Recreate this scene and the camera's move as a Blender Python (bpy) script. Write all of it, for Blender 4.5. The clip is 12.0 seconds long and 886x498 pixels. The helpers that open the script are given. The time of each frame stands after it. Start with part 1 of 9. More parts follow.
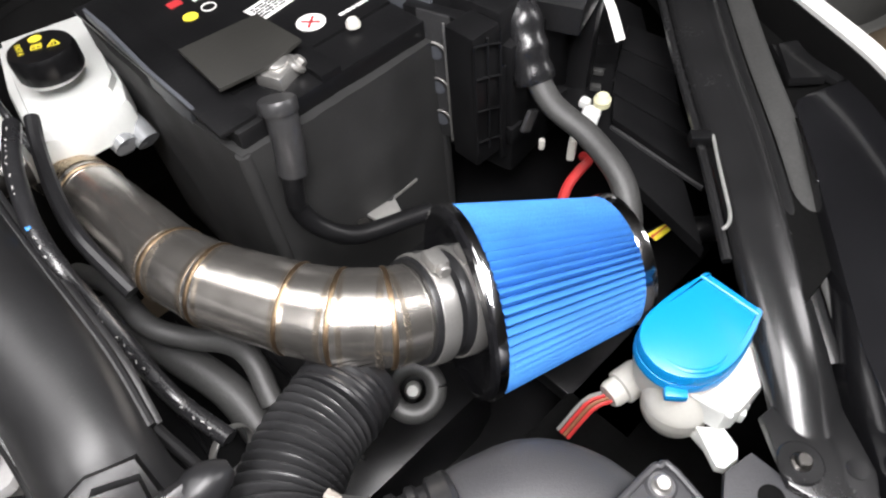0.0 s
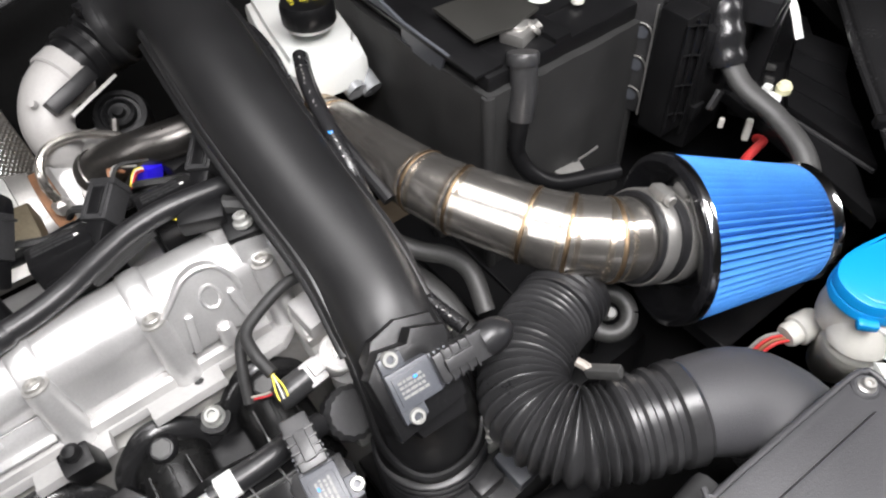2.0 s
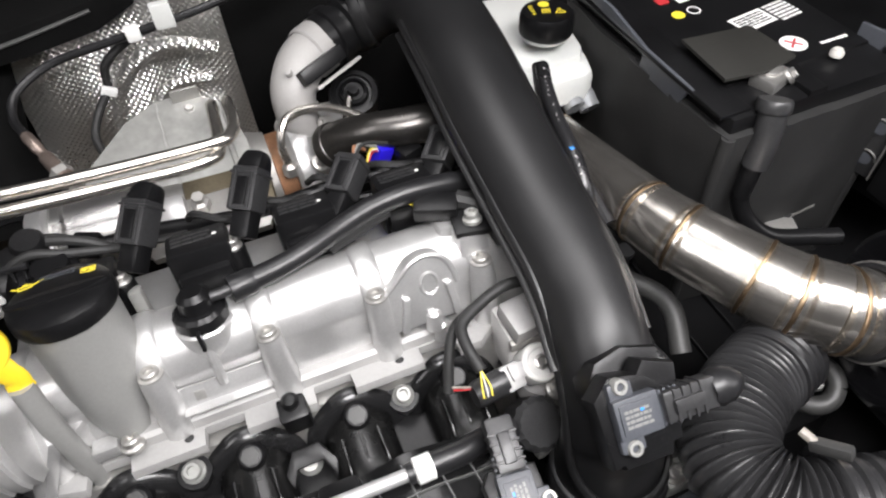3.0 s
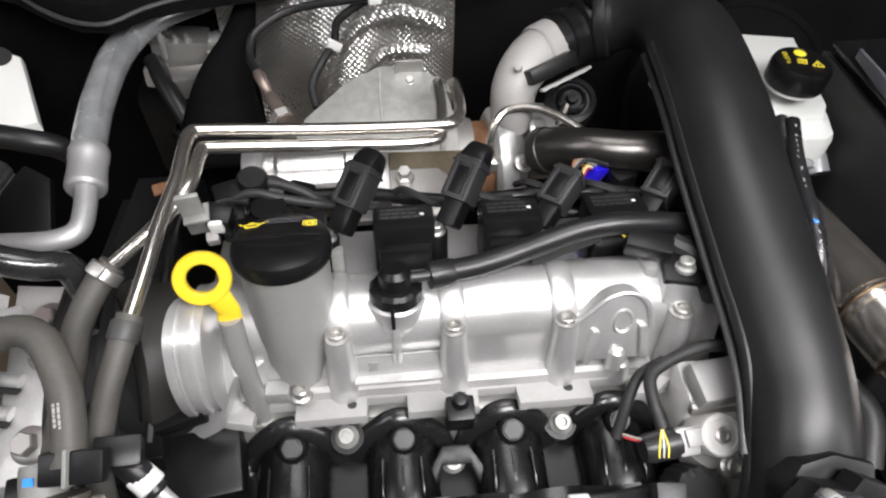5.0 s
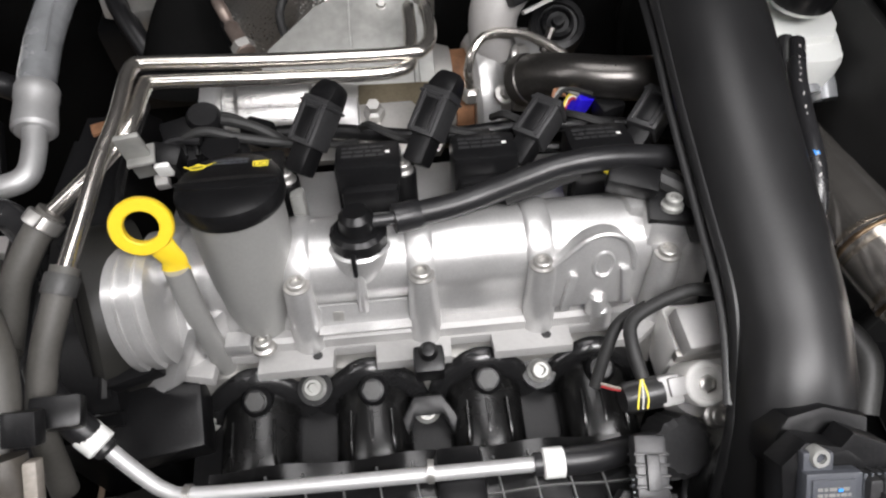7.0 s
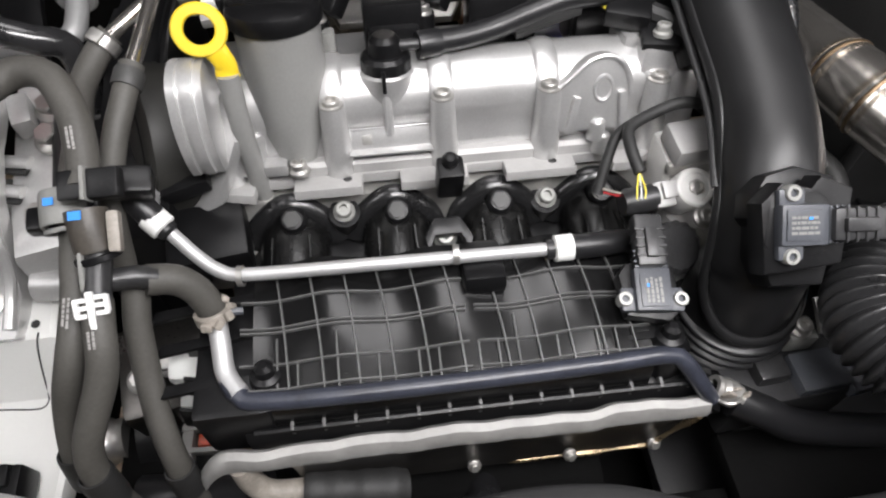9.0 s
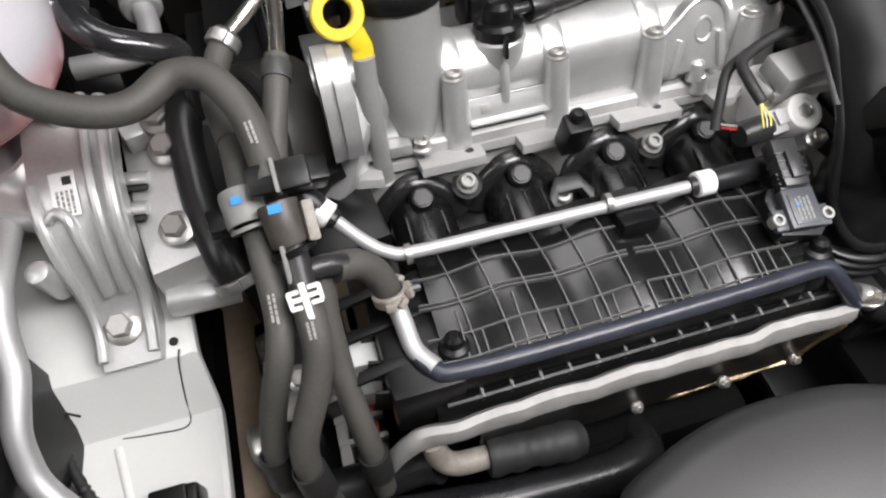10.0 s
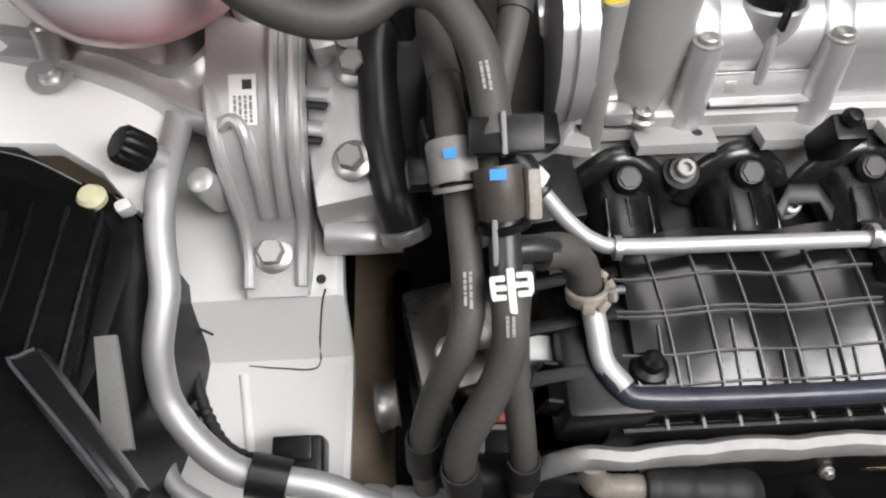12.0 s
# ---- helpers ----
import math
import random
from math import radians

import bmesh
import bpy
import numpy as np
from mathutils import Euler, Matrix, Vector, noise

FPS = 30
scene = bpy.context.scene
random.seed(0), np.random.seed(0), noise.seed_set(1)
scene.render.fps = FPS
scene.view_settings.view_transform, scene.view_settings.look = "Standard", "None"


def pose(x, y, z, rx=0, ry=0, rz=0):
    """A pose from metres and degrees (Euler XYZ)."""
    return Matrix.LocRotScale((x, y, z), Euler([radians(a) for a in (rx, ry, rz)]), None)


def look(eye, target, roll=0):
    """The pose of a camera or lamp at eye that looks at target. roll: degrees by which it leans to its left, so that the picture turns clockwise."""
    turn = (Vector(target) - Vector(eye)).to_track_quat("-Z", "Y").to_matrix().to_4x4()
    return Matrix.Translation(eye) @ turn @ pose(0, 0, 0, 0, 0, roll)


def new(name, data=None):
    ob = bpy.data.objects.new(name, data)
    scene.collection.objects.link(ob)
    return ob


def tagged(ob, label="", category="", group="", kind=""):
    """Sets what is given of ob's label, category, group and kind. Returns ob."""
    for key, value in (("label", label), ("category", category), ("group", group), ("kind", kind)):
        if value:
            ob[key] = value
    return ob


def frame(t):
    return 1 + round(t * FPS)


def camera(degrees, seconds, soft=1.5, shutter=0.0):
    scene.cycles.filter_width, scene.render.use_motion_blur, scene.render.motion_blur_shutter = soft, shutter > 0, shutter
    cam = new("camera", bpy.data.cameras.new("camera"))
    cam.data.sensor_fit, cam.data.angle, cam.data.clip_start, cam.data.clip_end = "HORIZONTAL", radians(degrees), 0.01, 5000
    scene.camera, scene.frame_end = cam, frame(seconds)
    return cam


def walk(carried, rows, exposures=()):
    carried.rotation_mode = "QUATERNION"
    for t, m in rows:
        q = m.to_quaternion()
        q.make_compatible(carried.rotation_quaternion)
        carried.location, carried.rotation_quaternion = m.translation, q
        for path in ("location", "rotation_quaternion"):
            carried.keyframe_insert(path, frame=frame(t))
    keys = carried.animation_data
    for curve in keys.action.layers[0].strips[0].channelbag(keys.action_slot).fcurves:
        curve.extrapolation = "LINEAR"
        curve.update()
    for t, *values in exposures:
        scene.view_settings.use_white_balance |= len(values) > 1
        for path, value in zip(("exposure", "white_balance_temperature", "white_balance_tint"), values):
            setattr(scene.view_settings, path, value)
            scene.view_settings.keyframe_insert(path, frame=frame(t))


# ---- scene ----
cam = camera(68.2, 12.0, 2.2)
METRES, EYE, TILT, LEAN, TURN = 0.985, 1.25, -52.36, 4.22, -44.13
ROWS = [
    (0.0, 0.0, 0.0, 0.0, -0.0, 0.0, 0.0),
    (0.5, -0.0108, -0.0093, -0.0208, -0.56, -0.75, 0.9),
    (1.0, -0.0316, -0.0375, -0.0469, -0.75, -0.24, 0.9),
    (1.5, -0.071, -0.0657, -0.0702, 0.78, 1.05, -0.84),
    (2.0, -0.1261, -0.0822, -0.0808, 3.93, 1.73, -6.25),
    (2.5, -0.1709, -0.0917, -0.0843, 8.48, 1.34, -12.03),
    (3.0, -0.2136, -0.1019, -0.0935, 12.66, 0.26, -17.86),
    (3.5, -0.2494, -0.1081, -0.107, 15.7, -0.57, -23.07),
    (5.5, -0.309, -0.1003, -0.0939, 24.33, -6.43, -32.8),
    (6.0, -0.3289, -0.0748, -0.0743, 24.59, -7.46, -32.51),
    (6.5, -0.3163, -0.0528, -0.0608, 23.2, -9.01, -31.1),
    (7.0, -0.2808, -0.0701, -0.0943, 23.88, -11.15, -31.34),
    (7.5, -0.2585, -0.0873, -0.1321, 25.24, -12.92, -31.75),
    (9.5, -0.2312, -0.1398, -0.2437, 19.79, -8.24, -28.73),
    (10.0, -0.3245, -0.174, -0.3018, 15.4, -7.14, -23.27),
    (10.5, -0.3858, -0.19, -0.3233, 11.97, -2.92, -22.13),
    (11.0, -0.416, -0.1814, -0.3381, 11.63, -6.58, -22.45),
    (11.5, -0.4347, -0.1697, -0.3613, 16.77, -12.05, -27.64),
    (12.0, -0.4146, -0.1323, -0.3245, 26.07, -17.85, -33.39),
]
walk(cam, [(t, pose(0, 0, EYE, TILT, LEAN, TURN) @ pose(METRES * x, METRES * y, METRES * z, 90 + pitch, roll, yaw)) for t, x, y, z, yaw, pitch, roll in ROWS],
     [(0.0, 0.58), (1.0, 0.58), (2.5, 0.36), (3.5, 0.20), (5.5, 0.14), (6.5, 0.12), (7.5, -0.28), (9.5, 0.06), (10.5, 0.06), (12.0, -0.06)])

# ---- light: unseen lamps over the bay, the side pair added as fill ----
world = bpy.data.worlds.new("workshop_air")
world.use_nodes = True
world.node_tree.nodes["Background"].inputs[0].default_value = (0.8, 0.9, 1.0, 1)
world.node_tree.nodes["Background"].inputs[1].default_value = 0.0025
scene.world = world


def area_lamp(name, eye, target, sx, sy, power, colour=(1.0, 0.975, 0.985)):
    data = bpy.data.lights.new(name, "AREA")
    data.shape, data.size, data.size_y, data.energy, data.color = "RECTANGLE", sx, sy, power, colour
    ob = new(name, data)
    ob.matrix_world = look(eye, target)
    return ob


area_lamp("unseen_lamp", (-0.04, -0.10, 1.66), (-0.12, 0.20, 0.9), 0.72, 0.26, 15.5)
# fill added from both sides, no such lamps are known
area_lamp("unseen_lamp", (-1.5, -0.2, 2.2), (-0.3, 0.3, 0.9), 0.35, 1.2, 8.5)
area_lamp("unseen_lamp", (1.65, -0.75, 2.0), (0.2, 0.3, 0.9), 0.35, 1.2, 12.5)
# added, unseen; placed to give the plenum its reflections
area_lamp("unseen_lamp", (-0.20, 0.52, 2.2), (-0.24, 0.30, 0.9), 0.66, 0.50, 6.6)

# ---- materials ----
def material(name, colour, rough=0.5, metal=0.0, vary=0.12, grain=0.0, grain_scale=400.0, stain_scale=14.0, rough_vary=0.1,
             coat=0.0, stretch=(1, 1, 1), dust=0.0, trans=0.0, alpha=1.0, spec=0.5, specks=0.0):
    m = bpy.data.materials.new(name)
    m.use_nodes = True
    nt = m.node_tree
    b = nt.nodes["Principled BSDF"]
    tc = nt.nodes.new("ShaderNodeTexCoord")
    mp = nt.nodes.new("ShaderNodeMapping")
    mp.inputs["Scale"].default_value = stretch
    nt.links.new(tc.outputs["Object"], mp.inputs[0])
    n1 = nt.nodes.new("ShaderNodeTexNoise")
    n1.inputs["Scale"].default_value, n1.inputs["Detail"].default_value = stain_scale, 5
    n2 = nt.nodes.new("ShaderNodeTexNoise")
    n2.inputs["Scale"].default_value, n2.inputs["Detail"].default_value = grain_scale, 3
    for n in (n1, n2):
        nt.links.new(mp.outputs[0], n.inputs["Vector"])
    mix = nt.nodes.new("ShaderNodeMix")
    mix.data_type = "RGBA"
    c = np.array(colour[:3])
    lo, hi = c * (1 - vary), np.minimum(c * (1 + vary) + dust * 0.05, 1)
    mix.inputs[6].default_value, mix.inputs[7].default_value = (*lo, 1), (*hi, 1)
    ramp = nt.nodes.new("ShaderNodeMapRange")
    ramp.inputs[1].default_value, ramp.inputs[2].default_value = 0.3, 0.7
    add = nt.nodes.new("ShaderNodeMath")
    add.operation = "MULTIPLY_ADD"
    add.inputs[1].default_value, add.inputs[2].default_value = 0.35, 0.0
    nt.links.new(n2.outputs[0], add.inputs[0])
    add2 = nt.nodes.new("ShaderNodeMath")
    add2.operation = "MULTIPLY_ADD"
    add2.inputs[1].default_value = 0.65
    nt.links.new(n1.outputs[0], add2.inputs[0])
    nt.links.new(add.outputs[0], add2.inputs[2])
    nt.links.new(add2.outputs[0], ramp.inputs[0])
    nt.links.new(ramp.outputs[0], mix.inputs[0])
    last = mix.outputs[2]
    if specks:
        n3 = nt.nodes.new("ShaderNodeTexNoise")
        n3.inputs["Scale"].default_value, n3.inputs["Detail"].default_value = 520, 2
        nt.links.new(tc.outputs["Object"], n3.inputs["Vector"])
        cut = nt.nodes.new("ShaderNodeMapRange")
        cut.inputs[1].default_value, cut.inputs[2].default_value, cut.inputs[4].default_value = 0.60, 0.72, specks
        nt.links.new(n3.outputs[0], cut.inputs[0])
        patch = nt.nodes.new("ShaderNodeMath")
        patch.operation = "MULTIPLY"
        nt.links.new(cut.outputs[0], patch.inputs[0])
        nt.links.new(ramp.outputs[0], patch.inputs[1])
        dirt = nt.nodes.new("ShaderNodeMix")
        dirt.data_type = "RGBA"
        dirt.inputs[7].default_value = (0.17, 0.16, 0.145, 1)
        nt.links.new(patch.outputs[0], dirt.inputs[0])
        nt.links.new(last, dirt.inputs[6])
        last = dirt.outputs[2]
    nt.links.new(last, b.inputs["Base Color"])
    rr = nt.nodes.new("ShaderNodeMapRange")
    rr.inputs[3].default_value, rr.inputs[4].default_value = max(rough - rough_vary, 0.03), min(rough + rough_vary, 1)
    nt.links.new(add2.outputs[0], rr.inputs[0])
    nt.links.new(rr.outputs[0], b.inputs["Roughness"])
    b.inputs["Metallic"].default_value = metal
    b.inputs["Coat Weight"].default_value = coat
    b.inputs["Specular IOR Level"].default_value = spec
    if trans:
        b.inputs["Transmission Weight"].default_value = trans
    if alpha < 1:
        b.inputs["Alpha"].default_value = alpha
    if grain:
        bump = nt.nodes.new("ShaderNodeBump")
        bump.inputs["Strength"].default_value, bump.inputs["Distance"].default_value = grain, 0.0006
        nt.links.new(n2.outputs[0], bump.inputs["Height"])
        nt.links.new(bump.outputs[0], b.inputs["Normal"])
    return m


BLACK = material("black_plastic", (0.0055, 0.0055, 0.0060), 0.34, grain=0.18, dust=0.03, vary=0.4, grain_scale=420, spec=0.27, specks=0.05)
GRAIN = material("grained_black_plastic", (0.036, 0.036, 0.039), 0.48, grain=0.3, grain_scale=900, dust=0.08, vary=0.15, specks=0.06)
SATIN = material("satin_black_duct", (0.0095, 0.0095, 0.0100), 0.40, grain=0.05, dust=0.04, vary=0.25, specks=0.03, spec=0.42)
GLOSS = material("gloss_black_paint", (0.008, 0.008, 0.009), 0.16, coat=0.5, grain=0.05, vary=0.3, rough_vary=0.06)
RAILPAINT = material("satin_black_paint", (0.0095, 0.0095, 0.0100), 0.25, coat=0.15, grain=0.06, vary=0.3, dust=0.06, specks=0.05)
RUNNER = material("glossy_moulded_plastic", (0.005, 0.005, 0.005), 0.26, grain=0.2, vary=0.3, grain_scale=110, spec=0.42)
RUBBER = material("black_rubber", (0.010, 0.010, 0.011), 0.36, grain=0.15, dust=0.08, vary=0.25, specks=0.08)
HOSE = material("grey_rubber_hose", (0.058, 0.055, 0.049), 0.58, grain=0.2, dust=0.2, vary=0.2, stain_scale=22, specks=0.14)
FELT = material("dark_felt_sleeve", (0.0115, 0.0115, 0.0115), 0.75, grain=0.7, grain_scale=60, dust=0.07, vary=0.35, specks=0.08)
SLEEVE = material("clear_wrinkled_sleeve", (0.31, 0.32, 0.33), 0.26, 0.35, grain=0.5, grain_scale=60, vary=0.3, stain_scale=40, coat=0.5)
MOUNTALU = material("light_cast_aluminium", (0.54, 0.537, 0.53), 0.38, 0.55, grain=0.3, grain_scale=300, vary=0.10, specks=0.15)
FILM = material("black_film_wrap", (0.022, 0.022, 0.023), 0.22, grain=0.5, grain_scale=90, vary=0.4, coat=0.4)
DUSTY = material("dusty_black_rubber", (0.034, 0.034, 0.033), 0.50, grain=0.3, dust=0.2, vary=0.3, specks=0.12)
BELLOWS = material("dusty_bellows_rubber", (0.020, 0.020, 0.021), 0.30, grain=0.12, dust=0.12, vary=0.4, stain_scale=30, specks=0.10)
STRIPALU = material("worn_aluminium_sheet", (0.30, 0.295, 0.285), 0.55, 0.2, grain=0.5, grain_scale=140, vary=0.2, stain_scale=40)
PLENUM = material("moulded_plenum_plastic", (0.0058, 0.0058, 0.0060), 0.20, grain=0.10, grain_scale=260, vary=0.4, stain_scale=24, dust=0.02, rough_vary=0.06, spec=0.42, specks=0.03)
# same moulding as PLENUM; the paler colour stands in for light the ribs catch
RIBEDGE = material("lit_moulded_rib", (0.095, 0.095, 0.094), 0.38, grain=0.1, vary=0.3, stain_scale=40, spec=0.5)
PALEALU = material("pale_machined_aluminium", (0.74, 0.73, 0.71), 0.42, 0.15, grain=0.2, vary=0.08)
PLUGGREY = material("worn_black_plug", (0.024, 0.024, 0.025), 0.36, grain=0.2, vary=0.4, dust=0.1, specks=0.1)
# floor colour made paler to brighten the raised sheet
FLOORTAN = material("raised_floor_tan", (0.55, 0.43, 0.31), 0.6, grain=0.3, grain_scale=80, vary=0.2)
PROBE = material("heat_stained_probe", (0.36, 0.29, 0.255), 0.36, 0.8, grain=0.2, vary=0.25, stain_scale=60)
ALU_FLAT = material("matt_machined_aluminium", (0.38, 0.375, 0.368), 0.55, 0.25, grain=0.25, grain_scale=300, vary=0.10)
AGED = material("aged_pale_plastic", (0.26, 0.235, 0.205), 0.5, grain=0.4, vary=0.35, stain_scale=60)
AGEDDARK = material("brown_black_plastic", (0.050, 0.044, 0.037), 0.45, grain=0.3, vary=0.35, stain_scale=50, specks=0.12)
STEELBLUE = material("dark_blue_grey_pipe", (0.030, 0.033, 0.045), 0.32, grain=0.15, vary=0.4, stain_scale=60, specks=0.12)
HOSEGLOSS = material("glossy_black_hose", (0.013, 0.013, 0.014), 0.27, grain=0.35, grain_scale=70, vary=0.4, specks=0.12)
# near-black felt colour, also put on parts in place of deep shade
MAT = material("bulkhead_and_shade_black", (0.0045, 0.0045, 0.0045), 0.9, grain=0.6, grain_scale=200, vary=0.4, spec=0.06)
SHIELD = material("pressed_shield_steel", (0.30, 0.30, 0.285), 0.40, 0.30, grain=0.3, grain_scale=120, vary=0.22, stain_scale=30)
TANMETAL = material("heat_browned_casting", (0.12, 0.10, 0.066), 0.5, 0.5, grain=0.5, vary=0.3, stain_scale=40)
FRONTGREY = material("grey_grained_cover", (0.024, 0.024, 0.0245), 0.46, grain=0.12, grain_scale=700, vary=0.2, stain_scale=9, specks=0.05)
FLAP = material("matt_black_sheet", (0.020, 0.0195, 0.0175), 0.5, grain=0.2, grain_scale=300, vary=0.2, specks=0.08)
TAPE = material("black_cloth_tape", (0.014, 0.014, 0.014), 0.6, grain=0.6, grain_scale=250, specks=0.12)
ALU = material("cast_aluminium", (0.56, 0.557, 0.552), 0.34, 0.64, grain=0.14, grain_scale=700, vary=0.14, stain_scale=28, rough_vary=0.10)
ALU_DULL = material("dull_cast_aluminium", (0.46, 0.45, 0.43), 0.42, 0.75, grain=0.4, grain_scale=350, vary=0.14)
MACHINED = material("machined_aluminium", (0.86, 0.85, 0.83), 0.28, 0.95, grain=0.15, stretch=(0.2, 3, 3), vary=0.06)
ALUPIPE = material("aluminium_tube", (0.50, 0.50, 0.50), 0.52, 0.62, grain=0.15, vary=0.10, stain_scale=30)
STEEL = material("stainless_steel", (0.60, 0.57, 0.53), 0.24, 0.95, grain=0.05, grain_scale=220, stretch=(1, 6, 1), vary=0.10, rough_vary=0.07)
TINT = material("heat_tinted_steel", (0.46, 0.355, 0.225), 0.28, 0.93, grain=0.1, stain_scale=45, vary=0.35)
TINTBAND = material("straw_tinted_steel", (0.50, 0.44, 0.365), 0.25, 0.94, grain=0.05, stain_scale=30, vary=0.2)
WELD = material("weld_bead", (0.33, 0.235, 0.15), 0.40, 1.0, grain=0.8, grain_scale=500, vary=0.3)
CHROME = material("chrome", (0.86, 0.86, 0.87), 0.14, 1.0, vary=0.03, rough_vary=0.03)
DARKMETAL = material("dark_steel", (0.10, 0.095, 0.09), 0.30, 0.9, grain=0.2, vary=0.25)
ZINC = material("zinc_plated_steel", (0.50, 0.49, 0.47), 0.38, 0.85, grain=0.2, vary=0.12)
RUST = material("rusty_bracket", (0.23, 0.115, 0.06), 0.65, 0.4, grain=0.5, stain_scale=60, vary=0.4)
WHITE = material("white_plastic", (0.60, 0.61, 0.59), 0.38, grain=0.15, vary=0.05, stain_scale=20)
NATURAL = material("milky_plastic", (0.52, 0.51, 0.47), 0.42, grain=0.15, vary=0.07)
TANK = material("milky_coolant_tank", (0.52, 0.505, 0.53), 0.22, grain=0.05, vary=0.05, coat=0.25)
PAINT = material("white_car_paint", (0.80, 0.80, 0.775), 0.30, vary=0.03, stain_scale=6, rough_vary=0.04, coat=0.5)
BLUE = material("blue_filter_cotton", (0.028, 0.165, 0.47), 0.75, grain=0.7, grain_scale=900, vary=0.25, stain_scale=30)
CAPBLUE = material("sky_blue_cap", (0.003, 0.215, 0.53), 0.34, grain=0.06, vary=0.05)
YELLOW = material("yellow_plastic", (0.70, 0.50, 0.022), 0.36, vary=0.06)
PRINT = material("yellow_print", (0.75, 0.62, 0.05), 0.5, vary=0.08)
LABEL = material("white_label", (0.78, 0.78, 0.76), 0.5, vary=0.05)
INK = material("black_ink", (0.02, 0.02, 0.02), 0.6)
REDINK = material("red_ink", (0.42, 0.03, 0.035), 0.5)
REDTAB = material("orange_red_plastic", (0.48, 0.055, 0.02), 0.35, vary=0.4, stain_scale=200)
RED = material("red_wire", (0.40, 0.03, 0.03), 0.4)
SKY = material("blue_mark", (0.03, 0.25, 0.75), 0.5)
VIOLET = material("violet_blue_connector", (0.02, 0.01, 0.55), 0.3)
GREYPL = material("grey_plastic", (0.20, 0.20, 0.19), 0.5, grain=0.3, vary=0.15)
NECKGREY = material("grey_filler_neck", (0.30, 0.30, 0.29), 0.42, 0.3, grain=0.25, vary=0.08)
SENSOR = material("dark_grey_sensor_plastic", (0.062, 0.066, 0.076), 0.40, grain=0.3, vary=0.18, specks=0.06)
PAPER = material("brown_bracket_paint", (0.22, 0.10, 0.05), 0.6, 0.2, vary=0.3)
CONCRETE = material("workshop_floor", (0.44, 0.35, 0.25), 0.6, grain=0.3, grain_scale=60, stain_scale=3, vary=0.15)
GREYCAST = material("pale_grey_cast", (0.33, 0.32, 0.31), 0.5, 0.1, grain=0.3, vary=0.08)
# unseen walls and ceiling, kept dark so they bounce little light
WALLPAINT = material("workshop_wall_paint", (0.07, 0.07, 0.07), 0.7, grain=0.2, stain_scale=2)
ORANGE = material("orange_brown_plastic", (0.50, 0.12, 0.04), 0.45, vary=0.15)
PEARL = material("pale_yellow_pin", (0.62, 0.60, 0.40), 0.4)


def foil_material():
    m = material("dimpled_aluminium_foil", (0.62, 0.61, 0.59), 0.30, 0.9, grain=0.0, vary=0.15, stain_scale=8)
    nt = m.node_tree
    v = nt.nodes.new("ShaderNodeTexVoronoi")
    v.voronoi_dimensions = "2D"
    v.inputs["Scale"].default_value, v.inputs["Randomness"].default_value = 205, 0.04
    tc = nt.nodes["Texture Coordinate"]
    sep, com = nt.nodes.new("ShaderNodeSeparateXYZ"), nt.nodes.new("ShaderNodeCombineXYZ")
    nt.links.new(tc.outputs["Object"], sep.inputs[0])
    tilt = nt.nodes.new("ShaderNodeMapping")
    tilt.inputs["Rotation"].default_value = (0, 0, radians(45))
    nt.links.new(sep.outputs[0], com.inputs[0])
    nt.links.new(sep.outputs[2], com.inputs[1])
    nt.links.new(com.outputs[0], tilt.inputs[0])
    nt.links.new(tilt.outputs[0], v.inputs["Vector"])
    bump = nt.nodes.new("ShaderNodeBump")
    bump.inputs["Strength"].default_value, bump.inputs["Distance"].default_value = 1.0, 0.0022
    nt.links.new(v.outputs["Distance"], bump.inputs["Height"])
    nt.links.new(bump.outputs[0], nt.nodes["Principled BSDF"].inputs["Normal"])
    return m


FOIL = foil_material()

def coolant_level(m, low, at0, at1):
    """The milky wall takes the coolant's colour below the filling line."""
    nt = m.node_tree
    b = nt.nodes["Principled BSDF"]
    base = b.inputs["Base Color"].links[0].from_socket
    sep = nt.nodes.new("ShaderNodeSeparateXYZ")
    nt.links.new(nt.nodes["Texture Coordinate"].outputs["Generated"], sep.inputs[0])
    ramp = nt.nodes.new("ShaderNodeMapRange")
    ramp.inputs[1].default_value, ramp.inputs[2].default_value = at0, at1
    nt.links.new(sep.outputs[2], ramp.inputs[0])
    mix = nt.nodes.new("ShaderNodeMix")
    mix.data_type = "RGBA"
    mix.inputs[6].default_value = (*low, 1)
    nt.links.new(ramp.outputs[0], mix.inputs[0])
    nt.links.new(base, mix.inputs[7])
    nt.links.new(mix.outputs[2], b.inputs["Base Color"])
coolant_level(TANK, (0.60, 0.17, 0.19), 0.22, 0.56)

# ---- helpers of this scene ----
V = Vector
ORIGIN = {}


def smooth_mesh(bm, name, angle=35.0):
    bmesh.ops.recalc_face_normals(bm, faces=bm.faces)
    for e in bm.edges:
        e.smooth = not (len(e.link_faces) == 2 and e.calc_face_angle(0) > radians(angle))
    for f in bm.faces:
        f.smooth = True
    me = bpy.data.meshes.new(name)
    bm.to_mesh(me)
    bm.free()
    return me


def thing(name, label, category, at, group="", kind=""):
    ob = new(name)
    ob.location = at
    ob.empty_display_size = 0.01
    ORIGIN[ob] = V(at)
    return tagged(ob, label, category, group, kind)


def part(name, bm, mat, parent, label="", angle=35.0):
    o = ORIGIN[parent]
    bmesh.ops.translate(bm, vec=-o, verts=bm.verts)
    ob = new(name, smooth_mesh(bm, name, angle))
    ob.data.materials.append(mat)
    ob.parent = parent
    ORIGIN[ob] = o
    if label:
        tagged(ob, label)
    return ob


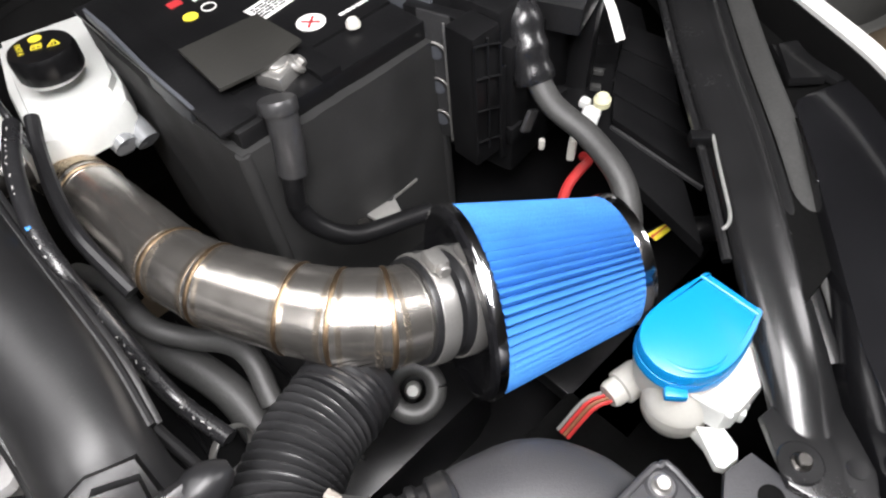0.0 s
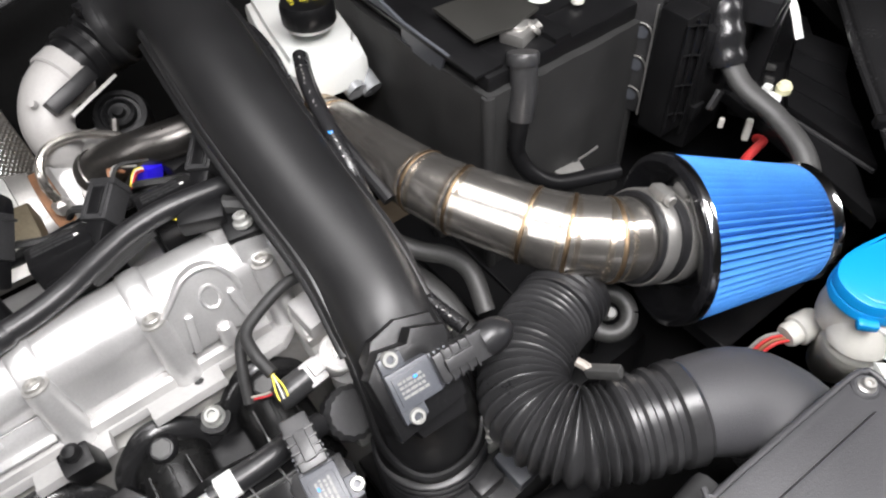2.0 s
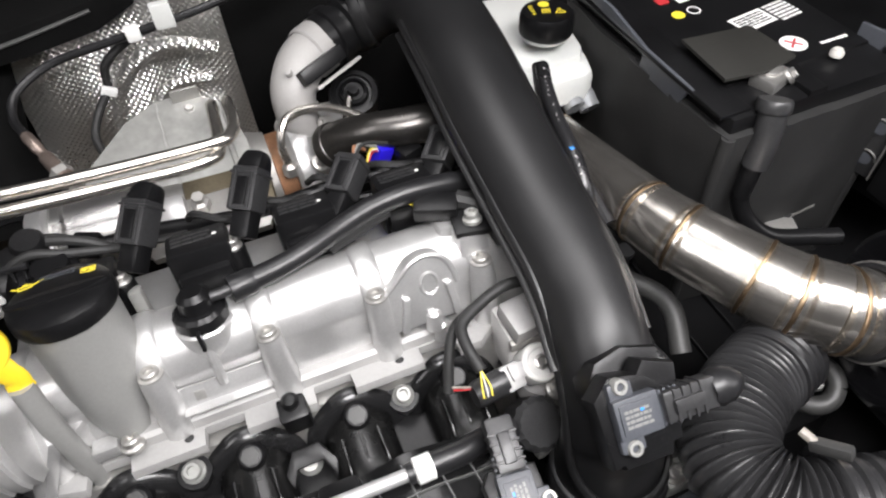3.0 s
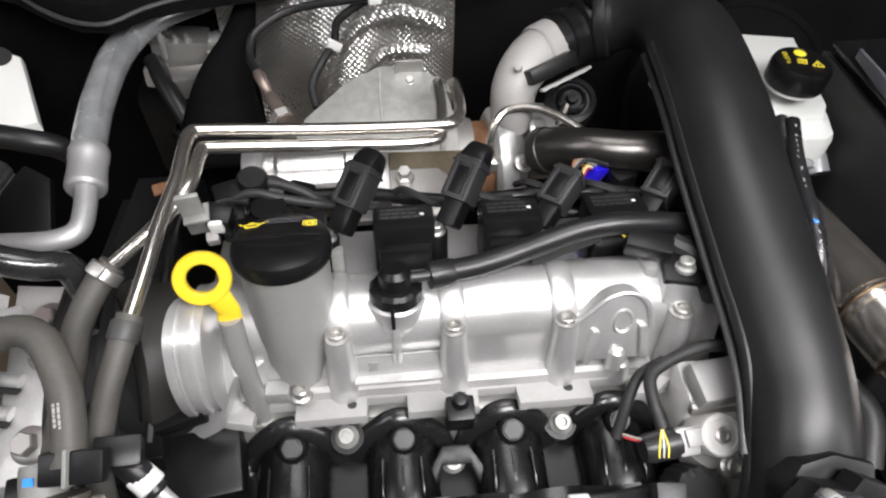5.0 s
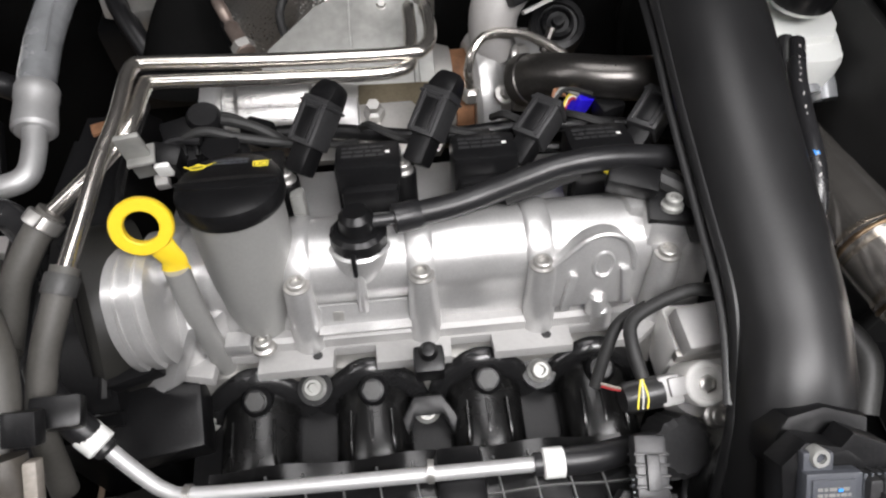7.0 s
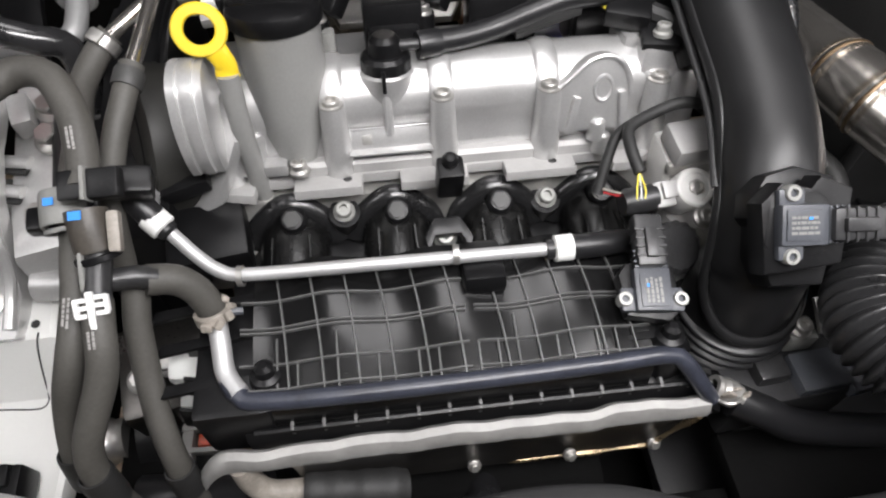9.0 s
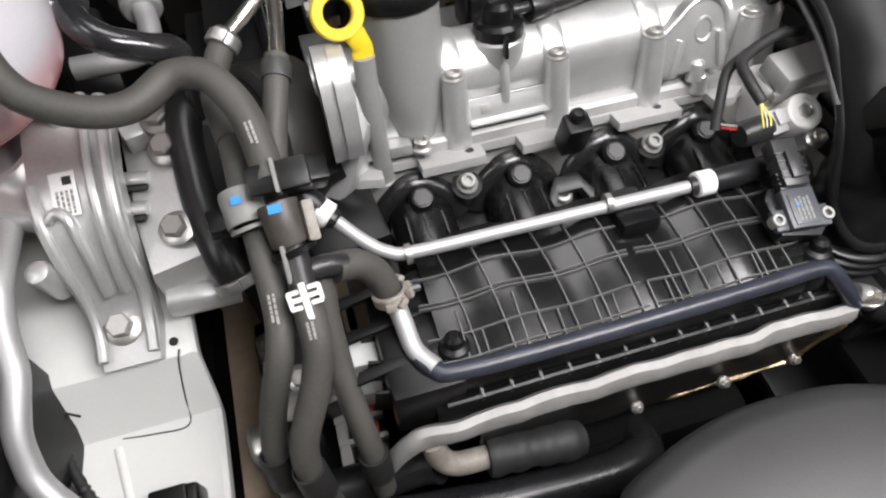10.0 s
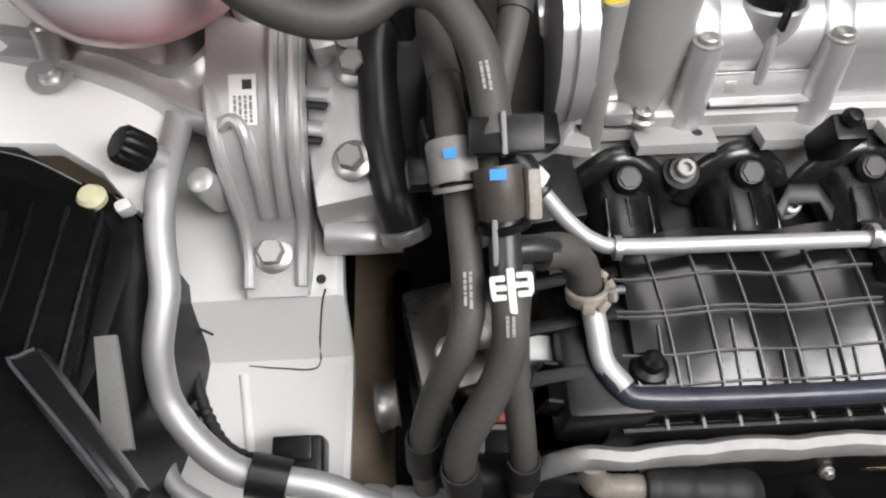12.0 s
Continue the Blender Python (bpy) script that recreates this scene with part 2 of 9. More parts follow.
def solid(name, bm, mat, label, category, group="", kind="", angle=35.0):
    c = sum((v.co for v in bm.verts), V()) / len(bm.verts)
    low = min(v.co.z for v in bm.verts)
    at = V((c.x, c.y, low))
    bmesh.ops.translate(bm, vec=-at, verts=bm.verts)
    ob = new(name, smooth_mesh(bm, name, angle))
    ob.location = at
    ob.data.materials.append(mat)
    ORIGIN[ob] = at
    return tagged(ob, label, category, group, kind)


def curve_points(pts, step=0.004):
    """A smooth line through the control points."""
    p = [V(q) for q in pts]
    if len(p) == 2:
        return [p[0].lerp(p[1], i / 6) for i in range(7)]
    p = [p[0] * 2 - p[1]] + p + [p[-1] * 2 - p[-2]]
    out = []
    for i in range(1, len(p) - 2):
        a, b, c, d = p[i - 1:i + 3]
        n = max(3, int((c - b).length / step))
        for k in range(n):
            t = k / n
            out.append(0.5 * ((2 * b) + (c - a) * t + (2 * a - 5 * b + 4 * c - d) * t * t + (3 * b - a - 3 * c + d) * t ** 3))
    out.append(p[-2])
    return out


def sweep(pts, radius, seg=16, step=0.004, squash=1.0, up=(0, 0, 1), caps=True, bm=None, hollow=0.0):
    """A tube along a smooth line. radius: a number, or a function of the way along (0..1) and the metres."""
    bm = bm or bmesh.new()
    line = curve_points(pts, step)
    rings, way = [], 0.0
    total = sum((b - a).length for a, b in zip(line, line[1:]))
    up = V(up)
    for i, q in enumerate(line):
        if i:
            way += (q - line[i - 1]).length
        d = (line[min(i + 1, len(line) - 1)] - line[max(i - 1, 0)]).normalized()
        side = d.cross(up)
        if side.length < 0.05:
            side = d.cross(V((0.3, 0.9, 0.1)))
        side.normalize()
        if rings and side.dot(last) < 0:
            side = -side
        last = side
        nrm = side.cross(d).normalized()
        r = radius(way / total, way) if callable(radius) else radius
        rings.append([bm.verts.new(q + side * (math.cos(a) * r) + nrm * (math.sin(a) * r * squash))
                      for a in (2 * math.pi * k / seg for k in range(seg))])
    for a, b in zip(rings, rings[1:]):
        for k in range(seg):
            bm.faces.new((a[k], a[(k + 1) % seg], b[(k + 1) % seg], b[k]))
    if caps:
        for ring in (rings[0], rings[-1]):
            if hollow:
                c = sum((v.co for v in ring), V()) / seg
                inner = [bm.verts.new(c + (v.co - c) * (1 - hollow)) for v in ring]
                d = (line[1] - line[0]).normalized() if ring is rings[0] else (line[-2] - line[-1]).normalized()
                deep = [bm.verts.new(v.co + d * 0.012) for v in inner]
                for k in range(seg):
                    j = (k + 1) % seg
                    bm.faces.new((ring[k], ring[j], inner[j], inner[k]))
                    bm.faces.new((inner[k], inner[j], deep[j], deep[k]))
                bm.faces.new(deep)
            else:
                bm.faces.new(ring)
    return bm


def frame_along(at, axis, hint=(0, 0, 1)):
    """A pose whose z is the axis."""
    z = V(axis).normalized()
    x = V(hint).cross(z)
    if x.length < 0.01:
        x = V((1, 0, 0)).cross(z)
    if x.length < 0.01:
        x = V((0, 1, 0)).cross(z)
    x.normalize()
    y = z.cross(x)
    m = Matrix((x, y, z)).transposed().to_4x4()
    m.translation = V(at)
    return m


def flat_frame(at, n, right=(1, 0, 0)):
    """A pose on a surface: z is its normal, x points to the right."""
    z = V(n).normalized()
    x = (V(right) - z * V(right).dot(z)).normalized()
    m = Matrix((x, z.cross(x), z)).transposed().to_4x4()
    m.translation = V(at)
    return m


def lathe(profile, m, seg=24, bm=None, lobes=None):
    """Turns (radius, height) round the z of the pose m. lobes: a function of the angle that scales the radius."""
    bm = bm or bmesh.new()
    rings = []
    for r, h in profile:
        if r < 1e-6:
            rings.append([bm.verts.new(m @ V((0, 0, h)))])
        else:
            rings.append([bm.verts.new(m @ V((r * math.cos(a) * (lobes(a) if lobes else 1), r * math.sin(a) * (lobes(a) if lobes else 1), h)))
                          for a in (2 * math.pi * k / seg for k in range(seg))])
    for a, b in zip(rings, rings[1:]):
        for k in range(seg):
            j = (k + 1) % seg
            if len(a) == 1 and len(b) > 1:
                bm.faces.new((a[0], b[j], b[k]))
            elif len(b) == 1 and len(a) > 1:
                bm.faces.new((a[k], a[j], b[0]))
            elif len(a) > 1:
                bm.faces.new((a[k], a[j], b[j], b[k]))
    return bm


def box(sx, sy, sz, m, bevel=0.002, bm=None, taper=1.0):
    """A box with rounded edges, standing on the pose m."""
    out = bm or bmesh.new()
    b = bmesh.new()
    bmesh.ops.create_cube(b, size=1.0)
    for v in b.verts:
        k = taper if v.co.z > 0 else 1.0
        v.co = V((v.co.x * sx * k, v.co.y * sy * k, (v.co.z + 0.5) * sz))
    if bevel:
        bmesh.ops.bevel(b, geom=list(b.edges), offset=min(bevel, 0.45 * min(sx, sy, sz)), segments=2, profile=0.6, affect="EDGES")
    bmesh.ops.transform(b, matrix=m, verts=b.verts)
    return join(out, b)


def join(out, b):
    me = bpy.data.meshes.new("joined")
    b.to_mesh(me)
    b.free()
    out.from_mesh(me)
    bpy.data.meshes.remove(me)
    return out


def prism(poly, h, m, bevel=0.0015, bm=None):
    """A polygon in the pose's xy, raised by h along its z, with rounded rims."""
    out = bm or bmesh.new()
    b = bmesh.new()
    f = b.faces.new([b.verts.new((x, y, 0)) for x, y in poly])
    up = bmesh.ops.extrude_face_region(b, geom=[f])
    vs = [g for g in up["geom"] if isinstance(g, bmesh.types.BMVert)]
    bmesh.ops.translate(b, vec=(0, 0, h), verts=vs)
    bmesh.ops.recalc_face_normals(b, faces=b.faces)
    if bevel:
        rim = [e for e in b.edges if abs(e.verts[0].co.z - h) < 1e-6 and abs(e.verts[1].co.z - h) < 1e-6]
        bmesh.ops.bevel(b, geom=rim, offset=bevel, segments=2, profile=0.6, affect="EDGES")
    bmesh.ops.transform(b, matrix=m, verts=b.verts)
    return join(out, b)


def section(poly, x0, x1, steps=1, bm=None, wave=None):
    """A closed (y, z) outline drawn along x."""
    bm = bm or bmesh.new()
    rings = []
    for i in range(steps + 1):
        x = x0 + (x1 - x0) * i / steps
        k = wave(x) if wave else 0.0
        rings.append([bm.verts.new((x, y, z + k)) for y, z in poly])
    n = len(poly)
    for a, b in zip(rings, rings[1:]):
        for k in range(n):
            bm.faces.new((a[k], a[(k + 1) % n], b[(k + 1) % n], b[k]))
    bm.faces.new(rings[0])
    bm.faces.new(rings[-1])
    return bm


def bolt_head(at, axis, r=0.007, socket=True, bm=None):
    """A flanged screw: washer, round head, star socket."""
    m = frame_along(at, axis)
    prof = [(0, -0.002), (r * 1.35, -0.002), (r * 1.35, r * 0.15), (r * 1.05, r * 0.35), (r, r * 0.4), (r, r * 1.15), (r * 0.85, r * 1.3)]
    prof += [(r * 0.55, r * 1.3), (r * 0.5, r * 0.7), (0, r * 0.7)] if socket else [(0, r * 1.3)]
    return lathe(prof, m, 18, bm)


def hex_bolt(at, axis, r=0.009, bm=None):
    m = frame_along(at, axis)
    bm = lathe([(0, -0.002), (r * 1.5, -0.002), (r * 1.5, r * 0.2), (r * 1.1, r * 0.45), (0, r * 0.45)], m, 20, bm)
    return lathe([(0, r * 0.4), (r, r * 0.4), (r, r * 1.1), (r * 0.85, r * 1.25), (0, r * 1.25)], m, 6, bm)


def band(at, axis, r, width, thick=0.0012, bm=None, seg=36):
    m = frame_along(at, axis)
    w = width / 2
    return lathe([(r, -w), (r + thick, -w), (r + thick * 1.3, -w * 0.8), (r + thick * 1.3, w * 0.8), (r + thick, w), (r, w), (r, -w)], m, seg, bm)


def writing(text, size, m, mat, parent, name="lettering"):
    """Words of the built-in font, a hair above a surface."""
    c = bpy.data.curves.new(name, "FONT")
    c.body, c.size, c.extrude, c.align_x, c.align_y = text, size, 0.0001, "CENTER", "CENTER"
    tmp = new(name, c)
    me = bpy.data.meshes.new_from_object(tmp.evaluated_get(bpy.context.evaluated_depsgraph_get()))
    bpy.data.objects.remove(tmp)
    bm = bmesh.new()
    bm.from_mesh(me)
    bpy.data.meshes.remove(me)
    bmesh.ops.transform(bm, matrix=m, verts=bm.verts)
    return part(name, bm, mat, parent)


def bars(m, w, h, rows, mat, parent, name="print", fill=0.85, seed=1):
    """Lines of print too small to read, as plain bars."""
    rnd = random.Random(seed)
    bm = bmesh.new()
    for i in range(rows):
        y = h * (0.5 - (i + 0.5) / rows)
        x = -w / 2
        while x < w / 2 * fill:
            l = min(w * rnd.uniform(0.08, 0.3), w / 2 - x)
            box(l, h / rows * 0.55, 0.0003, m @ Matrix.Translation((x + l / 2, y, 0)), 0, bm)
            x += l + w * 0.04
    return part(name, bm, mat, parent)

# ---- setting: workshop and the shell of the engine bay ----
def slab(name, x0, y0, z0, x1, y1, z1, mat, label, category="wall"):
    bm = box(x1 - x0, y1 - y0, z1 - z0, Matrix.Translation(((x0 + x1) / 2, (y0 + y1) / 2, z0)), 0)
    return solid(name, bm, mat, label, category, kind="structure")


slab("floor", -4, -3.5, -0.1, 4, 4, 0.0, CONCRETE, "tan painted concrete workshop floor with faint stains", "floor")
slab("wall_south", -4, -3.6, 0, 4, -3.5, 3, WALLPAINT, "unseen dark grey wall closing the workshop")
slab("wall_north", -4, 4, 0, 4, 4.1, 3, WALLPAINT, "unseen dark grey wall closing the workshop")
slab("wall_west", -4.1, -3.6, 0, -4, 4.1, 3, WALLPAINT, "unseen dark grey wall closing the workshop")
slab("wall_east", 4, -3.6, 0, 4.1, 4.1, 3, WALLPAINT, "unseen dark grey wall closing the workshop")
slab("ceiling", -4.1, -3.6, 3, 4.1, 4.1, 3.1, WALLPAINT, "unseen dark grey ceiling closing the workshop", "ceiling")

# bulkhead behind the engine, with its sound-deadening mat
bm = section([(0.80, 0.40), (0.80, 0.86), (0.83, 0.95), (0.84, 1.0), (0.95, 1.02), (0.95, 0.40)], -0.95, 0.75, 30,
             wave=lambda x: 0.006 * math.sin(9 * x) + 0.004 * math.sin(23 * x))
solid("bulkhead", bm, MAT, "black felt-lined bulkhead behind the engine", "bulkhead", kind="structure")
bm = sweep([(-0.95, 0.80, 0.985), (-0.55, 0.80, 0.992), (-0.2, 0.805, 0.995), (0.3, 0.80, 0.99), (0.75, 0.79, 0.98)], 0.016, 10, 0.03)
solid("cowl_seal", bm, RUBBER, "black rubber seal along the bulkhead edge", "seal", kind="structure")
bm = prism([(-0.95, 0.78), (-0.76, 0.775), (-0.675, 0.735), (-0.633, 0.700), (-0.596, 0.676), (-0.565, 0.671), (-0.537, 0.694), (-0.499, 0.708), (-0.422, 0.722), (-0.35, 0.745), (-0.30, 0.80), (-0.95, 0.86)], 0.030, pose(0, 0, 0.953), 0.004)
solid("cowl_panel", bm, MAT, "black felt cowl edge over the far corner of the bay", "cowl panel", kind="structure")
bm = sweep([(-0.76, 0.774, 0.970), (-0.675, 0.733, 0.968), (-0.633, 0.698, 0.966), (-0.596, 0.674, 0.965), (-0.565, 0.669, 0.965), (-0.537, 0.692, 0.966), (-0.499, 0.706, 0.968), (-0.422, 0.720, 0.972), (-0.35, 0.743, 0.975)], 0.0022, 8, 0.01)
solid("cowl_trim", bm, DUSTY, "thin dark grey edge strip along the cowl panel", "trim", kind="structure")
# added black sheets that stand in for the shade far below the bay
bm = box(0.42, 0.85, 0.02, Matrix.Translation((0.43, 0.49, 0.70)), 0.004)
solid("depth_filler", bm, BLACK, "added black sheet for the dark depth under the battery side", "tray", kind="structure")
bm = box(0.42, 0.30, 0.02, Matrix.Translation((0.10, 0.17, 0.62)), 0.004)
solid("depth_filler", bm, BLACK, "added black sheet for the dark depth under the radiator side", "tray", kind="structure")
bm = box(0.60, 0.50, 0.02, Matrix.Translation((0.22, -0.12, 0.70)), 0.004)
solid("depth_filler", bm, MAT, "added black sheet for the dark depth under the airbox", "tray", kind="structure")
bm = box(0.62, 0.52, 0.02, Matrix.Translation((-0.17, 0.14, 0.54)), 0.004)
solid("depth_filler", bm, MAT, "added black sheet for the dark depth under the engine", "tray", kind="structure")
# stands in for the tan floor, raised so that more light reaches it
bm = box(0.17, 0.45, 0.012, Matrix.Translation((-0.575, 0.33, 0.60)), 0.003)
solid("raised_floor_sheet", bm, FLOORTAN, "tan sheet in place of the floor, raised to catch light", "board", kind="structure")
# inner wing, battery side
bm = bmesh.new()
prism([(0.33, 0.10), (0.385, 0.155), (0.56, 0.32), (0.62, 0.85), (0.40, 0.85), (0.40, 0.40), (0.37, 0.25)], 0.012, pose(0, 0, 0.835), 0.002, bm)
wing = thing("inner_wing", "black ribbed plastic inner wing panel", "panel", (0.45, 0.3, 0.835), kind="structure")
part("panel", bm, BLACK, wing)
FOLDS = [((0.505, 0.300), (0.512, 0.245)), ((0.472, 0.283), (0.474, 0.225)), ((0.444, 0.268), (0.441, 0.198)), ((0.418, 0.252), (0.414, 0.168)), ((0.392, 0.232), (0.380, 0.133))]
for i, (a, b) in enumerate(FOLDS):
    part("rib", sweep([(*a, 0.852 - 0.0012 * i), (*b, 0.853 - 0.0012 * i)], 0.0026, 8), PLUGGREY, wing)
for i, ((a, b), (c, d)) in enumerate(zip(FOLDS, FOLDS[1:])):
    part("terrace", prism([a, b, d, c], 0.010 - 0.0012 * i, pose(0, 0, 0.842, 0.6, -1, 0), 0.0015), BLACK, wing)
part("ridge", box(0.06, 0.05, 0.030, pose(0.475, 0.320, 0.840, 0, 0, 40), 0.006), BLACK, wing)
for k in range(3):
    part("clip", box(0.006, 0.010, 0.006, pose(0.440 - 0.02 * k, 0.284 - 0.012 * k, 0.850, 0, 0, 30), 0.0015), DUSTY, wing)

# fender rail, battery side: a folded, painted beam
rail = thing("fender_rail", "glossy black painted fender rail with folded edges", "rail", (0.395, 0.125, 0.86), kind="structure")
RAIL = [(0.70, 0.435, 0.935), (0.575, 0.310, 0.922), (0.460, 0.198, 0.906), (0.385, 0.122, 0.897), (0.316, 0.055, 0.885), (0.268, 0.005, 0.873), (0.240, -0.025, 0.860), (0.222, -0.045, 0.848), (0.208, -0.062, 0.832)]
part("beam", sweep(RAIL, lambda k, s: 0.0212, 24, 0.01, 0.55), RAILPAINT, rail)
part("edge", sweep([(p[0] - 0.019, p[1] + 0.018, p[2] + 0.003) for p in RAIL[:5]], 0.0035, 8, 0.01), RAILPAINT, rail)
part("edge", sweep([(p[0] + 0.018, p[1] - 0.018, p[2] - 0.002) for p in RAIL[:6]], 0.0045, 10, 0.01, 0.5), RAILPAINT, rail)
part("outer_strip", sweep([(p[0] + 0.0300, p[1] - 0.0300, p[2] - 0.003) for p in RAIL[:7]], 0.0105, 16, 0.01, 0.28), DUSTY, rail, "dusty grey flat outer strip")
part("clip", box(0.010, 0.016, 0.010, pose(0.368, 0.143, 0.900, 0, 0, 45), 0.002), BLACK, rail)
# grey on the lip stands in for the light along the pressed tongue
part("pressed_lip", sweep([(0.3724, 0.1363, 0.9090), (0.3512, 0.1182, 0.9080), (0.3308, 0.0995, 0.9060), (0.3189, 0.0890, 0.9050), (0.3110, 0.0851, 0.9040), (0.3063, 0.0862, 0.9020)], 0.0013, 8, 0.004), GREYPL, rail, "edge of a pressed tongue, its lit line put in as grey")
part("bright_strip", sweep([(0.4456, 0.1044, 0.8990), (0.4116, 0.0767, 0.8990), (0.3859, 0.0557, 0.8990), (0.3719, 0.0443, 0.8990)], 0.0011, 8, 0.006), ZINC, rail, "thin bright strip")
part("end_plate", prism([(0.226, 0.002), (0.252, -0.002), (0.268, -0.022), (0.240, -0.060), (0.224, -0.070), (0.206, -0.066), (0.200, -0.030)], 0.006, pose(0, 0, 0.8640, 0, 0, 0), 0.002), RAILPAINT, rail)
part("bolt", bolt_head((0.215, -0.028, 0.8725), (0, -0.1, 1), 0.0042, False), DARKMETAL, rail)
part("washer", lathe([(0, 0), (0.013, 0), (0.013, 0.0012), (0.012, 0.002), (0.008, 0.002), (0, 0.0026)], frame_along((0.215, -0.028, 0.8700), (0, 0, 1))), RAILPAINT, rail)
part("dimple", lathe([(0, 0.0006), (0.006, 0.0004), (0.007, -0.001)], pose(0.234, -0.052, 0.8702), 18), RAILPAINT, rail)
slam = thing("slam_panel", "grey-black painted bracket plate beside the airbox", "bracket", (0.17, -0.05, 0.855), kind="structure")
part("plate", prism([(0.160, -0.015), (0.185, -0.001), (0.206, -0.006), (0.206, -0.066), (0.215, -0.10), (0.20, -0.20), (0.12, -0.20), (0.140, -0.080), (0.153, -0.045)], 0.005, pose(0, 0, 0.8585), 0.0015), GRAIN, slam)
part("hole", lathe([(0, 0.0002), (0.0068, 0.0002), (0.0075, 0.0006), (0, 0.0006)], pose(0.190, -0.027, 0.8636), 20), MAT, slam)
part("rivet", bolt_head((0.168, -0.033, 0.8650), (0, 0, 1), 0.0042), GRAIN, slam)
part("rivet", bolt_head((0.161, -0.083, 0.8650), (0, 0, 1), 0.0050), GRAIN, slam)
part("raised_edge", sweep([(0.150, -0.050, 0.864), (0.172, -0.048, 0.865), (0.180, -0.040, 0.865)], 0.002, 8), GRAIN, slam)

# headlamp rear and the wing's edge
lampback = thing("headlamp", "black glossy rear of a headlamp beside the fender rail", "headlamp", (0.40, 0.0, 0.80))
part("cover", prism([(0.449, 0.112), (0.457, 0.115), (0.471, 0.112), (0.490, 0.104), (0.506, 0.097), (0.488, 0.068), (0.446, 0.014), (0.377, -0.055), (0.250, -0.130), (0.215, -0.105), (0.240, -0.062), (0.280, -0.020), (0.367, 0.047)], 0.05,
                    pose(0, 0, 0.852, 0, 0, 0), 0.006), GLOSS, lampback)
part("frame_bar", prism([(0.512, 0.166), (0.516, 0.128), (0.508, 0.100), (0.500, 0.102), (0.504, 0.128), (0.498, 0.150)], 0.006, pose(0, 0, 0.893), 0.002), RAILPAINT, lampback)
part("chrome_line", sweep([(0.434, 0.103, 0.9035), (0.410, 0.083, 0.9035), (0.385, 0.062, 0.9030)], 0.0013, 6), CHROME, lampback)
part("bracket", prism([(0.0, 0.0), (0.035, 0.03), (0.05, 0.02), (0.02, -0.02)], 0.008, pose(0.475, 0.130, 0.895), 0.003), RAILPAINT, lampback)
wingout = thing("front_wing", "white painted front wing with a black inner edge", "car wing", (0.53, 0.10, 0.6), kind="structure")
WEDGE = [(0.66, 0.42), (0.60, 0.27), (0.556, 0.195), (0.534, 0.152), (0.511, 0.106), (0.491, 0.073), (0.450, 0.020), (0.380, -0.050), (0.300, -0.130)]
part("inner_liner", prism([(a - 0.004, b + 0.004) for a, b in WEDGE[:7]] + [(0.30, 0.02), (0.40, 0.13), (0.50, 0.25), (0.60, 0.42)], 0.01, pose(0, 0, 0.880), 0.001), MAT, wingout, "black inner liner of the wing")
bm = bmesh.new()
rows = []
for (x, y) in [tuple(p[:2]) for p in curve_points([(a, b, 0) for a, b in WEDGE], 0.02)]:
    rows.append([bm.verts.new((x + dx, y + dy, z)) for dx, dy, z in
                 ((0.001, -0.001, 0.918), (0, 0, 0.926), (0.003, -0.003, 0.930), (0.008, -0.008, 0.930), (0.012, -0.012, 0.924), (0.018, -0.018, 0.86), (0.02, -0.02, 0.6))])
for a, b in zip(rows, rows[1:]):
    for k in range(6):
        bm.faces.new((a[k], a[k + 1], b[k + 1], b[k]))
part("panel", bm, PAINT, wingout)
bm = bmesh.new()
line_ = [tuple(p[:2]) for p in curve_points([(a, b, 0) for a, b in WEDGE], 0.02)]
rows = [[bm.verts.new((x + d, y - d, z)) for d, z in ((0.0016, 0.922), (-0.0004, 0.921), (-0.0010, 0.905), (0.0, 0.870), (0.010, 0.60))] for x, y in line_]
for a, b in zip(rows, rows[1:]):
    for k in range(4):
        bm.faces.new((a[k], a[k + 1], b[k + 1], b[k]))
part("inner_return", bm, MAT, wingout, "black inner return of the wing edge")
basin = thing("basin", "grey round plastic basin on the workshop floor", "basin", (1.90, 0.62, 0.0))
part("bowl", lathe([(0, 0), (0.20, 0), (0.24, 0.10), (0.27, 0.16), (0.28, 0.162), (0.285, 0.155), (0.255, 0.09), (0.21, -0.001)], pose(1.90, 0.62, 0.002), 48), GREYPL, basin)
part("rim", lathe([(0.27, 0.155), (0.295, 0.155), (0.30, 0.163), (0.295, 0.17), (0.27, 0.17)], pose(1.90, 0.62, 0.002), 48), GREYPL, basin)

# front cross panel and fan cowl below the picture
front = thing("front_panel", "dark grey plastic cover over the front crossmember", "panel", (-0.2, 0.0, 0.77), kind="structure")
EDGE = [(-0.40, -0.02, 0.88), (-0.362, 0.038, 0.88), (-0.336, 0.053, 0.88), (-0.300, 0.064, 0.88), (-0.265, 0.068, 0.88), (-0.216, 0.064, 0.88), (-0.169, 0.049, 0.88), (-0.130, 0.043, 0.88), (-0.08, 0.042, 0.88), (0.03, 0.05, 0.88)]
bm = bmesh.new()
rows = []
for p in curve_points(EDGE, 0.008):
    x, y = p[0], p[1]
    rows.append([bm.verts.new((x, y + dy, 0.88 + dz)) for dy, dz in ((-0.004, -0.07), (0.0, -0.016), (-0.002, -0.006), (-0.007, -0.001), (-0.016, 0.001), (-0.05, 0.004), (-0.085, 0.003), (-0.14, -0.004))])
for a, b in zip(rows, rows[1:]):
    for k in range(7):
        bm.faces.new((a[k], a[k + 1], b[k + 1], b[k]))
part("cover", bm, FRONTGREY, front)
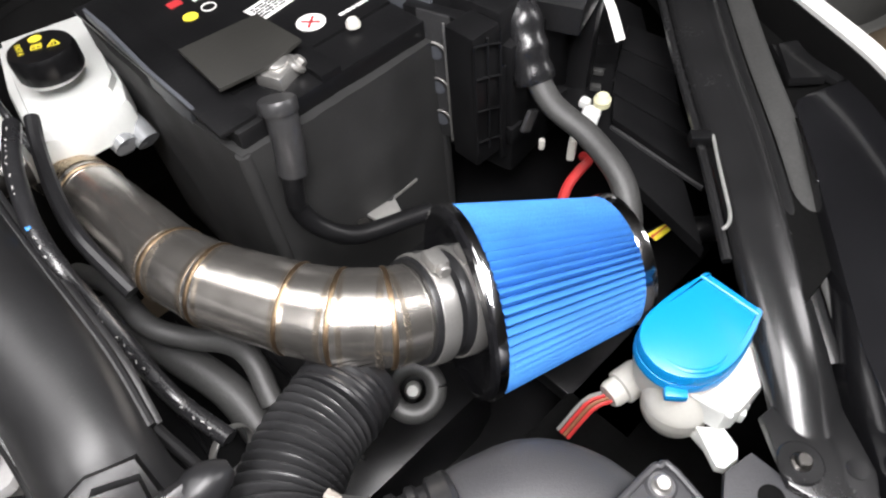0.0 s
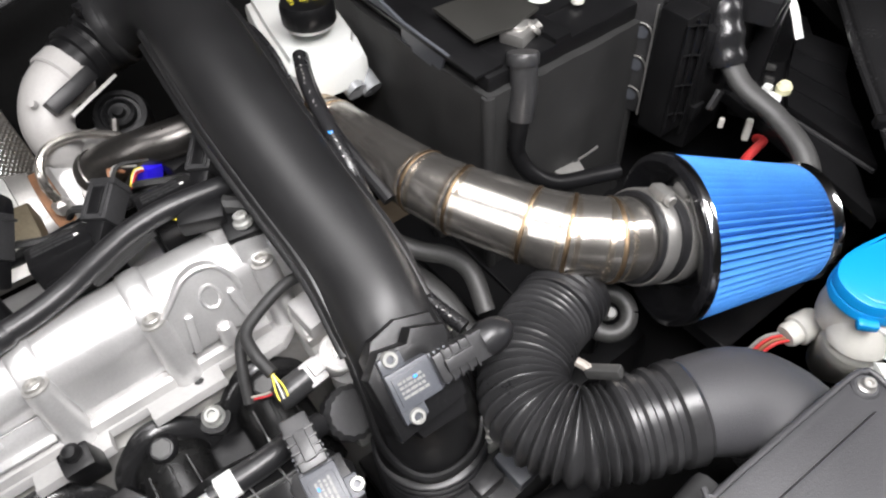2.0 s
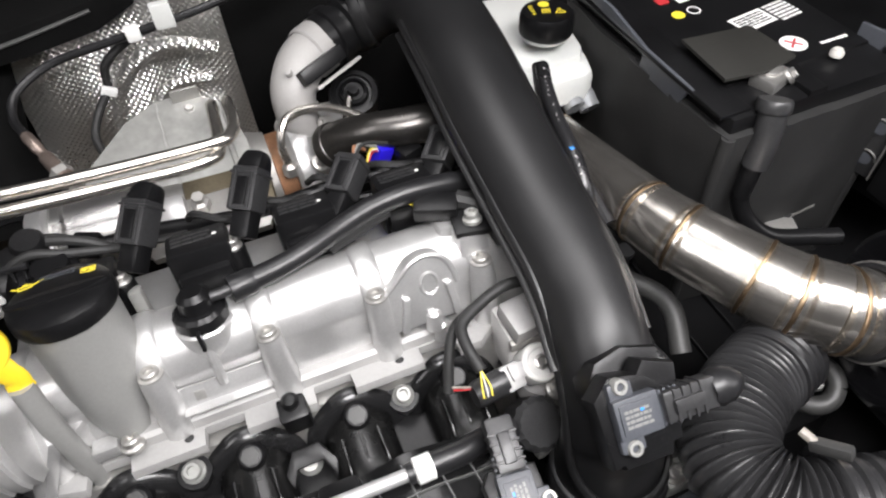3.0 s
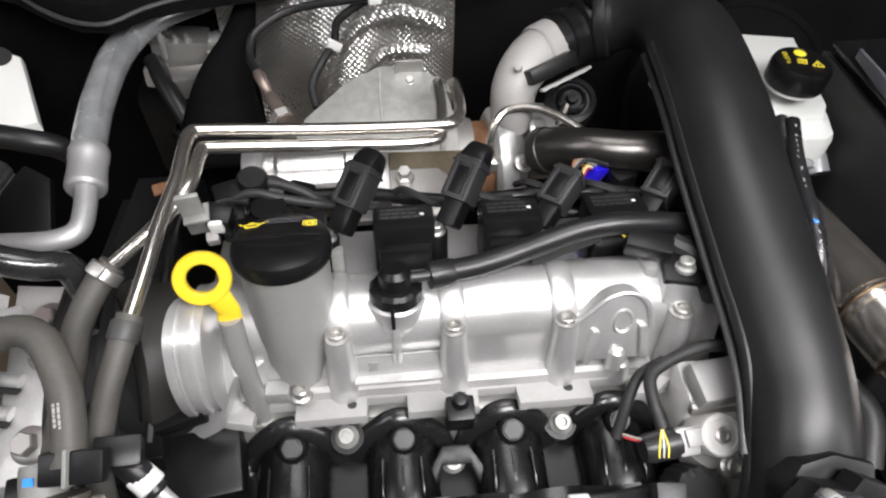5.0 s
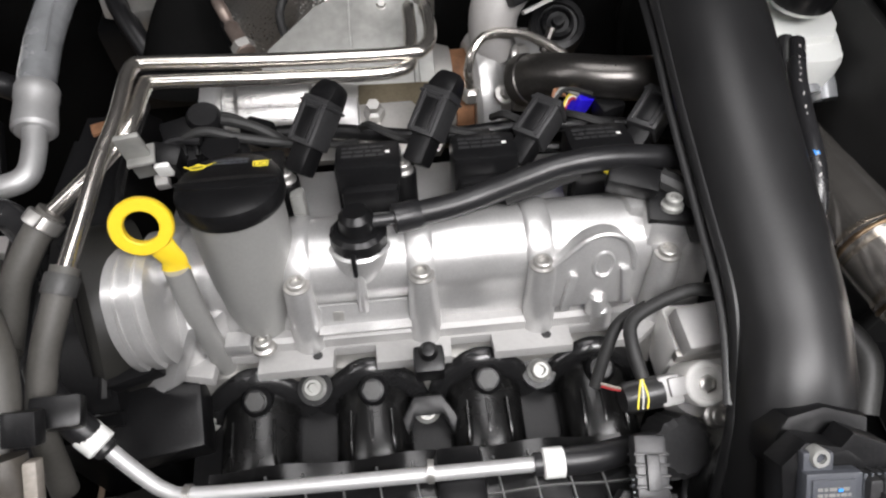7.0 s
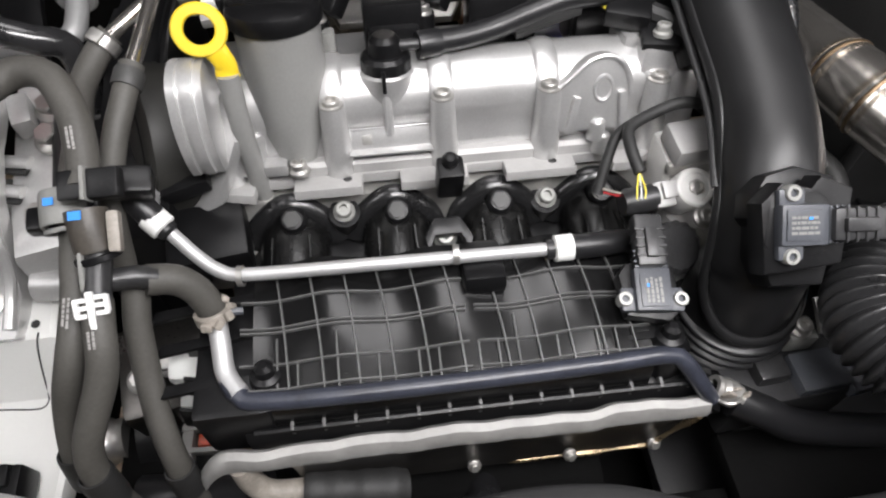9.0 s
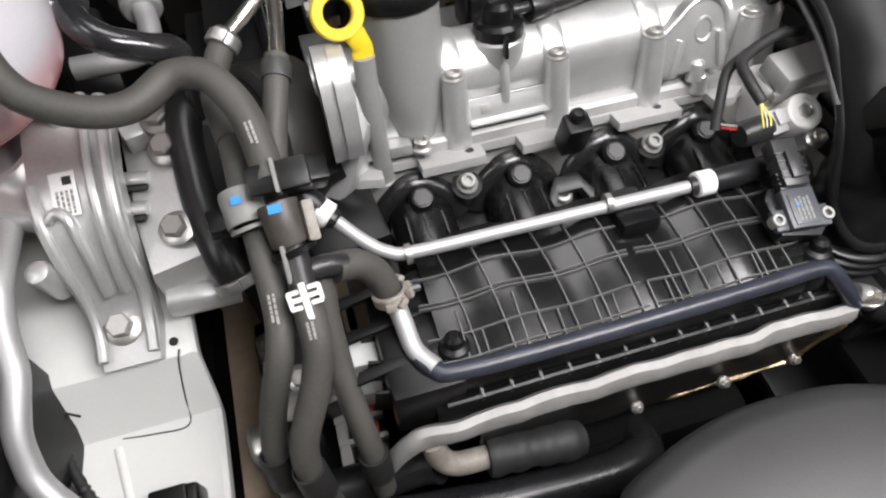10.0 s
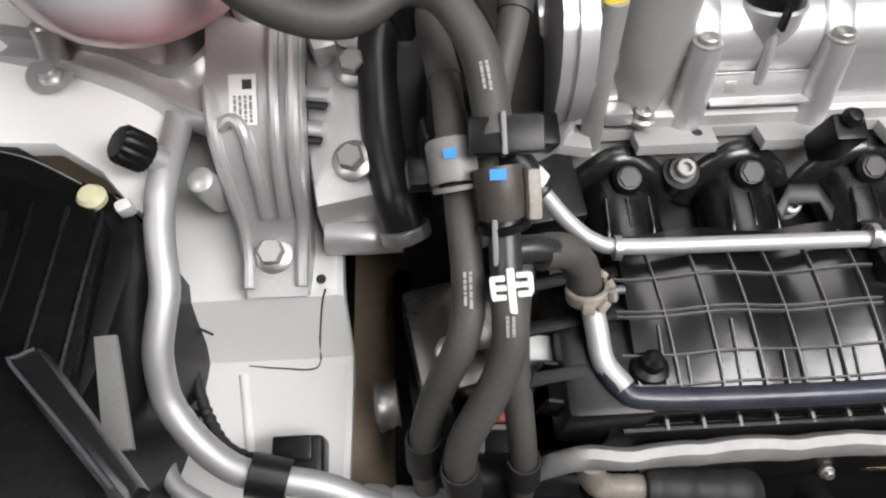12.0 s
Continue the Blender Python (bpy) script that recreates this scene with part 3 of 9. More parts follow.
part("step", prism([(-0.30, -0.10), (-0.27, -0.035), (-0.19, -0.004), (-0.10, 0.008), (0.03, 0.016), (0.03, -0.10)], 0.010, pose(0, 0, 0.876), 0.004), FRONTGREY, front)
# the cowl's near-black colour carries the shade of the void before the engine
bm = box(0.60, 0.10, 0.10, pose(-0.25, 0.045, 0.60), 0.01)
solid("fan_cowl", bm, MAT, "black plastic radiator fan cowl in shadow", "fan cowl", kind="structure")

# ---- battery side ----
def worm_clamp(at, axis, r, name="hose_clamp", screw=(0, 0, 1), parent=None):
    """A stainless band with its screw housing."""
    host = part(name, band(at, axis, r, 0.0125), ZINC, parent) if parent else thing(name, "stainless worm-drive hose clamp with slotted band", "hose clamp", at)
    a = V(axis).normalized()
    s = V(screw)
    s = (s - a * s.dot(a)).normalized()
    top = V(at) + s * (r + 0.002)
    t = a.cross(s)
    if not parent:
        part("band", band(at, axis, r, 0.0125), ZINC, host)
        m = Matrix((t, a, s)).transposed().to_4x4()
        m.translation = top - s * 0.001
        part("screw_housing", box(0.016, 0.013, 0.008, m, 0.003), ZINC, host)
        part("screw", lathe([(0, 0), (0.0045, 0), (0.0045, 0.004), (0.0035, 0.005), (0, 0.005)], frame_along(top + s * 0.003 + t * 0.008, t), 12), ZINC, host)
        bm = bmesh.new()
        for i in range(16):
            ang = 0.5 + i * 0.085
            d = (s * math.cos(ang) - t * math.sin(ang)).normalized()
            mm = Matrix((a.cross(d), a, d)).transposed().to_4x4()
            mm.translation = V(at) + d * (r + 0.0014)
            box(0.0014, 0.0065, 0.0004, mm, 0, bm)
        part("slots", bm, INK, host)
    return host


# stainless intake pipe, bent, with weld beads
PIPE = [(0.020, 0.575, 0.845), (0.024, 0.530, 0.860), (0.027, 0.475, 0.877), (0.030, 0.395, 0.893), (0.034, 0.338, 0.901), (0.044, 0.302, 0.902), (0.072, 0.250, 0.897),
        (0.088, 0.224, 0.896), (0.110, 0.203, 0.893), (0.152, 0.186, 0.882)]


def rp(k):
    """The pipe widens towards the filter."""
    return 0.0262 + 0.0068 * min(1, max(0, (k - 0.45) / 0.45))
intake = thing("intake_pipe", "brushed stainless intake pipe with bronze weld beads", "intake pipe", (0.08, 0.26, 0.846))
CUTS = [PIPE[k] for k in (0, 2, 4, 5, 6, 7, 8, 9)]
WAY = [0.0, 0.20, 0.52, 0.61, 0.74, 0.82, 0.88, 1.0]
for k in range(7):
    bm = bmesh.new()
    ends = []
    for j in (k, k + 1):
        p = V(CUTS[j])
        d = (V(CUTS[min(j + 1, 7)]) - V(CUTS[max(j - 1, 0)])).normalized()
        m = frame_along(p, d)
        ends.append([bm.verts.new(m @ V((rp(WAY[j]) * math.cos(a), rp(WAY[j]) * math.sin(a), 0))) for a in (2 * math.pi * q / 72 for q in range(72))])
    for q in range(72):
        bm.faces.new((ends[0][q], ends[0][(q + 1) % 72], ends[1][(q + 1) % 72], ends[1][q]))
    part("tube_segment", bm, STEEL, intake, "brushed stainless tube segment")
line = curve_points(PIPE, 0.002)


def along(p):
    i = min(range(len(line)), key=lambda k: (line[k] - V(p)).length)
    j = min(max(i, 2), len(line) - 3)
    return line[i], (line[j + 2] - line[j - 2]).normalized(), i


for p in (PIPE[2], PIPE[4], PIPE[5], PIPE[6], PIPE[7], PIPE[8]):
    q, d, i = along(p)
    RP = rp(WAY[CUTS.index(p)])
    part("weld_bead", lathe([(RP - 0.001, -0.0022), (RP + 0.0006, -0.0013), (RP + 0.0010, 0), (RP + 0.0006, 0.0013), (RP - 0.001, 0.0022)], frame_along(q, d), 60,
                            lobes=lambda a: 1 + 0.006 * math.sin(31 * a)), WELD, intake, "bronze-coloured weld bead")
    n = CUTS.index(p)
    for other in (CUTS[n - 1], CUTS[n + 1]):
        dd = (V(other) - V(p)).normalized()
        part("heat_tint", lathe([(RP - 0.0008, 0.0010), (RP + 0.0004, 0.0014), (RP + 0.0002, 0.0046), (RP - 0.0008, 0.0054)], frame_along(q, dd), 72), TINTBAND, intake,
             "straw-coloured heat tint beside the weld")
part("heat_tint", sweep([PIPE[0], PIPE[1], (0.0265, 0.486, 0.874)], 0.0265, 40, 0.004, caps=False), TINT, intake, "heat-tinted end of the pipe")

# silicone coupler, clamps, filter
A0, A1 = V((0.143, 0.1905, 0.8845)), V((0.182, 0.180, 0.869))
ax = (A1 - A0).normalized()
coupler = solid("coupler", lathe([(0.0322, -0.022), (0.0352, -0.022), (0.0360, -0.020), (0.0360, -0.004), (0.0348, 0.000), (0.0362, 0.004), (0.0366, 0.020), (0.0375, 0.026), (0.033, 0.028)],
                frame_along(A0, ax), 40), RUBBER, "black silicone coupler between pipe and air filter", "hose coupler")
worm_clamp(A0 - ax * 0.012, ax, 0.0362, screw=(-0.10, 0.10, 0.9))
worm_clamp(A0 + ax * 0.012, ax, 0.0368, screw=(-0.10, 0.10, 0.9))
F0, F1 = V((0.1632, 0.1901, 0.8648)), V((0.2729, 0.1404, 0.8501))
fx = (F1 - F0).normalized()
FL = (F1 - F0).length
R0, R1 = 0.0690, 0.0500
filt = thing("air_filter", "blue pleated cone air filter with chrome end rings", "air filter", F0.lerp(F1, 0.5) - V((0, 0, 0.07)))
m = frame_along(F0, fx)
NP = 64
bm = bmesh.new()
rings = []
for i in range(5):
    k = i / 4
    r = R0 + (R1 - R0) * k
    rings.append([bm.verts.new(m @ V((math.cos(a) * rr, math.sin(a) * rr, 0.006 + k * (FL - 0.012))))
                  for j in range(NP * 4) for a, rr in [(2 * math.pi * j / (NP * 4), r - (0.0, 0.0020, 0.0080, 0.0020)[j % 4])]])
for a, b in zip(rings, rings[1:]):
    n = len(a)
    for k in range(n):
        bm.faces.new((a[k], a[(k + 1) % n], b[(k + 1) % n], b[k]))
part("pleats", bm, BLUE, filt, "blue cotton pleats", 40)
part("base_ring", lathe([(R0 - 0.006, -0.001), (R0 + 0.0010, -0.0015), (R0 + 0.0020, 0.001), (R0 + 0.0016, 0.0045), (R0 - 0.004, 0.006)], m, 72), CHROME, filt, "chrome base ring")
part("base_cap", lathe([(0.037, 0.010), (0.041, 0.006), (0.050, 0.000), (0.060, -0.0045), (R0 - 0.004, -0.0060), (R0 + 0.0005, -0.0040), (R0 + 0.0010, -0.0012)], m, 72, lobes=lambda a: 1 + 0.006 * math.sin(5 * a) + 0.004 * math.sin(11 * a + 1)), GLOSS, filt, "glossy dark base cap")
part("neck", lathe([(0.030, -0.010), (0.0340, -0.010), (0.0345, 0.010), (0.040, 0.012)], m, 48), RUBBER, filt, "black rubber neck")
part("end_ring", lathe([(R1 - 0.004, FL - 0.007), (R1 + 0.0006, FL - 0.0065), (R1 + 0.0018, FL - 0.002), (R1 + 0.0014, FL + 0.002), (R1 - 0.004, FL + 0.004)], m, 64), CHROME, filt, "chrome end ring")
part("end_cap", lathe([(R1 - 0.006, FL + 0.004), (R1 - 0.02, FL + 0.007), (0, FL + 0.007)], m, 64), GLOSS, filt, "dark end cap")

# pipe bracket: plastic eye under the coupler
eye = thing("hose_bracket", "black rubber ring mount under the intake coupler", "bracket", (0.106, 0.186, 0.72))
mm = frame_along((0.106, 0.186, 0.818), (-0.3, -0.4, 0.85))
bm = bmesh.new()
for i in range(1):
    pts = [mm @ V((0.017 * math.cos(a), 0.017 * math.sin(a), 0)) for a in (2 * math.pi * k / 14 for k in range(15))]
    sweep(pts, 0.0075, 12, 0.004, bm=bm)
part("ring", bm, DUSTY, eye)
part("stud", lathe([(0, -0.01), (0.006, -0.01), (0.006, 0.006), (0.004, 0.010), (0, 0.010)], mm, 16), GREYPL, eye)
part("stem", sweep([(0.11, 0.195, 0.812), (0.12, 0.21, 0.79), (0.12, 0.21, 0.72)], 0.008, 10), BLACK, eye)

# corrugated hose to the airbox
hose = thing("corrugated_hose", "black corrugated rubber intake hose in a tight bend", "hose", (0.02, 0.13, 0.83))
CORR = [(0.054, 0.197, 0.858), (0.024, 0.186, 0.864), (-0.009, 0.164, 0.868), (-0.021, 0.138, 0.869), (-0.012, 0.113, 0.870), (0.001, 0.103, 0.871), (0.016, 0.096, 0.872)]
part("bellows", sweep(CORR, lambda k, s: 0.0268 + 0.0058 * (abs(math.sin(s * math.pi / 0.0056)) ** 1.4), 48, 0.0007), BELLOWS, hose, angle=60)
d = (V(CORR[0]) - V(CORR[1])).normalized()
part("cuff", lathe([(0.028, -0.006), (0.0330, -0.005), (0.0335, -0.003), (0.0310, -0.001), (0.0310, 0.001), (0.0334, 0.003), (0.0334, 0.005), (0.0310, 0.007), (0.0310, 0.009), (0.0332, 0.011), (0.0332, 0.013), (0.0312, 0.015), (0.0335, 0.017), (0.0338, 0.024), (0.0300, 0.0245), (0.027, 0.006)],
                   frame_along(V(CORR[0]), d), 40), RUBBER, hose, "smooth cuff with a rolled rim")
d2 = V((0.92, -0.38, 0.02)).normalized()
mm = frame_along(V(CORR[-1]) - d2 * 0.004, d2)
part("cuff", lathe([(0.028, 0.0), (0.0325, 0.0), (0.0345, 0.002), (0.0345, 0.005), (0.0315, 0.007), (0.0315, 0.010), (0.0340, 0.012), (0.0340, 0.016), (0.0312, 0.018), (0.0312, 0.022), (0.0340, 0.024), (0.0340, 0.028), (0.0315, 0.030), (0.0315, 0.034), (0.0345, 0.036), (0.0350, 0.046), (0.0330, 0.049), (0.028, 0.050)], mm, 48),
     BELLOWS, hose, "ribbed cuff on the airbox duct")
part("cuff_rib", box(0.004, 0.010, 0.004, frame_along(mm @ V((0.016, -0.027, 0.010)), d2), 0.001), BELLOWS, hose)
part("clip", box(0.008, 0.024, 0.008, pose(0.020, 0.120, 0.902, -30, 10, 24), 0.002), DUSTY, hose, "black plastic latch")
part("pin", sweep([(0.017, 0.126, 0.902), (0.013, 0.139, 0.903)], 0.0032, 8), AGED, hose, "pale plastic pin")

# airbox
airbox = thing("airbox", "black plastic airbox with a grained flat lid", "airbox", (0.07, -0.06, 0.70))
LID = [(0.139, 0.028), (0.148, 0.026), (0.154, 0.019), (0.14, -0.038), (0.127, -0.04), (0.078, -0.043), (0.02, -0.12), (-0.06, -0.09), (0.012, 0.031)]
part("body", prism([(x * 0.97, y * 0.97 - 0.004) for x, y in LID], 0.085, pose(0, 0, 0.805), 0.004), BLACK, airbox)
part("lid", prism(LID, 0.012, pose(0, 0, 0.885), 0.005), GRAIN, airbox, "grained lid")
part("lid_panel", prism([(0.128, 0.006), (0.130, 0.000), (0.124, -0.034), (0.080, -0.040), (0.02, -0.115), (-0.05, -0.084), (-0.043, -0.076), (0.020, 0.010)], 0.0060, pose(0, 0, 0.8963), 0.0045), GRAIN, airbox)
part("lid_rim", sweep([(-0.066, -0.086, 0.8975), (0.008, 0.0285, 0.8975), (0.014, 0.0315, 0.8975), (0.060, 0.0305, 0.8975), (0.137, 0.0275, 0.8975), (0.148, 0.0245, 0.8975), (0.1515, 0.017, 0.8975), (0.139, -0.036, 0.8975)], 0.0020, 8, 0.006), GRAIN, airbox)
for p in ((0.140, 0.018, 0.8985),):
    part("screw_boss", lathe([(0.0, -0.02), (0.0085, -0.02), (0.0085, -0.001), (0.007, 0.0003), (0, 0.0003)], frame_along(V(p), (0, -0.05, 1)), 24), GRAIN, airbox)
    part("screw", bolt_head(V(p) + V((0, 0, 0.0002)), (0, -0.05, 1), 0.0040), ZINC, airbox, "star-socket screw")
duct = sweep([(0.046, 0.084, 0.873), (0.072, 0.075, 0.870), (0.100, 0.056, 0.862), (0.115, 0.00, 0.842)], lambda k, s: 0.0315 + 0.010 * min(1, k * 1.6), 36, 0.006, 0.80)
part("duct", duct, GRAIN, airbox, "moulded outlet duct")

# washer bottle with its blue cap
wash = thing("washer_bottle", "milky plastic washer bottle with a sky-blue flip cap", "washer bottle", (0.235, 0.05, 0.72))
CAP = [(0.2705, 0.0762), (0.2720, 0.0748), (0.2720, 0.0560), (0.2715, 0.0365), (0.2695, 0.0345), (0.257, 0.0312), (0.237, 0.0285), (0.221, 0.0300), (0.208, 0.0365), (0.199, 0.047), (0.196, 0.059), (0.199, 0.072), (0.208, 0.081), (0.222, 0.0845), (0.241, 0.083), (0.257, 0.0795)]
cm = Matrix(((1, 0, 0, 0), (0, 1, 0, 0), (0.02, 0.06, 1, 0.880), (0, 0, 0, 1)))
CAP = [(p[0], p[1]) for p in curve_points([(x, y, 0) for x, y in CAP + CAP[:1]], 0.003)][:-1]
part("cap", prism(CAP, 0.010, cm, 0.004), CAPBLUE, wash, "sky-blue flip cap")
part("cap_rim", prism([(0.228 + (x - 0.228) * 1.02, 0.056 + (y - 0.056) * 1.02) for x, y in CAP if x < 0.258], 0.008, cm @ Matrix.Translation((0, 0, -0.008)), 0.002), CAPBLUE, wash)
part("cap_tongue", box(0.014, 0.007, 0.007, cm @ pose(0.1975, 0.044, -0.010, 0, 0, -50), 0.002), CAPBLUE, wash)
part("cap_ridge", sweep([cm @ V((0.2665, y, 0.0096)) for y in (0.076, 0.056, 0.036)], 0.0016, 8), CAPBLUE, wash)
part("cap_ridge", sweep([cm @ V((0.226 + 0.023 * math.cos(a), 0.057 + 0.023 * math.sin(a), 0.0095)) for a in (3.0, 3.4, 3.8, 4.2, 4.6, 5.0)], lambda k, s: 0.0004 + 0.0014 * math.sin(math.pi * k), 8), CAPBLUE, wash)
nm = frame_along((0.228, 0.056, 0.880), (-0.05, -0.10, 1.0))
part("neck", lathe([(0, -0.040), (0.025, -0.040), (0.027, -0.03), (0.0275, -0.008), (0.0265, -0.003), (0, -0.003)], nm, 36), NATURAL, wash)
part("body", sweep([(0.226, 0.052, 0.872), (0.219, 0.048, 0.855), (0.215, 0.046, 0.840), (0.222, 0.047, 0.822), (0.240, 0.051, 0.79), (0.262, 0.056, 0.75)], lambda k, s: 0.0205 + 0.002 * math.sin(3 * k), 28, 0.003), NATURAL, wash)
part("shoulder", prism([(0.206, 0.046), (0.214, 0.017), (0.222, 0.0115), (0.248, 0.0105), (0.262, 0.019), (0.281, 0.030), (0.276, 0.048), (0.235, 0.072)], 0.024, Matrix(((1, 0, 0, 0), (0, 1, 0, 0), (-0.05, 0.25, 1, 0.850), (0, 0, 0, 1))), 0.005), WHITE, wash)
part("seam_rib", sweep([(0.207, 0.043, 0.874), (0.212, 0.028, 0.868), (0.218, 0.014, 0.862)], 0.0018, 8), WHITE, wash)
part("tab", prism([(0.208, 0.028), (0.220, 0.014), (0.2145, 0.001), (0.208, -0.003), (0.1965, -0.001), (0.194, 0.004)], 0.007, pose(0, 0, 0.836), 0.003), WHITE, wash)
part("tab_stem", prism([(0.206, 0.028), (0.213, 0.028), (0.207, 0.004), (0.200, 0.004)], 0.006, pose(0, 0, 0.831), 0.002), WHITE, wash)
for i in range(4):
    part("rib", box(0.005, 0.008, 0.012, pose(0.232 + 0.0075 * i, 0.0125 + 0.0015 * i, 0.838, 0, 0, 20 + 6 * i), 0.0016), WHITE, wash)
part("rim_seal", sweep([(0.268, 0.034, 0.866), (0.280, 0.026, 0.858), (0.278, 0.012, 0.850), (0.266, 0.000, 0.846)], 0.004, 8), BLACK, wash)

# washer pump connector under the filter
conn = thing("pump_connector", "grey plastic connector with red and brown wires", "connector", (0.19, 0.075, 0.79))
part("housing", lathe([(0, 0), (0.0085, 0), (0.010, 0.003), (0.010, 0.010), (0.0125, 0.011), (0.0125, 0.026), (0.011, 0.030), (0, 0.030)], frame_along((0.199, 0.084, 0.815), (0.9, -0.2, 0.1)), 24), NATURAL, conn)
for i in range(4):
    part("wire", sweep([(0.198, 0.084 + 0.003 * i - 0.004, 0.815), (0.186, 0.086 + 0.003 * i, 0.812), (0.165, 0.09 + 0.003 * i, 0.790)], 0.0014, 6), (RED, PAPER, RED, GREYPL)[i], conn)

# battery in its felt sleeve
bat = thing("battery", "black starter battery in a dark felt sleeve", "battery", (0.205, 0.47, 0.76))
BM = Matrix.Translation((0.204, 0.476, 0.77))
part("case", box(0.172, 0.240, 0.170, BM, 0.004), BLACK, bat)
part("lid", box(0.176, 0.246, 0.018, BM @ Matrix.Translation((0, 0, 0.167)), 0.003), BLACK, bat)
part("lid_step", prism([(-0.07, -0.085), (0.085, -0.085), (0.085, 0.12), (-0.07, 0.12)], 0.004, BM @ Matrix.Translation((0, 0, 0.184)), 0.001), BLACK, bat)
part("handle_recess", box(0.030, 0.236, 0.004, BM @ Matrix.Translation((-0.083, 0, 0.1845)), 0.001), BLACK, bat)
poly = [(-0.093, -0.128), (0.097, -0.128), (0.097, 0.131), (-0.093, 0.131)]
for (x0, y0), (x1, y1), top0, top1 in ((poly[0], poly[1], 0.171, 0.168), (poly[3], poly[0], 0.170, 0.171), (poly[1], poly[2], 0.166, 0.166)):
    q = V((x1 - x0, y1 - y0, 0)).normalized()
    n = V((-q.y, q.x, 0))
    bm = bmesh.new()
    vs = []
    for k in range(33):
        t = k / 32
        p = V((x0 + (x1 - x0) * t, y0 + (y1 - y0) * t, 0))
        top = top0 + (top1 - top0) * t + 0.0012 * noise.noise((t * 9, x0 * 40, 2.0))
        col = []
        for r in range(17):
            z = -0.07 + (top + 0.07) * r / 16
            dip = 0.0045 * math.sin(math.pi * t) + (0.0028 * noise.noise((p.x * 22, p.y * 22, z * 16)) + 0.0012 * noise.noise((p.x * 70, p.y * 70, z * 55))) * min(1, 6 * t, 6 * (1 - t))
            col.append(bm.verts.new(BM @ (p - n * dip + V((0, 0, z)))))
        col += [bm.verts.new(BM @ (p + n * 0.006 + V((0, 0, top)))), bm.verts.new(BM @ (p + n * 0.006 + V((0, 0, -0.07))))]
        vs.append(col)
    for a, b in zip(vs, vs[1:]):
        for k in range(len(a)):
            bm.faces.new((a[k], a[(k + 1) % len(a)], b[(k + 1) % len(a)], b[k]))
    bm.faces.new(vs[0])
    bm.faces.new(vs[-1])
    part("sleeve", bm, FELT, bat, "dark felt heat sleeve", 60)
for k, h in ((0, 0.170), (1, 0.166)):
    part("sleeve_corner", sweep([BM @ V((poly[k][0] * 0.975, poly[k][1] * 0.98, z)) for z in (-0.07, 0.05, h)], 0.0058, 12, 0.02), FELT, bat)
FOLD = [(0.561, 0.971), (0.522, 0.971), (0.463, 0.960), (0.403, 0.959), (0.361, 0.956), (0.402, 0.953), (0.410, 0.935), (0.469, 0.937), (0.467, 0.953), (0.561, 0.962)]
part("sleeve_fold", prism(FOLD, 0.003, Matrix(((0, 0, -1, 0.1098), (1, 0, 0, 0), (0, 1, 0, 0), (0, 0, 0, 1))), 0.0006), SENSOR, bat, "smooth grey tongue of the sleeve")
TOPZ = 0.1885
part("flap", prism([(-0.072, -0.026), (-0.006, -0.034), (-0.003, -0.088), (-0.036, -0.096), (-0.076, -0.090)], 0.003, BM @ Matrix.Translation((0, 0, 0.1985)) @ pose(0, 0, 0, 0.5, -0.5, 0), 0.0010), FLAP, bat, "matt black flap over the terminal")
part("flap_stem", box(0.05, 0.03, 0.012, BM @ Matrix.Translation((-0.038, -0.055, 0.185)), 0.002), BLACK, bat)
part("terminal_well", prism([(-0.014, -0.123), (0.004, -0.123), (0.004, -0.086), (-0.006, -0.080), (-0.014, -0.086)], 0.006, BM @ Matrix.Translation((0, 0, 0.184)), 0.0015), BLACK, bat)
part("terminal", lathe([(0, 0), (0.010, 0), (0.009, 0.018), (0.007, 0.019), (0, 0.019)], BM @ Matrix.Translation((-0.030, -0.092, 0.180)), 20), ZINC, bat, "bare lead terminal")
tcl = part("terminal_clamp", box(0.030, 0.024, 0.012, BM @ pose(-0.030, -0.094, 0.184, 0, 0, 20), 0.003), ZINC, bat, "zinc terminal clamp")
part("clamp_bolt", hex_bolt(BM @ V((-0.018, -0.100, 0.192)), (0.6, -0.2, 0.5), 0.005), ZINC, tcl)
for x, y, mt, r in ((-0.036, 0.025, PRINT, 0.0065),):
    part("warning_dot", lathe([(0, 0), (r, 0), (r, 0.0004), (0, 0.0004)], BM @ Matrix.Translation((x, y, TOPZ)), 24), mt, bat, "yellow round warning mark")
part("warning_ring", lathe([(0.0055, 0), (0.0067, 0), (0.0067, 0.0004), (0.0055, 0.0004), (0.0055, 0)], BM @ Matrix.Translation((-0.018, 0.026, TOPZ)), 24), LABEL, bat)
part("warning_square", box(0.012, 0.010, 0.0004, BM @ Matrix.Translation((-0.035, 0.053, TOPZ)), 0), REDINK, bat, "red printed warning square")
part("warning_square", box(0.012, 0.010, 0.0004, BM @ Matrix.Translation((-0.016, 0.048, TOPZ)), 0), LABEL, bat)
lm = BM @ pose(0.020, -0.025, TOPZ, 0, 0, 8)
part("sticker", box(0.040, 0.024, 0.0004, lm @ Matrix.Translation((0, 0.012, 0)), 0), LABEL, bat, "white printed sticker")
bars(lm @ Matrix.Translation((0, 0.012, 0.0004)), 0.034, 0.018, 5, INK, bat)
bars(BM @ pose(0.055, -0.01, TOPZ, 0, 0, 8), 0.026, 0.030, 6, LABEL, bat, seed=4)
dm = BM @ Matrix.Translation((0.024, -0.060, TOPZ))
part("cross_disc", lathe([(0, 0), (0.012, 0), (0.012, 0.0004), (0, 0.0004)], dm, 28), LABEL, bat, "white disc with a red cross")
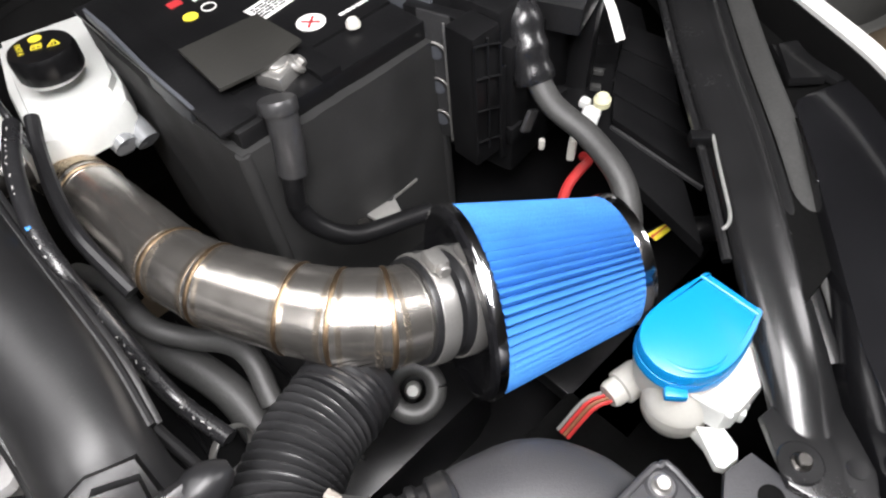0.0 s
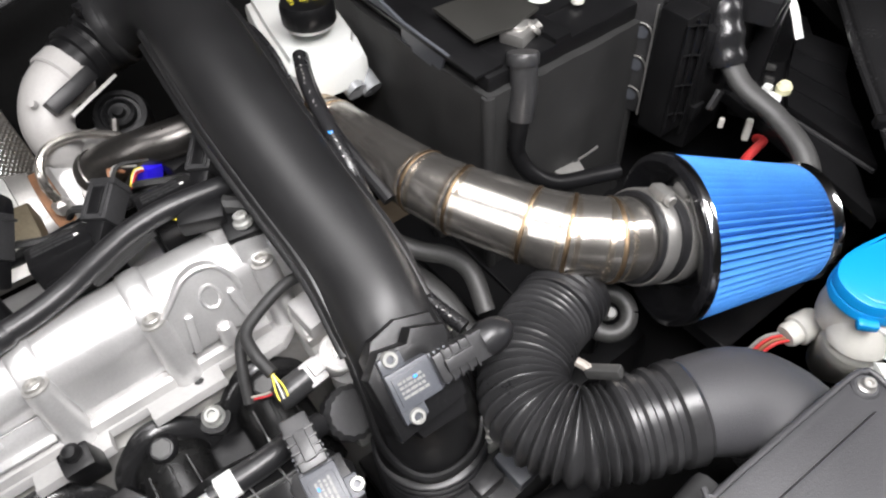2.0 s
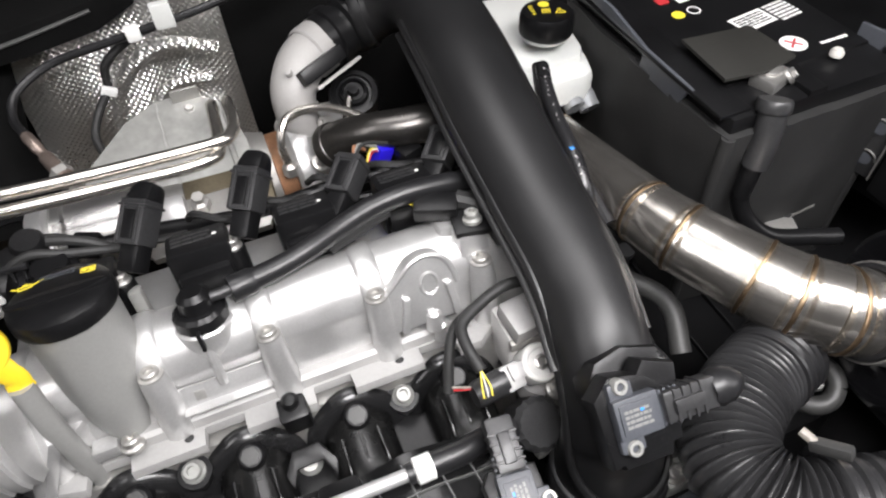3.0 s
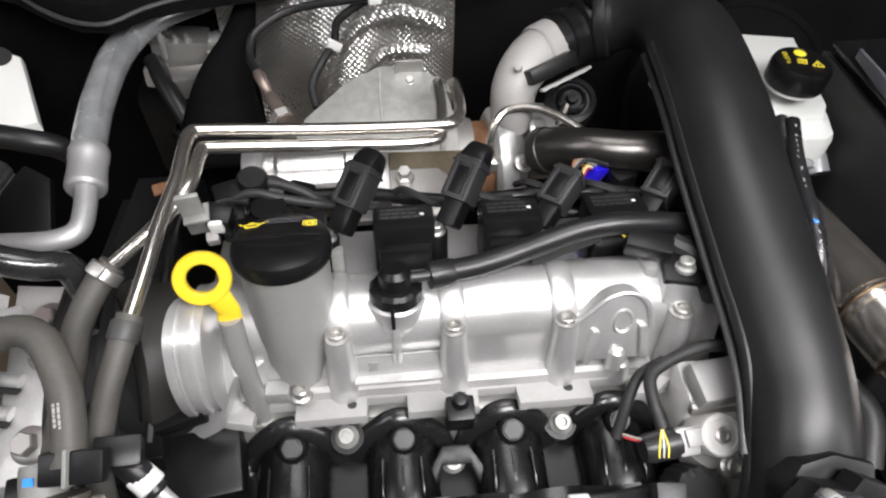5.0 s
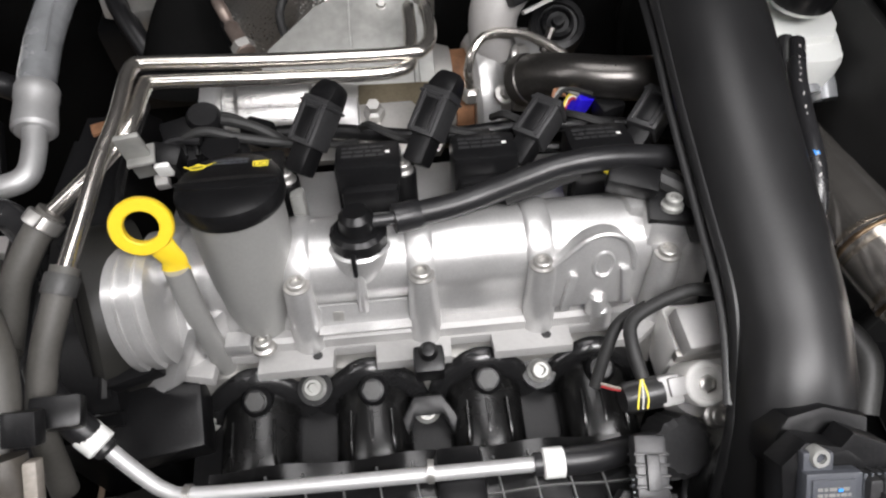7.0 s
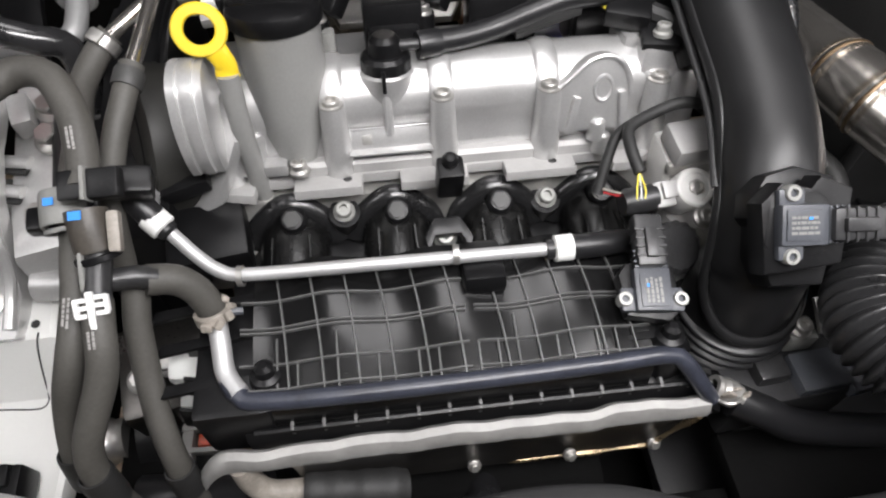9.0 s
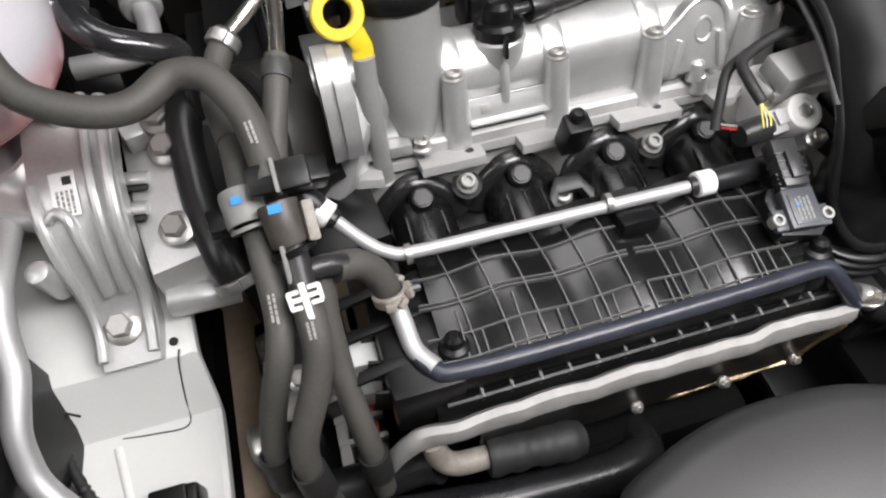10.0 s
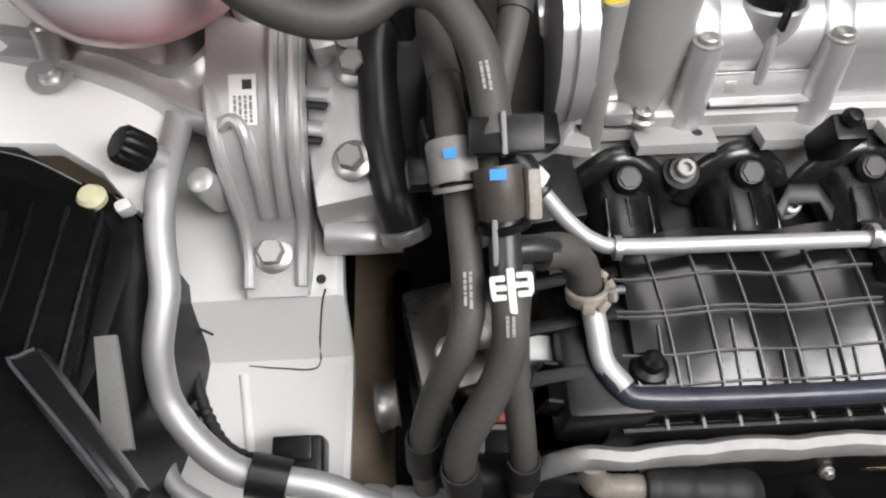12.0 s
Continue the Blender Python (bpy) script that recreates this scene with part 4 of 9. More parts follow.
bm = box(0.016, 0.0022, 0.0004, dm @ pose(0, 0, 0.0006, 0, 0, 40), 0)
box(0.016, 0.0022, 0.0004, dm @ pose(0, 0, 0.0006, 0, 0, 130), 0, bm)
part("cross", bm, REDINK, bat)
part("vent_plug", lathe([(0, 0), (0.006, 0), (0.006, 0.003), (0.004, 0.006), (0, 0.006)], BM @ Matrix.Translation((0.043, -0.090, TOPZ)), 16), NATURAL, bat, "pale vent plug")
bars(BM @ pose(0.06, -0.07, TOPZ, 0, 0, 0), 0.03, 0.006, 1, LABEL, bat, seed=9)
# cable from the terminal
cable = thing("battery_cable", "thick black battery cable with a moulded boot", "cable", (0.16, 0.33, 0.80))
part("boot", sweep([(0.150, 0.350, 0.962), (0.148, 0.346, 0.952), (0.144, 0.341, 0.935), (0.138, 0.337, 0.912)], lambda k, s: 0.0118 - 0.0006 * k, 20, squash=0.9), PLUGGREY, cable)
part("boot_collar", lathe([(0, -0.004), (0.0135, -0.004), (0.0140, -0.002), (0.0140, 0.004), (0.0128, 0.006), (0, 0.006)], frame_along((0.1500, 0.3500, 0.960), (0.22, 0.3, 0.92)), 24), PLUGGREY, cable)
part("wire", sweep([(0.138, 0.337, 0.914), (0.133, 0.335, 0.895), (0.132, 0.333, 0.878), (0.140, 0.324, 0.858), (0.160, 0.310, 0.842), (0.20, 0.298, 0.835), (0.225, 0.292, 0.83)], 0.0080, 14), BLACK, cable)
tray = thing("battery_bracket", "thin grey metal foot bracket below the battery", "bracket", (0.20, 0.35, 0.79))
part("plate", prism([(0.1923, 0.3540), (0.2585, 0.3570), (0.2540, 0.3426), (0.2240, 0.3412), (0.2180, 0.3250), (0.1960, 0.3260)], 0.003, pose(0, 0, 0.809), 0.0008), ALU_DULL, tray)
part("hole", lathe([(0, 0.0002), (0.004, 0.0002), (0.0046, 0.0007), (0, 0.0007)], pose(0.2200, 0.3435, 0.8122), 16), INK, tray)
part("stud", bolt_head((0.185, 0.338, 0.806), (0, 0, 1), 0.006, False), DARKMETAL, tray)
part("shelf", box(0.20, 0.30, 0.05, Matrix.Translation((0.215, 0.48, 0.66)), 0.004), BLACK, tray)

# fuse carrier beside the battery
fuse = thing("fuse_box", "black plastic fuse box with a metal contact strip", "fuse box", (0.36, 0.36, 0.80))
part("body", box(0.10, 0.12, 0.14, pose(0.365, 0.355, 0.80, 0, 0, 8), 0.008), BLACK, fuse)
part("cover", box(0.075, 0.080, 0.045, pose(0.405, 0.335, 0.925, 0, 0, 12), 0.010, taper=0.8), BLACK, fuse)
part("cover", box(0.055, 0.06, 0.03, pose(0.345, 0.33, 0.935, 0, 0, 5), 0.006, taper=0.85), BLACK, fuse)
part("side_wall", box(0.012, 0.055, 0.125, pose(0.303, 0.352, 0.835, 0, 0, 16), 0.002), BLACK, fuse)
strip = part("contact_strip", box(0.0025, 0.030, 0.125, pose(0.2945, 0.346, 0.838, 0, 0, 16), 0.0008), PLUGGREY, fuse, "dark strip with three bright loops")
for z in (0.858, 0.893, 0.928):
    mm = frame_along((0.2930, 0.3445, z), (-0.96, -0.27, 0))
    part("loop", sweep([mm @ V((-0.010 * math.cos(a), 0.009 * math.sin(a), 0.0004)) for a in (radians(-20 + 22 * k) for k in range(10))], 0.0009, 8, 0.002), ZINC, strip)
    part("loop_face", lathe([(0, 0.0006), (0.0055, 0.0006), (0.0065, 0.0012), (0, 0.0012)], mm, 18), SENSOR, strip)
part("bright_edge", sweep([(0.2905, 0.3300, 0.842), (0.2905, 0.3300, 0.900), (0.2905, 0.3300, 0.962)], 0.0011, 8), ZINC, strip)
part("side_board", box(0.004, 0.050, 0.120, pose(0.3010, 0.3840, 0.846, 0, 0, 12), 0.001), SENSOR, fuse, "grey-blue side board")
for z in (0.860, 0.893, 0.925, 0.955):
    part("frame_bar", sweep([(0.286, 0.2935, z + 0.004), (0.300, 0.2925, z), (0.314, 0.2925, z - 0.006)], 0.0012, 8), BLACK, fuse)
for x in (0.2860, 0.3005, 0.3145):
    part("frame_post", sweep([(x, 0.2930, 0.850), (x, 0.2930, 0.905), (x, 0.2930, 0.960)], 0.0014, 8), BLACK, fuse)
part("frame_back", box(0.030, 0.030, 0.130, pose(0.3010, 0.3095, 0.835), 0.003), BLACK, fuse)
part("roof_block", prism([(-0.030, 0.0), (0.030, 0.0), (0.024, 0.020), (0.0, 0.032), (-0.024, 0.020)], 0.055, pose(0.390, 0.330, 0.930, 90, 0, 20), 0.003), BLACK, fuse)
part("roof_ridge", sweep([(0.395, 0.280, 0.966), (0.385, 0.31, 0.966), (0.372, 0.345, 0.966)], 0.0016, 8), PLUGGREY, fuse)
part("side_pillar", box(0.020, 0.022, 0.150, pose(0.418, 0.292, 0.800, 0, 6, 20), 0.005), BLACK, fuse)
part("clip_tab", box(0.012, 0.004, 0.020, pose(0.322, 0.272, 0.866, 0, 30, 0), 0.001), PLUGGREY, fuse)
for i in range(4):
    part("slot", box(0.006, 0.003, 0.10, pose(0.318 + 0.014 * i, 0.294 + 0.002 * i, 0.825), 0.001), BLACK, fuse)
for i in range(3):
    part("latch", box(0.016, 0.010, 0.018, pose(0.33 + 0.03 * i, 0.292, 0.84 + 0.03 * (i % 2)), 0.002), BLACK, fuse)
loom = thing("fuse_box_cable", "thick cloth-taped cable from the fuse box", "cable", (0.33, 0.22, 0.84))
part("elbow", sweep([(0.362, 0.325, 0.952), (0.352, 0.306, 0.946), (0.344, 0.290, 0.925), (0.340, 0.278, 0.905)], lambda k, s: 0.0165 + 0.0009 * math.sin(s * 300), 20, 0.003), HOSEGLOSS, loom, "black rubber elbow boot")
part("wire", sweep([(0.343, 0.286, 0.915), (0.334, 0.255, 0.898), (0.334, 0.215, 0.886), (0.322, 0.172, 0.872), (0.296, 0.142, 0.845), (0.285, 0.13, 0.80)], 0.0105, 14, 0.004, 0.8), DUSTY, loom)
red = solid("red_wire", sweep([(0.296, 0.210, 0.838), (0.316, 0.2185, 0.841), (0.336, 0.2225, 0.841), (0.352, 0.225, 0.840), (0.360, 0.236, 0.832)], 0.0045, 10), RED, "short red wire beside the filter", "wire")
plug = thing("white_plug", "white plastic plug on the inner wing", "plug", (0.366, 0.243, 0.860))
part("plug_body", box(0.012, 0.016, 0.022, pose(0.364, 0.240, 0.858, 10, 20, 30), 0.004), WHITE, plug)
part("plug_head", box(0.009, 0.009, 0.008, pose(0.370, 0.248, 0.876, 0, 0, 10), 0.003), WHITE, plug)
pin = solid("stud_cap", lathe([(0, 0), (0.007, 0), (0.0075, 0.006), (0.005, 0.010), (0, 0.010)], pose(0.379, 0.237, 0.878), 18), PEARL, "pale yellow round stud cap", "cap")
solid("white_tag", box(0.012, 0.007, 0.020, pose(0.351, 0.243, 0.832, 0, 15, 30), 0.002), NATURAL, "white plastic tag near the red wire", "tag")
solid("white_tag", box(0.005, 0.005, 0.010, pose(0.333, 0.262, 0.845, 0, 0, 30), 0.001), NATURAL, "small white tag on the fuse box", "tag")
solid("white_strap", sweep([(0.462, 0.325, 0.93), (0.455, 0.295, 0.918), (0.447, 0.27, 0.89)], 0.005, 8, squash=0.3), LABEL, "white strap on the inner wing", "strap")
yc = thing("plug_connector", "black plug with yellow and brown wires", "connector", (0.37, 0.135, 0.79))
part("housing", lathe([(0, 0), (0.010, 0), (0.011, 0.004), (0.011, 0.03), (0.008, 0.05), (0, 0.05)], frame_along((0.3683, 0.1267, 0.812), (0.75, -0.66, 0.0)), 24), BLACK, yc)
for i in range(4):
    part("wire", sweep([(0.3643 + 0.003 * i, 0.1267, 0.812 + 0.004 * (i % 2)), (0.3583 + 0.003 * i, 0.1367, 0.820), (0.3443, 0.1447 + 0.003 * i, 0.806)], 0.0023, 6), (PRINT, ORANGE, PRINT, BLACK)[i], yc)

# ---- engine: cam cover and what sits on it ----
UP = V((0, 0.208, 0.978))
BACK = V((0, 0.978, -0.208))


def ep(x, a, b):
    """A point of the tilted engine: x along it, a to the rear and b up from the row of cover bolts."""
    return V((x, 0.344, 0.905)) + BACK * a + UP * b


def esection(poly, x0, x1, steps=1, bm=None):
    pts = [ep(0, a, b) for a, b in poly]
    return section([(p.y, p.z) for p in pts], x0, x1, steps, bm)


def eprism(poly, h, x, a, b, bevel=0.002, bm=None):
    """A plate lying on the engine's tilted level, outline in (x, a)."""
    m = Matrix((V((1, 0, 0)), BACK, UP)).transposed().to_4x4()
    m.translation = ep(x, a, b)
    return prism(poly, h, m, bevel, bm)


BOLTS = (-0.441, -0.357, -0.275, -0.194, -0.109)
cover = thing("cam_cover", "bright cast aluminium cam cover with bolted rim", "cam cover", (-0.28, 0.36, 0.83))
dome = [(0.004, -0.060), (0.004, -0.034)]
for k in range(13):
    t = radians(205 - k * 15.5)
    dome.append((0.034 + 0.031 * math.cos(t), -0.012 + 0.031 * math.sin(t)))
dome += [(0.070, -0.010), (0.095, -0.008), (0.13, -0.004), (0.135, -0.05), (0.135, -0.12), (0.004, -0.12)]
bm = esection(dome, -0.458, -0.088, 1)
part("body", bm, ALU, cover)
# flange plate with its cut-outs for the intake runners
cut = [(-0.468, 0.01), (-0.468, -0.012), (-0.425, -0.024)]
for c in (-0.408, -0.326, -0.2435, -0.158):
    cut += [(c - 0.0150, -0.024), (c - 0.0145, -0.008), (c + 0.0145, -0.008), (c + 0.0150, -0.024)]
cut += [(-0.125, -0.024), (-0.110, -0.012), (-0.110, 0.01)]
part("flange", eprism([(x, a) for x, a in cut], 0.008, 0, 0, -0.066, 0.001), ALU_FLAT, cover, "machined flange with square cut-outs")
part("ledge", esection([(-0.006, -0.058), (-0.006, -0.050), (-0.003, -0.047), (0.006, -0.047), (0.006, -0.058)], -0.385, -0.125), ALU_FLAT, cover)
for x in (-0.352, -0.19):
    part("flange_hole", lathe([(0, 0.0002), (0.0032, 0.0002), (0.0036, 0.0006), (0, 0.0006)], frame_along(ep(x, -0.013, -0.0585), UP), 14), INK, cover)
for x in BOLTS:
    col = part("bolt_column", lathe([(0.0118, -0.060), (0.0112, -0.04), (0.0094, -0.006), (0.0088, -0.001), (0.0, -0.001)], frame_along(ep(x, 0.0, 0.0), UP), 28), ALU, cover)
    arc = [ep(x, 0.034 + 0.0312 * math.cos(t), -0.012 + 0.0312 * math.sin(t)) for t in (radians(172 - 15 * k) for k in range(9))]
    part("rib", sweep(arc, 0.0092, 14, 0.004, 0.25, -BACK * 0.34 + UP * 0.94), ALU, cover)
    part("bolt", lathe([(0, -0.002), (0.0088, -0.002), (0.0088, 0.0004), (0.0066, 0.0010), (0.0064, 0.0040), (0.0056, 0.0048), (0.0040, 0.0048), (0.0036, 0.0020), (0, 0.0020)], frame_along(ep(x, 0, 0.0), UP), 24), ALU_DULL, cover, "flat star-socket bolt")
part("label_plate", eprism([(-0.032, -0.012), (0.032, -0.012), (0.032, 0.010), (-0.032, 0.010)], 0.0015, -0.316, 0.001, -0.040, 0.001), ALU, cover)
m0 = Matrix((V((1, 0, 0)), (BACK * 0.35 + UP * 0.93).normalized(), (-BACK * 0.93 + UP * 0.35).normalized())).transposed().to_4x4()
m0.translation = ep(-0.316, 0.0015, -0.033)
part("cast_plate", box(0.062, 0.018, 0.0025, m0, 0.0008), ALU, cover)
for w, h, x, y in ((0.062, 0.0014, 0, 0.0085), (0.062, 0.0014, 0, -0.0085), (0.0014, 0.018, -0.0305, 0), (0.0014, 0.018, 0.0305, 0)):
    part("plate_edge", box(w, h, 0.0014, m0 @ Matrix.Translation((x, y, 0.002)), 0.0004), ALU, cover)
part("cast_square", box(0.0075, 0.0075, 0.0006, m0 @ Matrix.Translation((-0.018, 0, 0.0024)), 0.0002), ALU_DULL, cover)
# end disc on the belt side
RIM = [tuple(p[1:]) for p in curve_points([(0, y, z) for y, z in ((0.352, 0.950), (0.340, 0.957), (0.327, 0.959), (0.3145, 0.955), (0.3065, 0.945), (0.3005, 0.934), (0.2975, 0.920), (0.297, 0.905), (0.300, 0.890))], 0.004)]
for x0, x1, inset, lbl in ((-0.4560, -0.4505, 0.000, "raised outer rim"), (-0.4505, -0.4465, 0.0045, ""), (-0.4465, -0.4405, 0.0012, "raised inner rim"), (-0.4405, -0.4350, 0.0065, "")):
    part("end_rim", section([(y + inset * 0.8, z - inset * 0.6) for y, z in RIM] + [(0.330, 0.872), (0.362, 0.880), (0.362, 0.940)], x0, x1), ALU, cover, lbl)
part("end_plate", prism([(-0.030, -0.052), (0.006, -0.056), (0.022, -0.030), (0.026, 0.020), (0.008, 0.046), (-0.018, 0.046)], 0.010, frame_along((-0.449, 0.338, 0.874), (-0.55, -0.62, 0.56)), 0.004), ALU, cover)
part("front_skirt", esection([(-0.016, -0.10), (-0.013, -0.074), (0.004, -0.070), (0.03, -0.07), (0.03, -0.16), (-0.016, -0.16)], -0.478, -0.11), ALU_DULL, cover)
part("shoulder", eprism([(-0.028, -0.014), (0.020, -0.020), (0.034, 0.0), (0.020, 0.03), (-0.020, 0.03)], 0.030, -0.440, 0.012, -0.052, 0.006), ALU, cover)
part("boss", box(0.018, 0.014, 0.010, frame_along(ep(-0.405, -0.004, -0.052), UP), 0.002), ALU, cover)
part("small_bolt", bolt_head(ep(-0.388, -0.007, -0.050), UP, 0.0062), ZINC, cover)
# lifting eye at the gearbox end
em = flat_frame((-0.154, 0.3405, 0.9035), (0, -0.93, 0.36))
LUG = [(-0.040, -0.010), (-0.036, 0.000), (-0.026, 0.008), (-0.017, 0.0160), (-0.010, 0.0212), (0.0, 0.0238), (0.009, 0.0218), (0.016, 0.0160), (0.0205, 0.006), (0.0225, -0.006), (0.022, -0.034), (-0.034, -0.034)]
part("lifting_lug", prism([tuple(p[:2]) for p in curve_points([(x, y, 0) for x, y in LUG[:10]], 0.003)] + LUG[10:], 0.012, em @ Matrix.Translation((0, 0, -0.0125)), 0.0016), ALU, cover, "cast lifting lug with an oval pocket")
part("lug_rim", sweep([em @ V((x, y, 0.0)) for x, y in LUG[1:10]], 0.0021, 10, 0.003), ALU, cover)
part("eye_pocket", lathe([(0.0094, -0.0006), (0.0086, 0.0010), (0.0074, 0.0012), (0.0066, 0.0000), (0.0062, -0.0004), (0, -0.0004)], em @ Matrix.Translation((0.001, -0.001, 0)) @ Matrix.Diagonal((0.86, 1.22, 1, 1)), 36), ALU, cover, "shallow oval cast pocket")
part("lug_web", box(0.006, 0.030, 0.006, em @ pose(-0.022, -0.020, -0.002, 0, 0, -12), 0.002), ALU, cover)
part("lug_web", box(0.006, 0.030, 0.006, em @ pose(0.017, -0.018, -0.002, 0, 0, 6), 0.002), ALU, cover)
part("end_box", box(0.050, 0.055, 0.045, frame_along(ep(-0.108, 0.048, -0.020), UP, BACK), 0.008), ALU, cover)
part("end_face", box(0.026, 0.042, 0.046, frame_along(ep(-0.088, 0.030, -0.046), UP, BACK), 0.010), ALU, cover)
part("end_column", box(0.028, 0.026, 0.070, flat_frame(ep(-0.110, 0.0175, -0.046), UP), 0.007, taper=0.9), ALU, cover)
part("end_bulge", lathe([(0.022, -0.05), (0.021, 0.006), (0.017, 0.013), (0.008, 0.016), (0, 0.0165)], frame_along(ep(-0.088, 0.022, -0.012), UP), 30), ALU, cover)
for x, a, b in ((-0.155, -0.006, -0.032), (-0.150, -0.007, -0.044)):
    part("boss", lathe([(0.0075, -0.012), (0.0062, 0.003), (0.004, 0.005), (0, 0.005)], frame_along(ep(x, a, b), UP), 18), ALU, cover)
part("bracket", box(0.050, 0.030, 0.018, pose(-0.085, 0.300, 0.872, 8, 0, 6), 0.003), ALU_FLAT, cover)
# PCV cone
pm = frame_along(ep(-0.314, 0.022, -0.022), UP)
part("breather_cone", lathe([(0.006, -0.022), (0.012, -0.010), (0.0175, 0.008), (0.0205, 0.026), (0.0210, 0.036), (0.0195, 0.0375), (0, 0.0375)], pm, 40), ALU, cover)
part("cone_rib", sweep([ep(-0.316, 0.006, 0.004), ep(-0.316, 0.002, -0.012), ep(-0.316, 0.001, -0.030)], 0.0035, 10), ALU, cover)

# grey filler neck and its cap
neck = thing("oil_filler", "grey oil filler neck with a black screw cap", "oil filler", ep(-0.396, 0.04, -0.05))
nm = frame_along(ep(-0.388, 0.026, 0.014), UP)
bm = lathe([(0.008, -0.082), (0.013, -0.070), (0.0235, -0.040), (0.0285, -0.016), (0.0300, 0.004), (0.0302, 0.044), (0, 0.044)], nm, 48)
for v in bm.verts:
    w = (nm.inverted() @ v.co)
    if w.z < 0:
        v.co -= BACK * (-w.z) * 0.22
part("neck", bm, NECKGREY, neck)
cap = part("cap", lathe([(0.0300, 0.0405), (0.0325, 0.0415), (0.0333, 0.044), (0.0333, 0.0505), (0.0322, 0.0535), (0.028, 0.0558), (0.018, 0.0575), (0.0, 0.0580)], nm, 96,
           lobes=lambda a: 1 + 0.005 * (1 if math.sin(40 * a) > 0.3 else 0)), BLACK, neck, "black screw cap with yellow symbols")


pf = flat_frame(ep(-0.388, 0.026, 0.0718), UP)
lens = [(0.0315 * math.cos(a), -0.003 + (0.0040 if math.sin(a) > 0 else 0.0085) * math.sin(a)) for a in (2 * math.pi * k / 40 for k in range(40))]
part("grip", prism(lens, 0.0045, pf @ Matrix.Translation((0, 0, -0.0036)), 0.0012), BLACK, cap, "moulded grip bar")
part("facet_edge", sweep([pf @ V((0.0300 * math.sin(a), -0.0290 * math.cos(a), -0.0040)) for a in (radians(-62 + 12.4 * k) for k in range(11))], 0.0008, 8), BLACK, cap)
bm = bmesh.new()
for x, y, w, h, r in ((-0.0200, 0.0125, 0.0085, 0.0008, 8), (-0.0200, 0.0158, 0.0075, 0.0008, 8), (-0.0243, 0.0138, 0.0008, 0.0036, 8), (-0.0160, 0.0145, 0.0008, 0.0034, 8),
                      (-0.0125, 0.0164, 0.0078, 0.0009, 30), (-0.0270, 0.0148, 0.0042, 0.0009, -34), (-0.0205, 0.0172, 0.0030, 0.0009, 8)):
    box(w, h, 0.0005, pf @ pose(x, y, -0.0009, 0, 0, r), 0, bm)
part("oil_symbol", bm, PRINT, cap, "yellow oil-can symbol")
bm = bmesh.new()
for x, y, w, h in ((0.0190, 0.0160, 0.0092, 0.0007), (0.0190, 0.0108, 0.0092, 0.0007), (0.0146, 0.0134, 0.0007, 0.0056), (0.0234, 0.0134, 0.0007, 0.0056), (0.0190, 0.0134, 0.0007, 0.0056), (0.0168, 0.0134, 0.0024, 0.0022), (0.0212, 0.0134, 0.0024, 0.0022)):
    box(w, h, 0.0005, pf @ pose(x, y, -0.0008), 0, bm)
part("book_symbol", bm, PRINT, cap, "yellow handbook symbol")
bars(pf @ Matrix.Translation((0, 0.017, 0)), 0.022, 0.006, 2, SENSOR, cap, seed=3)
part("neck_strut", box(0.010, 0.012, 0.05, frame_along(ep(-0.356, 0.062, -0.02), UP), 0.003), GREYPL, neck)

# yellow dipstick
dip = thing("dipstick", "yellow plastic dipstick ring standing before the filler", "dipstick", (-0.432, 0.345, 0.92))
ym = flat_frame((-0.4331, 0.3519, 0.9703), (0.155, -0.80, 0.56))
part("ring", lathe([(0.0098, -0.0026), (0.0108, -0.0034), (0.0168, -0.0034), (0.0178, -0.0022), (0.0178, 0.0022), (0.0168, 0.0034), (0.0108, 0.0034), (0.0098, 0.0026), (0.0098, -0.0026)], ym @ Matrix.Diagonal((1.0, 0.97, 1, 1)), 48), YELLOW, dip)
part("handle", sweep([ym @ V((0.0072, -0.0120, 0)), ym @ V((0.0105, -0.0185, -0.001)), ym @ V((0.0128, -0.024, -0.003)), V((-0.4216, 0.3412, 0.9440)), V((-0.4214, 0.3398, 0.9400))], lambda k, s: 0.0082 - 0.0010 * math.sin(math.pi * k), 18, 0.003, 0.42, (0.155, -0.80, 0.56)), YELLOW, dip)
part("tube", sweep([(-0.4216, 0.3402, 0.9425), (-0.4220, 0.335, 0.915), (-0.4215, 0.330, 0.880), (-0.420, 0.326, 0.845), (-0.419, 0.324, 0.80)], 0.0076, 16), NECKGREY, dip, "grey guide tube")

# breather valve, its hose
pcv = thing("breather_valve", "black breather valve cap on the cam cover", "valve", ep(-0.317, 0.02, 0.02))
part("collar", lathe([(0.0165, 0.036), (0.0185, 0.037), (0.0185, 0.046), (0.016, 0.049), (0, 0.049)], pm, 48, lobes=lambda a: 1 + 0.03 * (1 if math.sin(14 * a) > 0.4 else 0)), BLACK, pcv)
part("knob", lathe([(0.0125, 0.048), (0.0115, 0.059), (0.008, 0.063), (0, 0.063)], pm, 30), BLACK, pcv)
part("latch", box(0.003, 0.006, 0.016, frame_along(ep(-0.317, -0.003, 0.008), UP, BACK), 0.001), BLACK, pcv)
part("nozzle", sweep([ep(-0.317, 0.022, 0.034), (-0.302, 0.371, 0.932), (-0.276, 0.3755, 0.930)], 0.0042, 12), PLUGGREY, pcv)
bh = thing("breather_hose", "black rubber breather hose across the cam cover", "hose", (-0.19, 0.38, 0.96))
